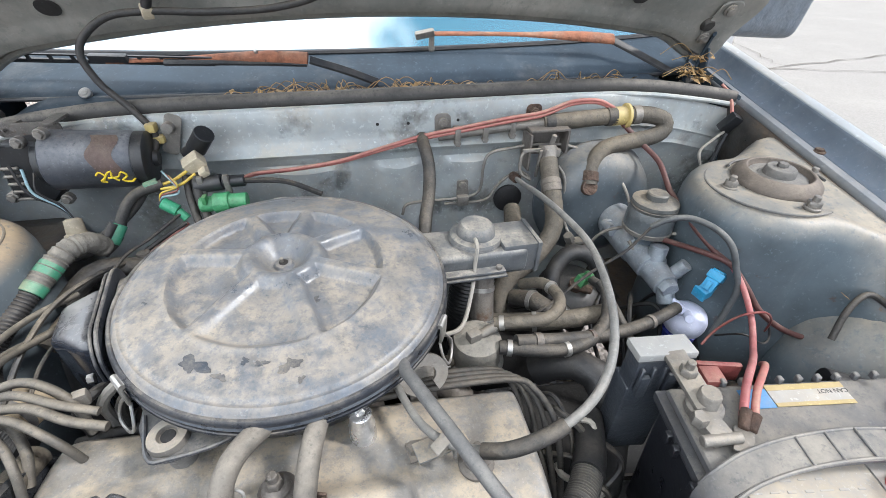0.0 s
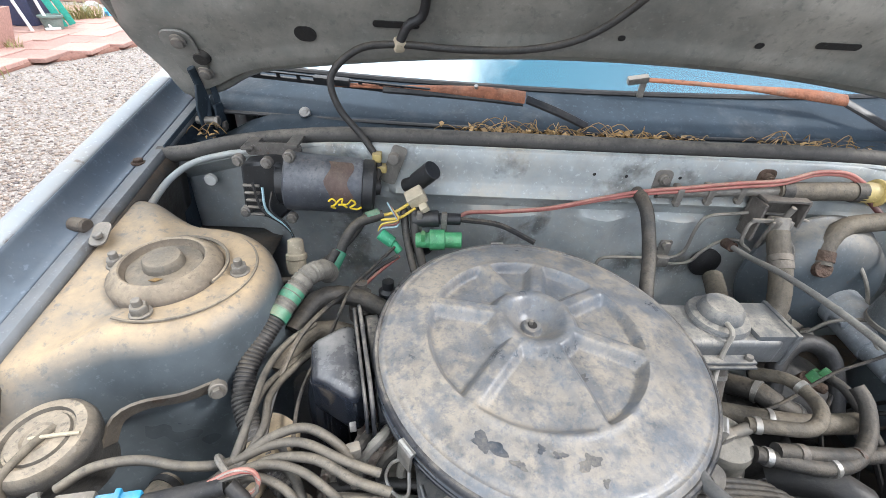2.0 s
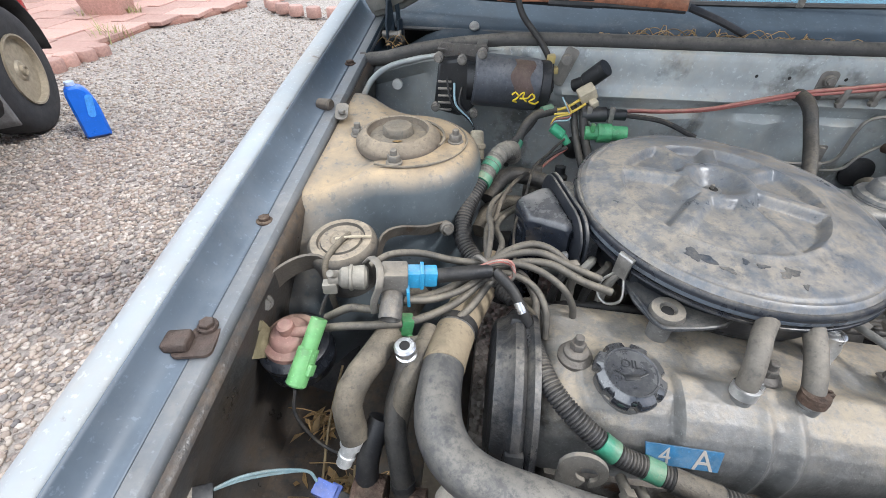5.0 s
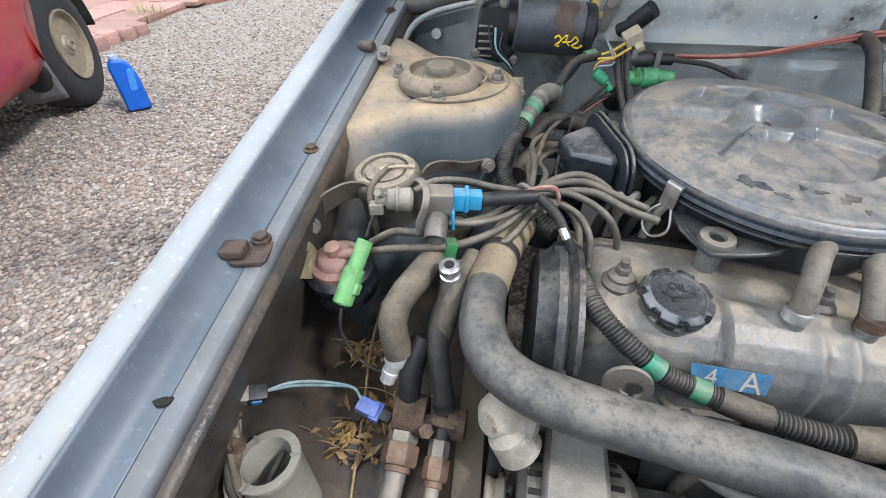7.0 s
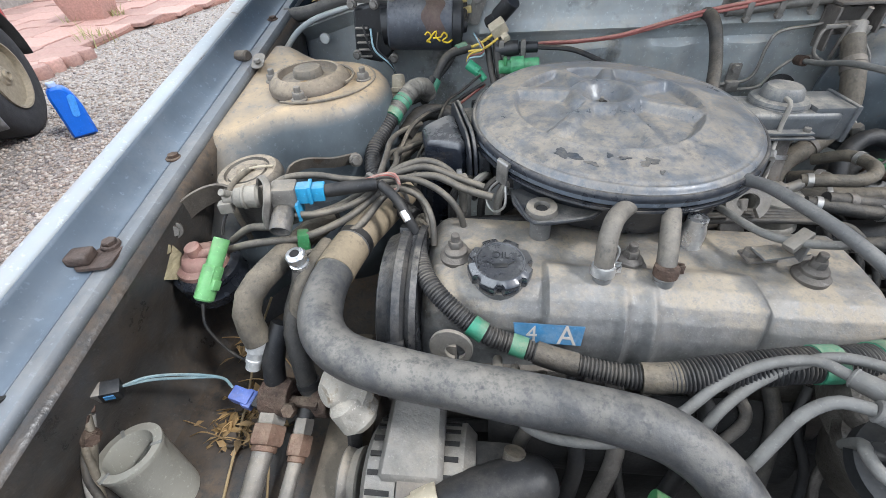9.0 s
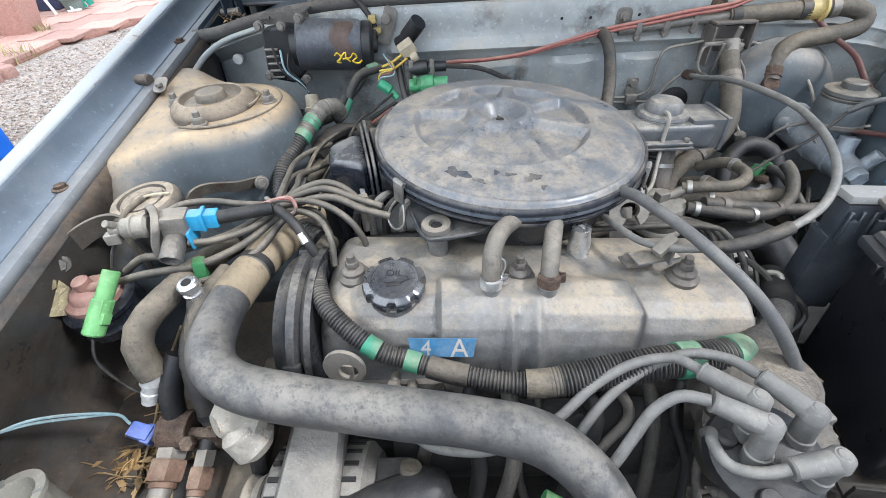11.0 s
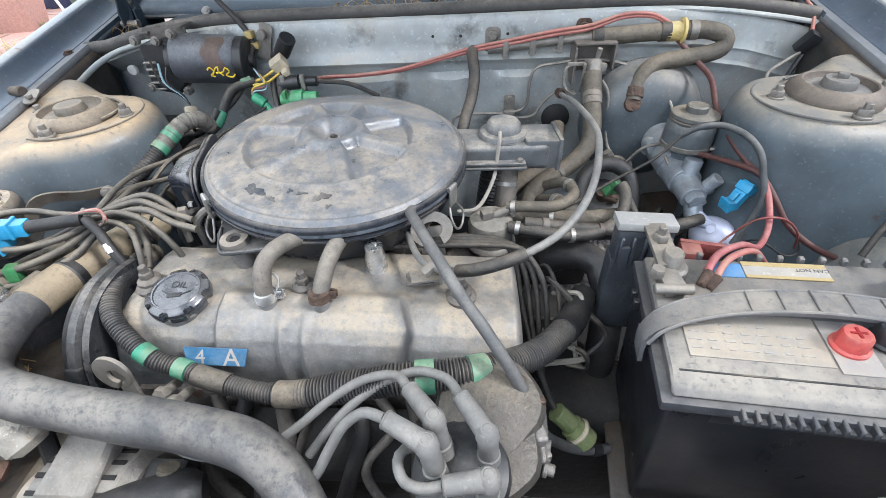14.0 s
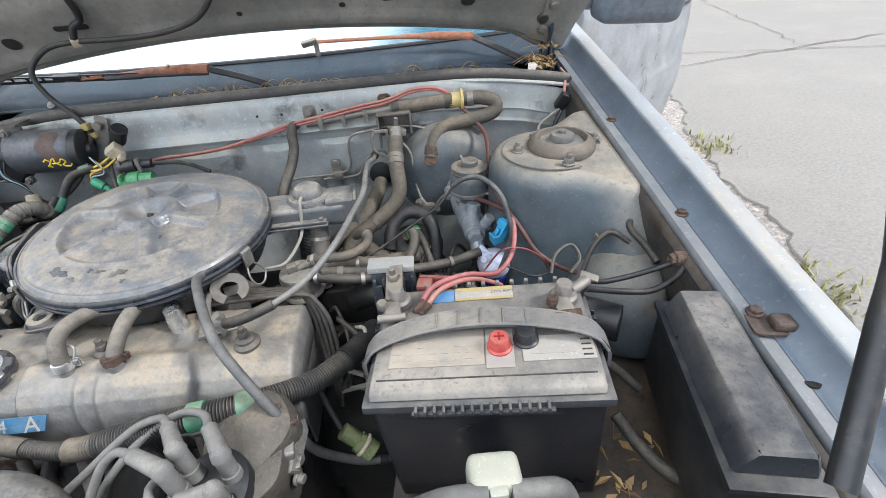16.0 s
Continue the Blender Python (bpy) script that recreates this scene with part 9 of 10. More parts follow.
# ---- charcoal canister, solenoid and hoses by the fender ----
pk = thing("vacuum_canister", (-0.562, -0.141, 0.63), "round dusty vacuum canister on steel brackets", "canister")
PMX = toward_z((-0.562, -0.141, 0.640), (-0.05, -0.10, 1))
part("can", lathe([(0.030, 0.0), (0.034, 0.004), (0.035, 0.040), (0.039, 0.046), (0.0405, 0.054), (0.0390, 0.062), (0.035, 0.0668), (0.0275, 0.0680), (0.0260, 0.0645), (0.0240, 0.0645), (0.0228, 0.0672), (0.0130, 0.0680), (0.0110, 0.0665), (0.004, 0.0668)], PMX, 44), surf("canister_dusty", (0.045, 0.045, 0.045), 0.5, 0.1, 0.95, dust_col=(0.40, 0.33, 0.24), grain=50, patch=10, up=0.92), pk)
part("top_strap", tube([PMX @ Vector(p) for p in ((0.002, 0.012, 0.066), (0.006, -0.010, 0.070), (0.010, -0.034, 0.066), (0.014, -0.043, 0.045), (0.016, -0.045, 0.0))], 0.0036, 10, 0.006), RUBBER_LT, pk, "dusty hose over the top")
wire([PMX @ Vector(p) for p in ((-0.004, -0.004, 0.068), (0.014, 0.006, 0.072), (0.03, 0.018, 0.070))], 0.0016, BEIGE, "bent straw coloured wire on the canister")


BRKT_M = surf("bracket_grimy", (0.10, 0.09, 0.078), 0.5, 0.3, 0.55, dust_col=(0.29, 0.235, 0.17), grain=60, patch=14, bump=0.2, spots=0.25, spot_col=(0.07, 0.045, 0.03), up=0.6)


def strap_bracket(pts, w, parent, mat, label):
    path, _ = resample(spline(pts), 0.006)
    bm = bmesh.new()
    rows_ = []
    for i, p in enumerate(path):
        t = (path[min(i + 1, len(path) - 1)] - path[max(i - 1, 0)]).normalized()
        up_ = (Vector((0, -0.35, 1)) - t * Vector((0, -0.35, 1)).dot(t)).normalized()
        nrm = t.cross(up_) * 0.0015
        rows_.append([bm.verts.new(p + up_ * a * w + nrm * b) for a, b in ((-1, -1), (1, -1), (1, 1), (-1, 1))])
    for a, b in zip(rows_, rows_[1:]):
        for j in range(4):
            bm.faces.new((a[j], a[(j + 1) % 4], b[(j + 1) % 4], b[j]))
    bm.faces.new(rows_[0])
    bm.faces.new(rows_[-1][::-1])
    return part("bracket", bm, mat, parent, label)


strap_bracket([(-0.634, -0.222, 0.676), (-0.622, -0.200, 0.687), (-0.604, -0.184, 0.694), (-0.586, -0.176, 0.695), (-0.572, -0.176, 0.690)], 0.0135, pk, BRKT_M, "curved steel mounting bracket")
strap_bracket([(-0.530, -0.132, 0.672), (-0.524, -0.118, 0.690), (-0.508, -0.104, 0.692), (-0.480, -0.088, 0.684), (-0.456, -0.068, 0.680)], 0.008, pk, BRKT_M, "curved steel mounting bracket")
part("bracket_bolt", join(rod((-0.632, -0.222, 0.676), (-0.624, -0.231, 0.678), 0.010), hexnut((-0.626, -0.229, 0.678), (0.6, -0.7, 0.2), 0.007, 0.007)), STEEL_DUSTY, pk)
part("bracket_bolt", join(rod((-0.456, -0.072, 0.680), (-0.452, -0.080, 0.682), 0.009), hexnut((-0.453, -0.079, 0.682), (0.4, -0.8, 0.2), 0.006, 0.006)), STEEL_DUSTY, pk)
yb = thing("zinc_bracket", (-0.636, -0.255, 0.66), "yellow zinc plated bracket bolted to the inner fender", "bracket")
part("bracket", plate([(-0.022, -0.018), (0.018, -0.045), (0.024, -0.040), (0.016, 0.010), (-0.004, 0.024), (-0.024, 0.012)], 0.003, at(-0.632, -0.258, 0.665, 62, 0, 62)), PLATED, yb)
part("bolt", hexnut((-0.630, -0.250, 0.668), (0.7, -0.5, 0.4), 0.008, 0.008), PLATED, yb)

sol = thing("solenoid_valve", (-0.50, -0.21, 0.69), "dusty vacuum solenoid valve with a bright blue plug", "solenoid valve")
sx = Vector((0.96, 0.20, -0.04)).normalized()
s0 = Vector((-0.548, -0.222, 0.716))
part("coil", join(rod(s0 + sx * 0.006, s0 + sx * 0.034, 0.0105, 0.0125, 22, 0.003), rod(s0 + sx * 0.016, s0 + sx * 0.020, 0.0128, 0.0128, 22, 0.001), rod(s0 - sx * 0.004, s0 + sx * 0.008, 0.0075, n=16), box((0.014, 0.011, 0.012), at(-0.550, -0.227, 0.709, 0, 0, 12), 0.002), rod(s0 + sx * 0.004 + Vector((0, 0, 0.004)), s0 + sx * 0.002 + Vector((0, -0.010, 0.014)), 0.004, n=10)), surf("coil_beige", (0.17, 0.16, 0.14), 0.5, 0, 0.7, dust_col=(0.38, 0.34, 0.27), grain=40, patch=16, up=0.7), sol, "dusty beige coil")
part("clip_bracket", tube([s0 + sx * 0.036 + Vector(p) for p in ((-0.008, 0.014, 0.006), (0.002, 0.006, 0.020), (0.012, -0.004, 0.018), (0.014, -0.016, 0.006), (0.008, -0.020, -0.012), (0.008, -0.022, -0.026))], 0.0040, 8, 0.005, flat=0.5), STEEL_DUSTY, sol, "bent steel clip")
part("block", box((0.026, 0.024, 0.030), at(-0.489, -0.212, 0.712, 0, 4, 12), 0.003), STEEL_DUSTY, sol, "metal valve block")
part("blue_plug", join(box((0.016, 0.016, 0.019), at(-0.470, -0.207, 0.714, 0, 4, 12), 0.002), box((0.004, 0.019, 0.021), at(-0.463, -0.205, 0.714, 0, 4, 12), 0.001), box((0.014, 0.015, 0.017), at(-0.455, -0.203, 0.713, 0, 4, 12), 0.002)), BLUE_PL, sol, "bright blue plug")
part("plug_boot", tube([(-0.448, -0.202, 0.713), (-0.43, -0.197, 0.713), (-0.412, -0.192, 0.713), (-0.396, -0.186, 0.712)], 0.0075, 12, 0.006), RUBBER_BK, sol, "black rubber plug boot")
part("blue_edge", box((0.003, 0.026, 0.020), at(-0.4755, -0.214, 0.700, 0, 0, 12), 0.0005), BLUE_PL, sol)
part("filter_cup", lathe([(0.008, 0.0), (0.0105, 0.003), (0.0112, 0.010), (0.0112, 0.026), (0.0105, 0.028), (0.0095, 0.0275), (0.0085, 0.022)], toward_z((-0.489, -0.222, 0.704), (0.05, -0.85, -0.42)), 26), surf("cup_grey", (0.10, 0.10, 0.10), 0.35, 0.3, 0.45, grain=50, patch=20), sol, "dark grey filter cup")

rv = thing("pressure_switch", (-0.595, -0.235, 0.58), "black round pressure switch with a faded red cap", "switch")
RVX = toward_z((-0.594, -0.237, 0.600), (-0.05, -0.15, 1))
part("body", lathe([(0.030, 0.0), (0.037, 0.004), (0.038, 0.016), (0.034, 0.022), (0.034, 0.030), (0.038, 0.032), (0.038, 0.038), (0.030, 0.043)], RVX, 36), BLACK_M, rv)
part("red_cap", lathe([(0.030, 0.042), (0.029, 0.048), (0.022, 0.051), (0.019, 0.057), (0.016, 0.059), (0.0085, 0.060), (0.0085, 0.070), (0.006, 0.072)], RVX, 30), PINKISH, rv, "faded red stepped cap")
part("nozzle", rod(RVX @ Vector((0.004, 0.0, 0.058)), RVX @ Vector((0.034, 0.010, 0.066)), 0.006, n=12), PINKISH, rv)
gcn = thing("wire_connector", (-0.57, -0.265, 0.64), "bright green wire connector hanging by the switch", "connector")
g0, g1 = Vector((-0.562, -0.240, 0.676)), Vector((-0.577, -0.290, 0.630))
gd = (g1 - g0).normalized()
part("shell", join(rod(g0, g0 + gd * 0.040, 0.0085, n=16), rod(g0 + gd * 0.030, g1, 0.0105, n=18, b=0.002)), GREEN_PL, gcn)
part("latch", join(box((0.012, 0.014, 0.020), toward_z(g0 + gd * 0.040, gd) @ at(0.003, 0, 0), 0.002), box((0.006, 0.010, 0.012), toward_z(g0 + gd * 0.050, gd) @ at(0.010, 0, 0), 0.002)), GREEN_PL, gcn)
wire([(-0.549, -0.226, 0.706), (-0.556, -0.232, 0.695), (-0.561, -0.238, 0.680)], 0.0018, WIRE_BK, "thin black wire to the green connector")
wire([(-0.577, -0.292, 0.628), (-0.576, -0.305, 0.605), (-0.560, -0.31, 0.57), (-0.535, -0.318, 0.565), (-0.522, -0.322, 0.578)], 0.0018, WIRE_BK, "thin black wire below the green connector")

# fan of vacuum hoses gathered by a tie
FAN_M = surf("vacuum_rubber", (0.045, 0.043, 0.040), 0.5, 0, 0.66, dust_col=(0.29, 0.245, 0.18), grain=60, patch=16, bump=0.12, up=0.8)
FAN = [([(-0.562, -0.226, 0.662), (-0.535, -0.226, 0.680), (-0.508, -0.228, 0.684), (-0.480, -0.216, 0.686), (-0.440, -0.197, 0.690), (-0.403, -0.168, 0.700), (-0.378, -0.146, 0.708), (-0.350, -0.136, 0.712), (-0.325, -0.142, 0.706), (-0.308, -0.150, 0.688), (-0.305, -0.155, 0.655)], 0.0056, FAN_M),
       ([(-0.565, -0.236, 0.656), (-0.535, -0.240, 0.668), (-0.505, -0.238, 0.672), (-0.470, -0.228, 0.672), (-0.430, -0.206, 0.680), (-0.400, -0.176, 0.692), (-0.372, -0.160, 0.702), (-0.335, -0.160, 0.706), (-0.300, -0.172, 0.696), (-0.270, -0.178, 0.690)], 0.0056, FAN_M),
       ([(-0.520, -0.190, 0.708), (-0.50, -0.176, 0.714), (-0.47, -0.168, 0.712), (-0.435, -0.170, 0.708), (-0.403, -0.164, 0.704), (-0.375, -0.150, 0.706), (-0.345, -0.150, 0.712), (-0.31, -0.16, 0.704), (-0.28, -0.165, 0.695)], 0.0052, FAN_M),
       ([(-0.478, -0.224, 0.697), (-0.450, -0.216, 0.694), (-0.420, -0.196, 0.694), (-0.398, -0.170, 0.700), (-0.385, -0.135, 0.706), (-0.392, -0.095, 0.700), (-0.385, -0.05, 0.685), (-0.365, -0.01, 0.675), (-0.33, 0.02, 0.672)], 0.0048, FAN_M),
       ([(-0.440, -0.226, 0.664), (-0.415, -0.205, 0.672), (-0.394, -0.176, 0.688), (-0.378, -0.160, 0.690), (-0.360, -0.158, 0.685), (-0.345, -0.175, 0.668), (-0.342, -0.195, 0.645)], 0.0055, FAN_M),
       ([(-0.50, -0.245, 0.655), (-0.462, -0.238, 0.658), (-0.436, -0.224, 0.660), (-0.412, -0.200, 0.672), (-0.398, -0.172, 0.690), (-0.402, -0.130, 0.702), (-0.402, -0.085, 0.695), (-0.39, -0.04, 0.68), (-0.36, 0.01, 0.67)], 0.0048, FAN_M)]
FAN += [([(-0.398, -0.172, 0.702), (-0.372, -0.166, 0.707), (-0.345, -0.168, 0.702), (-0.320, -0.178, 0.690), (-0.306, -0.182, 0.668), (-0.302, -0.180, 0.64)], 0.0050, FAN_M),
        ([(-0.400, -0.165, 0.704), (-0.398, -0.120, 0.712), (-0.402, -0.075, 0.708), (-0.396, -0.030, 0.700), (-0.376, 0.010, 0.692)], 0.0046, FAN_M),
        ([(-0.405, -0.176, 0.694), (-0.378, -0.172, 0.698), (-0.350, -0.182, 0.692), (-0.336, -0.200, 0.676), (-0.334, -0.214, 0.650)], 0.0048, FAN_M)]
for pts, rr, mat in FAN:
    hose("vacuum_hose", pts, 0.76 * rr, mat, "dusty grey vacuum hose in the bundle by the fender", "hose", "bundled vacuum hoses", 12)
solo("cable_tie", torus_bm(0.014, 0.0028, toward_z((-0.403, -0.168, 0.699), (0.7, 0.7, 0.2)), 24, 8), STEEL_DUSTY, "ribbed tie round the vacuum hoses", "tie")
solo("hose_clip", join(box((0.013, 0.014, 0.022), at(-0.476, -0.228, 0.666, 0, 10, 20), 0.003), box((0.006, 0.018, 0.010), at(-0.474, -0.230, 0.652, 0, 10, 20), 0.002)), GREEN_DK, "green plastic clip on the vacuum hoses", "clip")
for k, (mat, dz) in enumerate(((RED_W, 0.0), (PINK_W, 0.003), (WIRE_BK, -0.003), (WIRE_GY, 0.002))):
    wire([(-0.412, -0.192, 0.715 + dz), (-0.392, -0.182 + dz, 0.719), (-0.376, -0.178, 0.716 + dz), (-0.372, -0.186 + dz, 0.706), (-0.386, -0.192, 0.704)], 0.0016, mat, "thin loose wire at the solenoid plug", "solenoid wires")
hose("wiring_loom", [(-0.392, -0.186, 0.712), (-0.374, -0.196, 0.700), (-0.362, -0.206, 0.684), (-0.352, -0.212, 0.664)], 0.0055, RUBBER_BK, "taped black loom joining the conduit", "wire loom")
solo("crimp_terminal", rod((-0.366, -0.204, 0.690), (-0.360, -0.210, 0.680), 0.005, n=10), STEEL_BR, "bright crimped wire terminal", "terminal")
# small hoses standing behind the valve cover
for k, (x, y) in enumerate(((-0.318, -0.140), (-0.300, -0.132), (-0.282, -0.138), (-0.262, -0.134))):
    hose("vacuum_hose", [(x, y, 0.60), (x - 0.003, y, 0.640), (x + 0.002, y - 0.004, 0.672), (x + 0.016, y + 0.006, 0.684), (x + 0.024, y + 0.03, 0.672)], 0.0052, (RUBBER, WIRE_GY)[k % 2], "short dusty hose standing behind the valve cover", "hose", "standing hoses", 9)
hose("wiring_loom", [(-0.335, -0.145, 0.625), (-0.28, -0.142, 0.632), (-0.20, -0.142, 0.630), (-0.14, -0.14, 0.628)], 0.0065, RUBBER_BK, "black loom along the back of the valve cover", "wire loom")
solo("hose_clip", join(box((0.012, 0.010, 0.014), at(-0.306, -0.143, 0.690, 0, 0, 20), 0.002)), STEEL_DUSTY, "small metal clip on a vacuum hose", "clip")

# taped harness with green bands beside the tower
HN_ = [(-0.375, 0.088, 0.705), (-0.378, 0.074, 0.722), (-0.391, 0.056, 0.726), (-0.404, 0.034, 0.717), (-0.414, 0.012, 0.707), (-0.425, -0.015, 0.695), (-0.434, -0.045, 0.682), (-0.432, -0.075, 0.668), (-0.418, -0.100, 0.658), (-0.395, -0.130, 0.650), (-0.365, -0.155, 0.645)]
hn = thing("wiring_harness", (-0.41, 0.0, 0.66), "thick taped wiring harness with green tape by the tower", "wiring harness")
part("conduit", tube(HN_, 0.0116, 16, 0.0011, ribbed(0.0045, 0.14)), CONDUIT, hn, "corrugated black conduit")
part("tape_wrap", tube(resample(spline(HN_), 0.003)[0][: int(0.36 * len(resample(spline(HN_), 0.003)[0]))], 0.0128, 18, 0.0022, lambda q, t: 1 + 0.07 * math.sin(900 * q) * math.sin(310 * q + 1) + 0.04 * math.sin(1700 * q)), surf("tape_wrap_dusty", (0.10, 0.095, 0.085), 0.6, 0, 0.6, dust_col=(0.36, 0.32, 0.25), grain=60, patch=14, bump=0.4), hn, "crumpled grey tape wrap")
for f0, f1 in ((0.23, 0.275), (0.315, 0.36)):
    part("green_tape", band_on(HN_, f0, f1, 0.0134, 18), GREEN_TAPE, hn, "band of dusty green tape")
hose("wiring_loom", [(-0.46, 0.05, 0.735), (-0.452, 0.06, 0.715), (-0.435, 0.08, 0.695), (-0.41, 0.095, 0.69), (-0.385, 0.10, 0.70), (-0.37, 0.12, 0.72)], 0.0058, RUBBER, "dusty cable running behind the tower", "wire loom")
wire([(-0.435, 0.132, 0.674), (-0.420, 0.11, 0.675), (-0.40, 0.085, 0.71)], 0.003, WIRE_BK, "wires from the beige connector")
hose("coolant_hose", [(-0.405, 0.02, 0.668), (-0.385, 0.06, 0.685), (-0.35, 0.075, 0.68), (-0.31, 0.065, 0.672), (-0.28, 0.05, 0.66)], 0.0125, RUBBER, "dusty rubber hose behind the inlet elbow", n=14)
hose("coolant_hose", [(-0.415, -0.02, 0.64), (-0.40, 0.02, 0.652), (-0.37, 0.04, 0.652), (-0.33, 0.035, 0.645)], 0.013, RUBBER_LT, "dusty rubber hose behind the inlet elbow", n=14)
wire([(-0.345, 0.08, 0.685), (-0.365, 0.03, 0.70), (-0.385, -0.02, 0.70), (-0.395, -0.07, 0.685), (-0.398, -0.11, 0.665), (-0.39, -0.15, 0.655)], 0.0030, WIRE_BK, "thin black cable arching past the inlet elbow")
hose("elbow_hose", [(-0.37, -0.03, 0.64), (-0.372, -0.04, 0.60), (-0.37, -0.05, 0.55)], 0.026, RUBBER_BK, "black duct under the inlet elbow", "duct", n=16)

# ---- air conditioning hoses and pipes ----
ACA = [(-0.475, -0.150, 0.640), (-0.485, -0.200, 0.652), (-0.500, -0.258, 0.656), (-0.514, -0.290, 0.649), (-0.519, -0.306, 0.632), (-0.515, -0.314, 0.612), (-0.512, -0.317, 0.600)]
hose("coolant_line", ACA, 0.0142, RUBBER_LT, "thick dusty air conditioning hose by the fender", n=18, clamps=(0.04,), clamp_mat=RUBBER_BK)
hose("coolant_line", [(-0.490, -0.300, 0.610), (-0.497, -0.318, 0.590), (-0.500, -0.332, 0.566), (-0.498, -0.340, 0.545)], 0.0115, RUBBER_BK, "short black hose end at the rusty clamp", n=14)
hose("coolant_line", [(-0.452, -0.222, 0.655), (-0.460, -0.258, 0.652), (-0.468, -0.285, 0.635), (-0.474, -0.298, 0.600), (-0.476, -0.305, 0.56)], 0.0105, RUBBER_LT, "dusty hose behind the open service hose", n=14)
ACB = [(-0.469, -0.2615, 0.652), (-0.471, -0.270, 0.638), (-0.476, -0.288, 0.622), (-0.475, -0.308, 0.604), (-0.468, -0.325, 0.576), (-0.463, -0.337, 0.545)]
hose("coolant_line", ACB, 0.0110, RUBBER, "dusty air conditioning hose with an open end", n=16, clamps=(0.93,), clamp_mat=RUBBER_BK)
fit1 = thing("hose_fitting", (-0.47, -0.262, 0.66), "bright aluminium service fitting, open", "fitting")
part("barb", lathe([(0.0075, -0.022), (0.0085, -0.020), (0.0085, -0.012), (0.0105, -0.010), (0.0105, -0.005), (0.0085, -0.004), (0.0085, 0.0), (0.0108, 0.001), (0.0108, 0.007), (0.009, 0.009), (0.005, 0.009), (0.0045, 0.0)], toward_z((-0.470, -0.262, 0.668), (-0.05, -0.12, 1)), 22), STEEL_BR, fit1)
part("bore", rod((-0.4705, -0.2635, 0.6765), (-0.4706, -0.2637, 0.6778), 0.005, n=14, b=0.0002), VOID_SHADE, fit1)
fit2 = thing("hose_fitting", (-0.516, -0.325, 0.58), "bright aluminium cap fitting on the hose", "fitting")
ALU = surf("satin_aluminium", (0.50, 0.50, 0.49), 0.42, 0.35, 0.25, grain=80, patch=20, bump=0.05)
part("cap", lathe([(0.0098, -0.004), (0.0112, 0.0), (0.0112, 0.010), (0.0090, 0.012), (0.0082, 0.020), (0.0092, 0.021), (0.0092, 0.025), (0.0080, 0.026), (0.0080, 0.034), (0.0062, 0.035), (0.0050, 0.030)], toward_z((-0.513, -0.3175, 0.600), (-0.30, -0.36, -0.88)), 24), ALU, fit2)
cp = thing("pipe_clamp", (-0.48, -0.342, 0.535), "rusty clamp joining two pipes", "clamp")
part("clamp_body", join(rod((-0.512, -0.345, 0.540), (-0.480, -0.345, 0.540), 0.021, n=18), box((0.06, 0.012, 0.022), at(-0.478, -0.352, 0.538, 0, 0, -3), 0.004), rod((-0.458, -0.345, 0.534), (-0.44, -0.345, 0.534), 0.016, n=16)), RUST, cp)
part("clamp_bolt", hexnut((-0.476, -0.362, 0.545), (0, -0.6, 0.8), 0.008, 0.008), RUST, cp)
for x, y0, k in ((-0.501, -0.360, 1.0), (-0.463, -0.368, 0.68)):
    pipe = thing("metal_pipe", (x, y0, 0.50), "bright aluminium pipe with a rusty union nut", "pipe", "air conditioning pipes")
    part("sleeve", rod((x, y0 + 0.020, 0.540), (x, y0 + 0.004, 0.532), 0.014 * k, n=16), RUBBER_BK, pipe)
    part("hex", hexnut((x, y0 + 0.004, 0.532), (0, -0.9, -0.35), 0.0155 * k, 0.016), STEEL_DUSTY, pipe)
    part("union_nut", join(hexnut((x, y0 - 0.011, 0.526), (0, -0.9, -0.30), 0.0185 * k, 0.020), rod((x, y0 - 0.030, 0.520), (x, y0 - 0.036, 0.518), 0.013 * k)), surf("copper_rust", (0.17, 0.10, 0.07), 0.65, 0.4, 0.3, grain=70, patch=20, bump=0.3), pipe, "rusty union nut")
    part("pipe", tube([(x, y0 - 0.032, 0.520), (x - 0.001, y0 - 0.055, 0.512), (x - 0.004, y0 - 0.075, 0.500), (x - (0.014 if k == 1 else 0.004), y0 - 0.11, 0.488), (x - (0.010 if k == 1 else 0.008), y0 - 0.18, 0.475)], 0.0105 * k, 14, 0.006), STEEL_DUSTY, pipe, "dull aluminium pipe")

# washer reservoir neck on the floor
wn_ = thing("filler_neck", (-0.575, -0.44, 0.49), "open translucent white plastic filler neck", "filler neck")
NX = toward_z((-0.602, -0.428, 0.498), (-0.12, 0.07, 1.0))
part("tube", lathe([(0.027, -0.04), (0.028, 0.0), (0.029, 0.058), (0.0305, 0.060), (0.0305, 0.065), (0.0225, 0.065), (0.0215, 0.060), (0.0215, 0.01), (0.01, 0.008)], NX, 36), surf("milky_plastic", (0.33, 0.32, 0.275), 0.4, 0, 0.5, dust_col=(0.33, 0.285, 0.22), grain=30, patch=12, var=0.06), wn_)
part("bar", box((0.041, 0.005, 0.004), NX @ at(0, 0, 0.045, 0, 0, 30), 0.001), surf("milky_plastic_dark", (0.10, 0.10, 0.09), 0.5, 0, 0.2), wn_)
for a in (20, 140, 260):
    part("notch", box((0.010, 0.003, 0.001), NX @ Matrix.Rotation(radians(a), 4, "Z") @ at(0.0265, 0, 0.0652), 0), surf("notch_grey", (0.25, 0.25, 0.23), 0.5, 0, 0.2), wn_)
sr = thing("side_relay", (-0.607, -0.395, 0.60), "small black relay on a rusty bracket with taped wires", "relay")
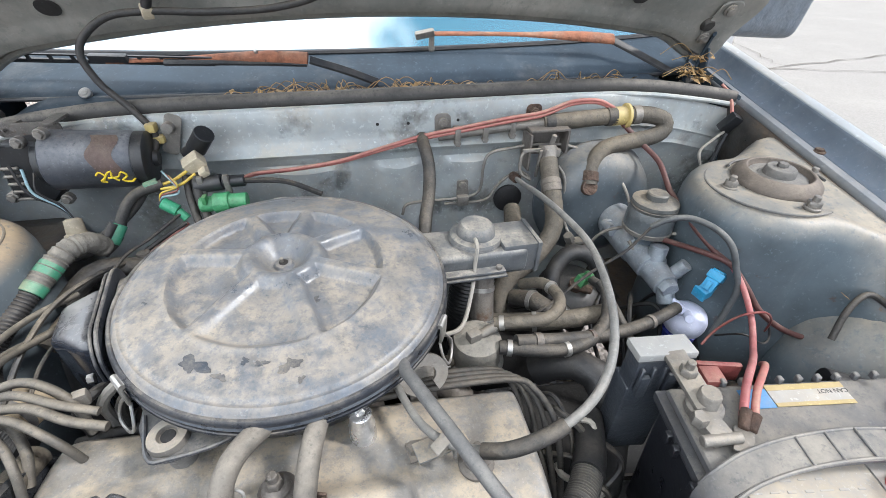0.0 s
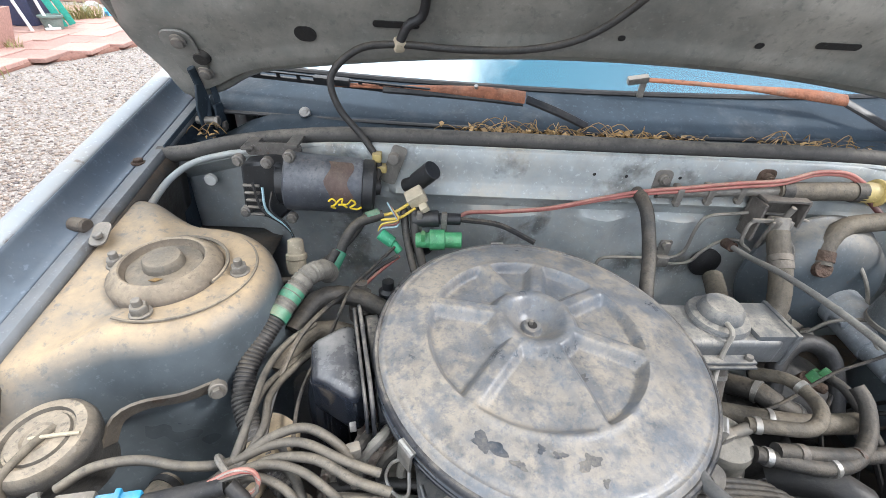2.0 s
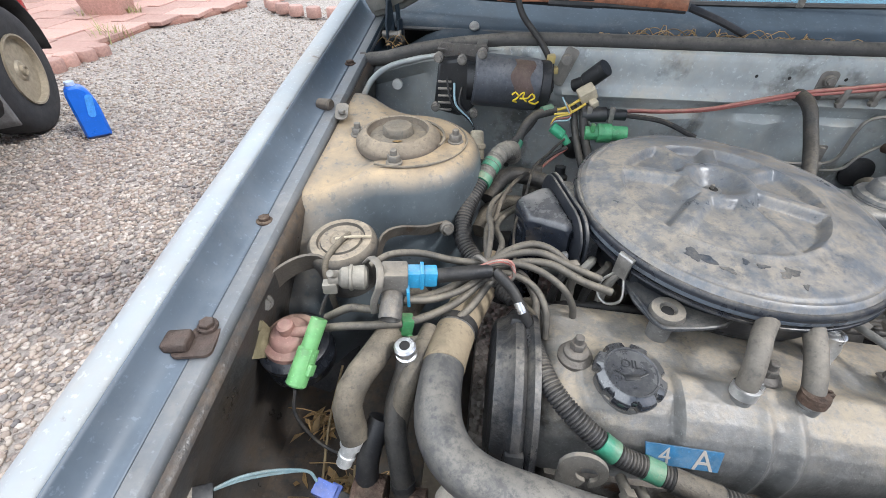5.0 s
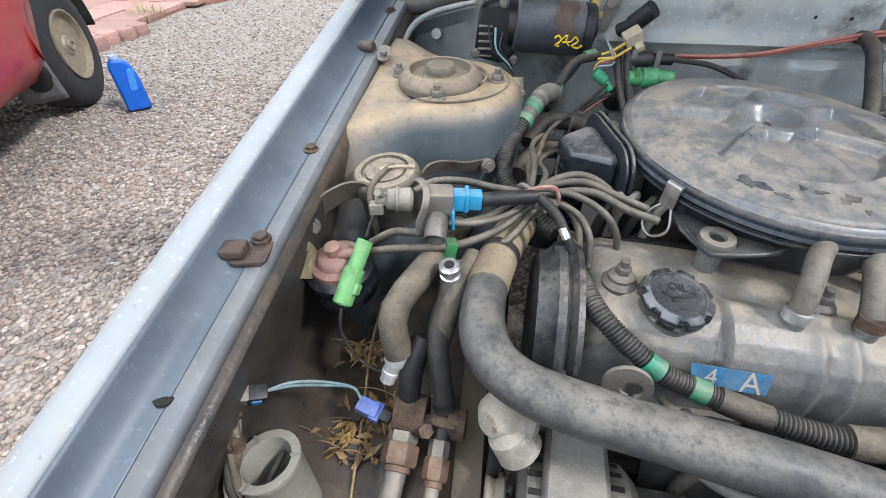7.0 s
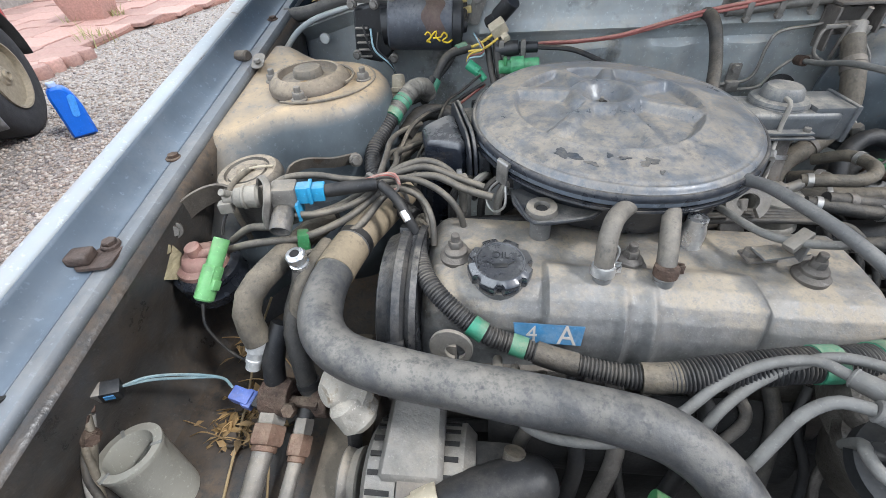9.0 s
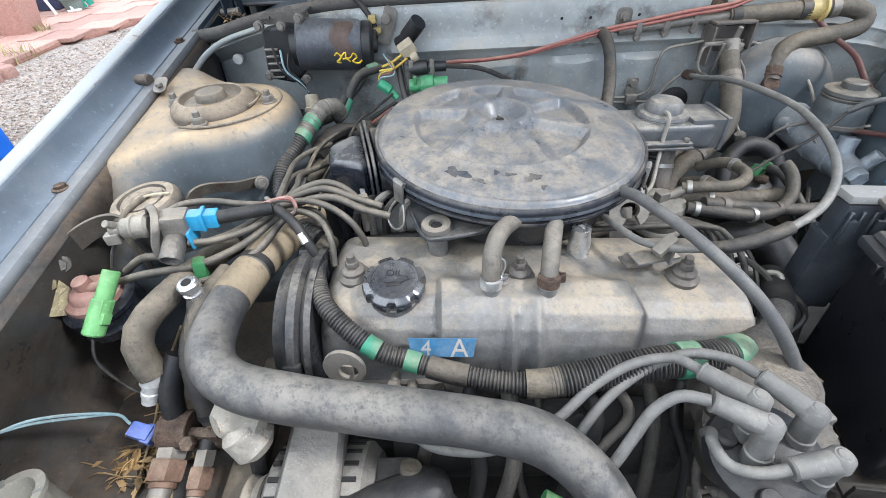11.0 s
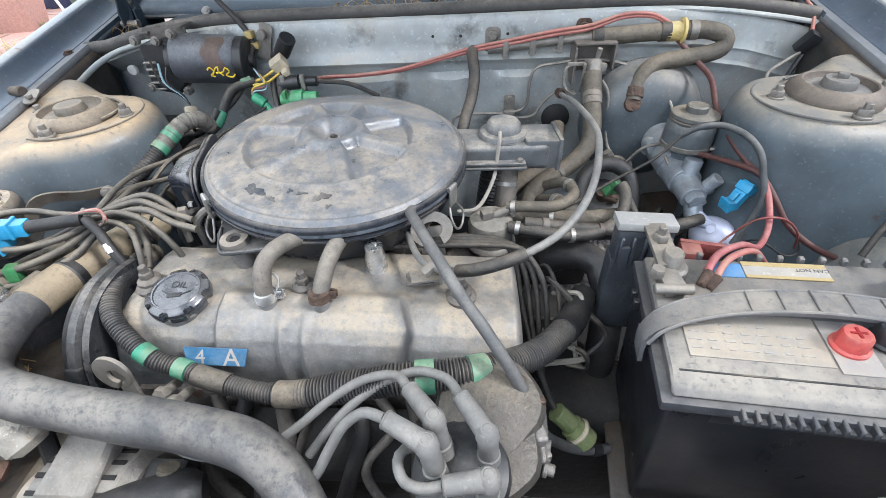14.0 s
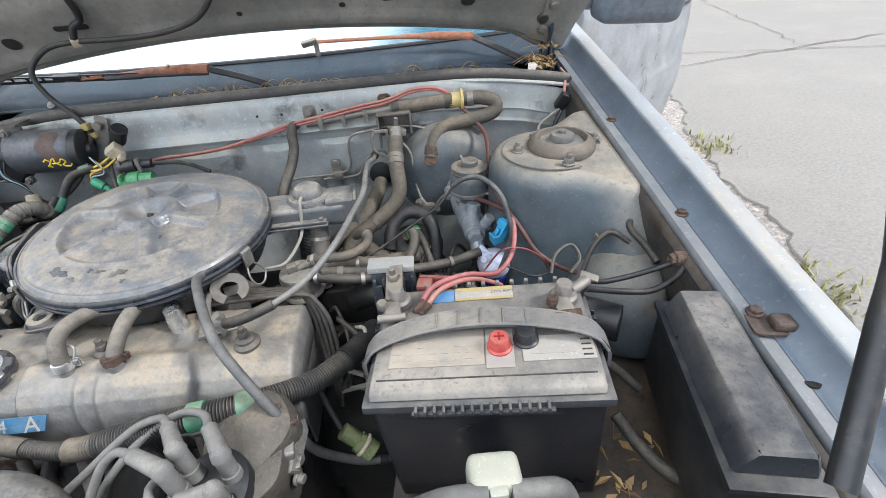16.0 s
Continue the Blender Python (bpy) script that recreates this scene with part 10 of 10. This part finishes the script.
part("relay", box((0.020, 0.014, 0.020), at(-0.621, -0.392, 0.615, 20, 15, 30), 0.002), PLASTIC_BK, sr)
part("relay_can", box((0.012, 0.0145, 0.0205), at(-0.630, -0.397, 0.618, 20, 15, 30), 0.002), STEEL_DUSTY, sr, "dull metal relay can")
part("relay_face", box((0.008, 0.001, 0.008), at(-0.6165, -0.3985, 0.614, 20, 15, 30), 0), LABEL_B, sr, "blue printed mark")
part("bracket", join(box((0.016, 0.012, 0.004), at(-0.634, -0.409, 0.613, 20, 15, 30), 0.001), hexnut((-0.633, -0.415, 0.608), (0.5, -0.7, 0.5), 0.006, 0.007)), RUST, sr)
LOOM_T = surf("loom_tape", (0.12, 0.105, 0.08), 0.6, 0, 0.55, grain=60, patch=40, bump=0.3)
for k in range(4):
    ox, oy = 0.0042 * math.cos(1.57 * k), 0.0042 * math.sin(1.57 * k)
    hose("wiring_loom", [(-0.630, -0.414 + oy * 0.5, 0.606 + ox), (-0.628 + ox, -0.430 + oy, 0.590), (-0.628 - oy, -0.446 + ox, 0.568), (-0.622 - ox, -0.462 - oy, 0.545), (-0.605 + oy, -0.480 - ox, 0.520), (-0.580 + ox, -0.50 + oy, 0.502)], 0.0036, (LOOM_T, WIRE_GY, RUBBER, LOOM_T)[k], "strand of taped wires running down the inner fender", "wire loom", "fender loom strands")
solo("loom_clip", join(rod((-0.634, -0.424, 0.596), (-0.624, -0.428, 0.592), 0.009, n=14), hexnut((-0.626, -0.427, 0.594), (0.8, -0.5, 0.2), 0.007, 0.006)), RUST, "rusty clip holding the loom", "clip")
PALE_W = surf("pale_wire", (0.20, 0.30, 0.33), 0.5, 0, 0.4, grain=60, patch=25, bump=0.05)
for k in range(2):
    wire([(-0.615, -0.385, 0.612), (-0.600, -0.370, 0.606 - 0.005 * k), (-0.582, -0.352, 0.585 - 0.006 * k), (-0.560, -0.338, 0.560), (-0.552, -0.340, 0.545)], 0.0015, PALE_W, "pale blue wire to the violet connector", "pale wires")
bcn = thing("wire_connector", (-0.54, -0.345, 0.53), "violet blue wire connector lying among leaves", "connector")
bcm = at(-0.545, -0.342, 0.530, 10, 10, -12)
part("shell", join(box((0.024, 0.016, 0.016), bcm, 0.002), box((0.012, 0.020, 0.012), bcm @ at(0.010, 0, 0), 0.002)), BLUE_CONN, bcn)
part("plug", box((0.014, 0.012, 0.010), bcm @ at(0.020, 0, 0), 0.002), PLASTIC_BK, bcn)
solo("apron_hole", lathe([(0.017, -0.004), (0.017, 0.0005), (0.012, 0.0005)], toward_z((-0.6385, -0.443, 0.590), (1, 0, 0.12)), 28), VOID_SHADE, "dark round hole in the inner fender", "hole")
br = thing("floor_bracket", (-0.535, -0.36, 0.48), "dark oily steel bracket bolted to the floor", "bracket")
part("bracket", plate([(-0.04, -0.02), (-0.01, -0.028), (0.03, 0.012), (0.045, 0.03), (0.03, 0.04), (0.0, 0.02), (-0.03, 0.008)], 0.004, at(-0.53, -0.352, 0.482, 5, 0, -10)), PAINT_DARK, br)
for x, y in ((-0.565, -0.335), (-0.558, -0.372), (-0.508, -0.322)):
    part("bolt", join(rod((x, y, 0.478), (x, y, 0.490), 0.009), hexnut((x, y, 0.488), (0, 0, 1), 0.007, 0.007)), PAINT_DARK, br)
solo("side_member", join(box((0.032, 0.36, 0.05), at(-0.432, -0.40, 0.475, 0, 0, 3), 0.008)), surf("member_mud", (0.10, 0.085, 0.065), 0.8, 0, 0.6, dust_col=(0.24, 0.19, 0.13), grain=30, patch=9), "mud brown frame rail along the bay", "frame rail", kind="structure")
solo("dead_stalk", tube([(-0.575, -0.19, 0.53), (-0.571, -0.26, 0.515), (-0.562, -0.32, 0.495), (-0.545, -0.42, 0.482), (-0.53, -0.48, 0.48)], 0.0016, 6), STRAW, "dry straw stalk on the inner fender floor", "stalk")
solo("dead_stalk", tube([(-0.53, -0.30, 0.50), (-0.515, -0.36, 0.495), (-0.49, -0.44, 0.485)], 0.0013, 6), STRAW, "dry straw stalk on the inner fender floor", "stalk")

# ---- alternator side of the engine ----
lump = thing("water_outlet", (-0.39, -0.36, 0.56), "pale corroded alloy water outlet under the hose", "water outlet")
LUMP = surf("corroded_alloy", (0.36, 0.335, 0.29), 0.7, 0.3, 0.4, dust_col=(0.42, 0.34, 0.23), grain=50, patch=16, bump=0.4, spots=0.2, spot_col=(0.20, 0.13, 0.07))
part("outlet", join(rod((-0.392, -0.350, 0.596), (-0.418, -0.380, 0.608), 0.025, 0.020, 26, 0.009), rod((-0.405, -0.376, 0.604), (-0.384, -0.384, 0.574), 0.019, 0.021, 24, 0.008), rod((-0.412, -0.366, 0.606), (-0.380, -0.366, 0.590), 0.020, 0.022, 22, 0.008)), LUMP, lump)
ALT_M = surf("alternator_alloy", (0.21, 0.20, 0.185), 0.55, 0.5, 0.5, dust_col=(0.31, 0.27, 0.21), grain=70, patch=9, bump=0.2, spots=0.15)
alt = thing("alternator", (-0.33, -0.41, 0.43), "dusty alloy alternator with cooling slots", "alternator")
AXM = toward_z((-0.385, -0.405, 0.495), (1, 0, 0))
part("front_housing", lathe([(0.050, 0.0), (0.060, 0.006), (0.062, 0.030), (0.062, 0.034)], AXM, 36), ALT_M, alt, "cast alloy front housing")
part("stator", lathe([(0.060, 0.034), (0.064, 0.036), (0.064, 0.062), (0.060, 0.064)], AXM, 36), ALLOY_DK, alt)
part("rear_housing", lathe([(0.060, 0.064), (0.060, 0.094), (0.050, 0.104), (0.02, 0.106)], AXM, 36), ALT_M, alt)
for k in range(24):
    part("cooling_slot", box((0.008, 0.0045, 0.022), AXM @ Matrix.Rotation(radians(15 * k), 4, "Z") @ at(0.0590, 0, 0.0185), 0), VOID_SHADE, alt)
    part("cooling_slot", box((0.008, 0.0045, 0.018), AXM @ Matrix.Rotation(radians(15 * k), 4, "Z") @ at(0.0575, 0, 0.080), 0), VOID_SHADE, alt)
part("mount_arm", join(plate([(-0.030, -0.012), (0.030, -0.012), (0.026, 0.075), (0.016, 0.090), (-0.016, 0.090), (-0.026, 0.075)], 0.024, at(-0.338, -0.412, 0.538, 12, 0, 0), 0.005), rod((-0.372, -0.336, 0.560), (-0.330, -0.336, 0.560), 0.014, n=18)), ALT_M, alt, "cast mounting arm")
part("arm_bolt", join(rod((-0.384, -0.336, 0.560), (-0.372, -0.336, 0.560), 0.011, n=16), hexnut((-0.384, -0.336, 0.560), (-1, 0, 0), 0.008, 0.007)), ALLOY_DK, alt)
part("rear_cover", box((0.05, 0.05, 0.04), at(-0.265, -0.40, 0.52), 0.01), PLASTIC_BK, alt)
part("pulley", lathe([(0.030, -0.03), (0.032, -0.028), (0.028, -0.02), (0.032, -0.012), (0.030, -0.010)], AXM, 30), STEEL_DUSTY, alt)
solo("drive_belt", tube([(-0.405, -0.345, 0.60), (-0.408, -0.365, 0.54), (-0.410, -0.395, 0.46), (-0.41, -0.41, 0.38)], 0.0085, 8, 0.01, flat=0.5), RUBBER_BK, "black rubber drive belt on the engine front", "belt")
hk = thing("lifting_hook", (-0.31, -0.33, 0.62), "dusty steel lifting eye on the engine", "hook")
HKM = toward_z((-0.305, -0.333, 0.628), (-0.10, -0.97, 0.16))
outer_arc = [(0.0205 * math.cos(radians(q)), 0.0205 * math.sin(radians(q))) for q in range(-70, 271, 10)]
hole_arc = [(0.004 + 0.0095 * math.cos(radians(q)), -0.003 + 0.0085 * math.sin(radians(q))) for q in range(268, -69, -14)]
HKM = HKM @ Matrix.Rotation(radians(90), 4, "Z") if abs((HKM.to_3x3() @ Vector((0, 1, 0))).z) < 0.5 else HKM
part("eye", plate(outer_arc + hole_arc, 0.0042, HKM, 0.0004), STEEL_DUSTY, hk)
part("stem", box((0.020, 0.004, 0.05), at(-0.312, -0.326, 0.592, -6, 0, -6), 0.001), STEEL_DUSTY, hk)
for x, y, z in ((-0.262, -0.338, 0.600), (-0.245, -0.346, 0.598)):
    solo("stud_nut", join(rod((x, y + 0.02, z - 0.01), (x, y, z), 0.005), hexnut((x, y, z), (0, -0.8, 0.5), 0.008, 0.010)), STEEL_DUSTY, "grimy stud and nut below the conduit", "nut", "stud nuts")
it = thing("intake_tube", (-0.29, -0.44, 0.51), "black rubber intake tube with a beige collar", "tube")
ITP = [(-0.375, -0.478, 0.515), (-0.335, -0.456, 0.530), (-0.290, -0.436, 0.540), (-0.250, -0.420, 0.541), (-0.212, -0.406, 0.535)]
part("tube", tube(ITP, 0.025, 20, 0.008, lambda s, t: 1.0 if s < t - 0.02 else 1.0 - 0.35 * ((s - t + 0.02) / 0.02) ** 2), RUBBER_BK, it)
part("collar", band_on(ITP, 0.0, 0.42, 0.0265, 22), BEIGE, it, "beige plastic collar")
part("collar_rib", band_on(ITP, 0.34, 0.46, 0.0282, 22), BEIGE, it)
hose("wiring_loom", [(-0.245, -0.395, 0.56), (-0.250, -0.41, 0.535), (-0.255, -0.425, 0.51)], 0.010, RUBBER_LT, "taped loom at the alternator", "wire loom")
for k in range(3):
    wire([(-0.252, -0.418, 0.525), (-0.254 + 0.003 * k, -0.428, 0.505), (-0.256 + 0.004 * k, -0.435, 0.48)], 0.0018, (YEL_W, BEIGE, YEL_W)[k], "thin wire at the alternator", "alternator wires")
for k in range(9):
    r0 = random.Random(120 + k)
    x = -0.22 + 0.035 * k
    hose("low_hose", [(x, -0.325, 0.58), (x + r0.uniform(-0.01, 0.02), -0.345, 0.55), (x + r0.uniform(-0.03, 0.03), -0.37, 0.50), (x + r0.uniform(-0.04, 0.04), -0.40, 0.42)], r0.uniform(0.004, 0.009), (RUBBER, RUBBER_BK, ALLOY_DK)[k % 3], "grimy pipe low on the engine front", "pipe", "low pipes")
# shield takes the near-black shade colour to keep the space under the conduit dark
solo("exhaust_shield", sheet(lambda u, v: (-0.27 + 0.30 * u, -0.33 - 0.035 * math.sin(math.pi * v), 0.56 - 0.16 * v), 14, 8), VOID_SHADE, "exhaust heat shield on the engine front, shade in its near-black colour", "heat shield", thick=0.002)

wire([(-0.295, 0.140, 0.715), (-0.323, 0.100, 0.705), (-0.343, 0.060, 0.703), (-0.355, 0.000, 0.690), (-0.366, -0.050, 0.686), (-0.370, -0.090, 0.682), (-0.366, -0.130, 0.670)], 0.0020, WIRE_BK, "thin black wire hanging beside the air cleaner", "slack wires")
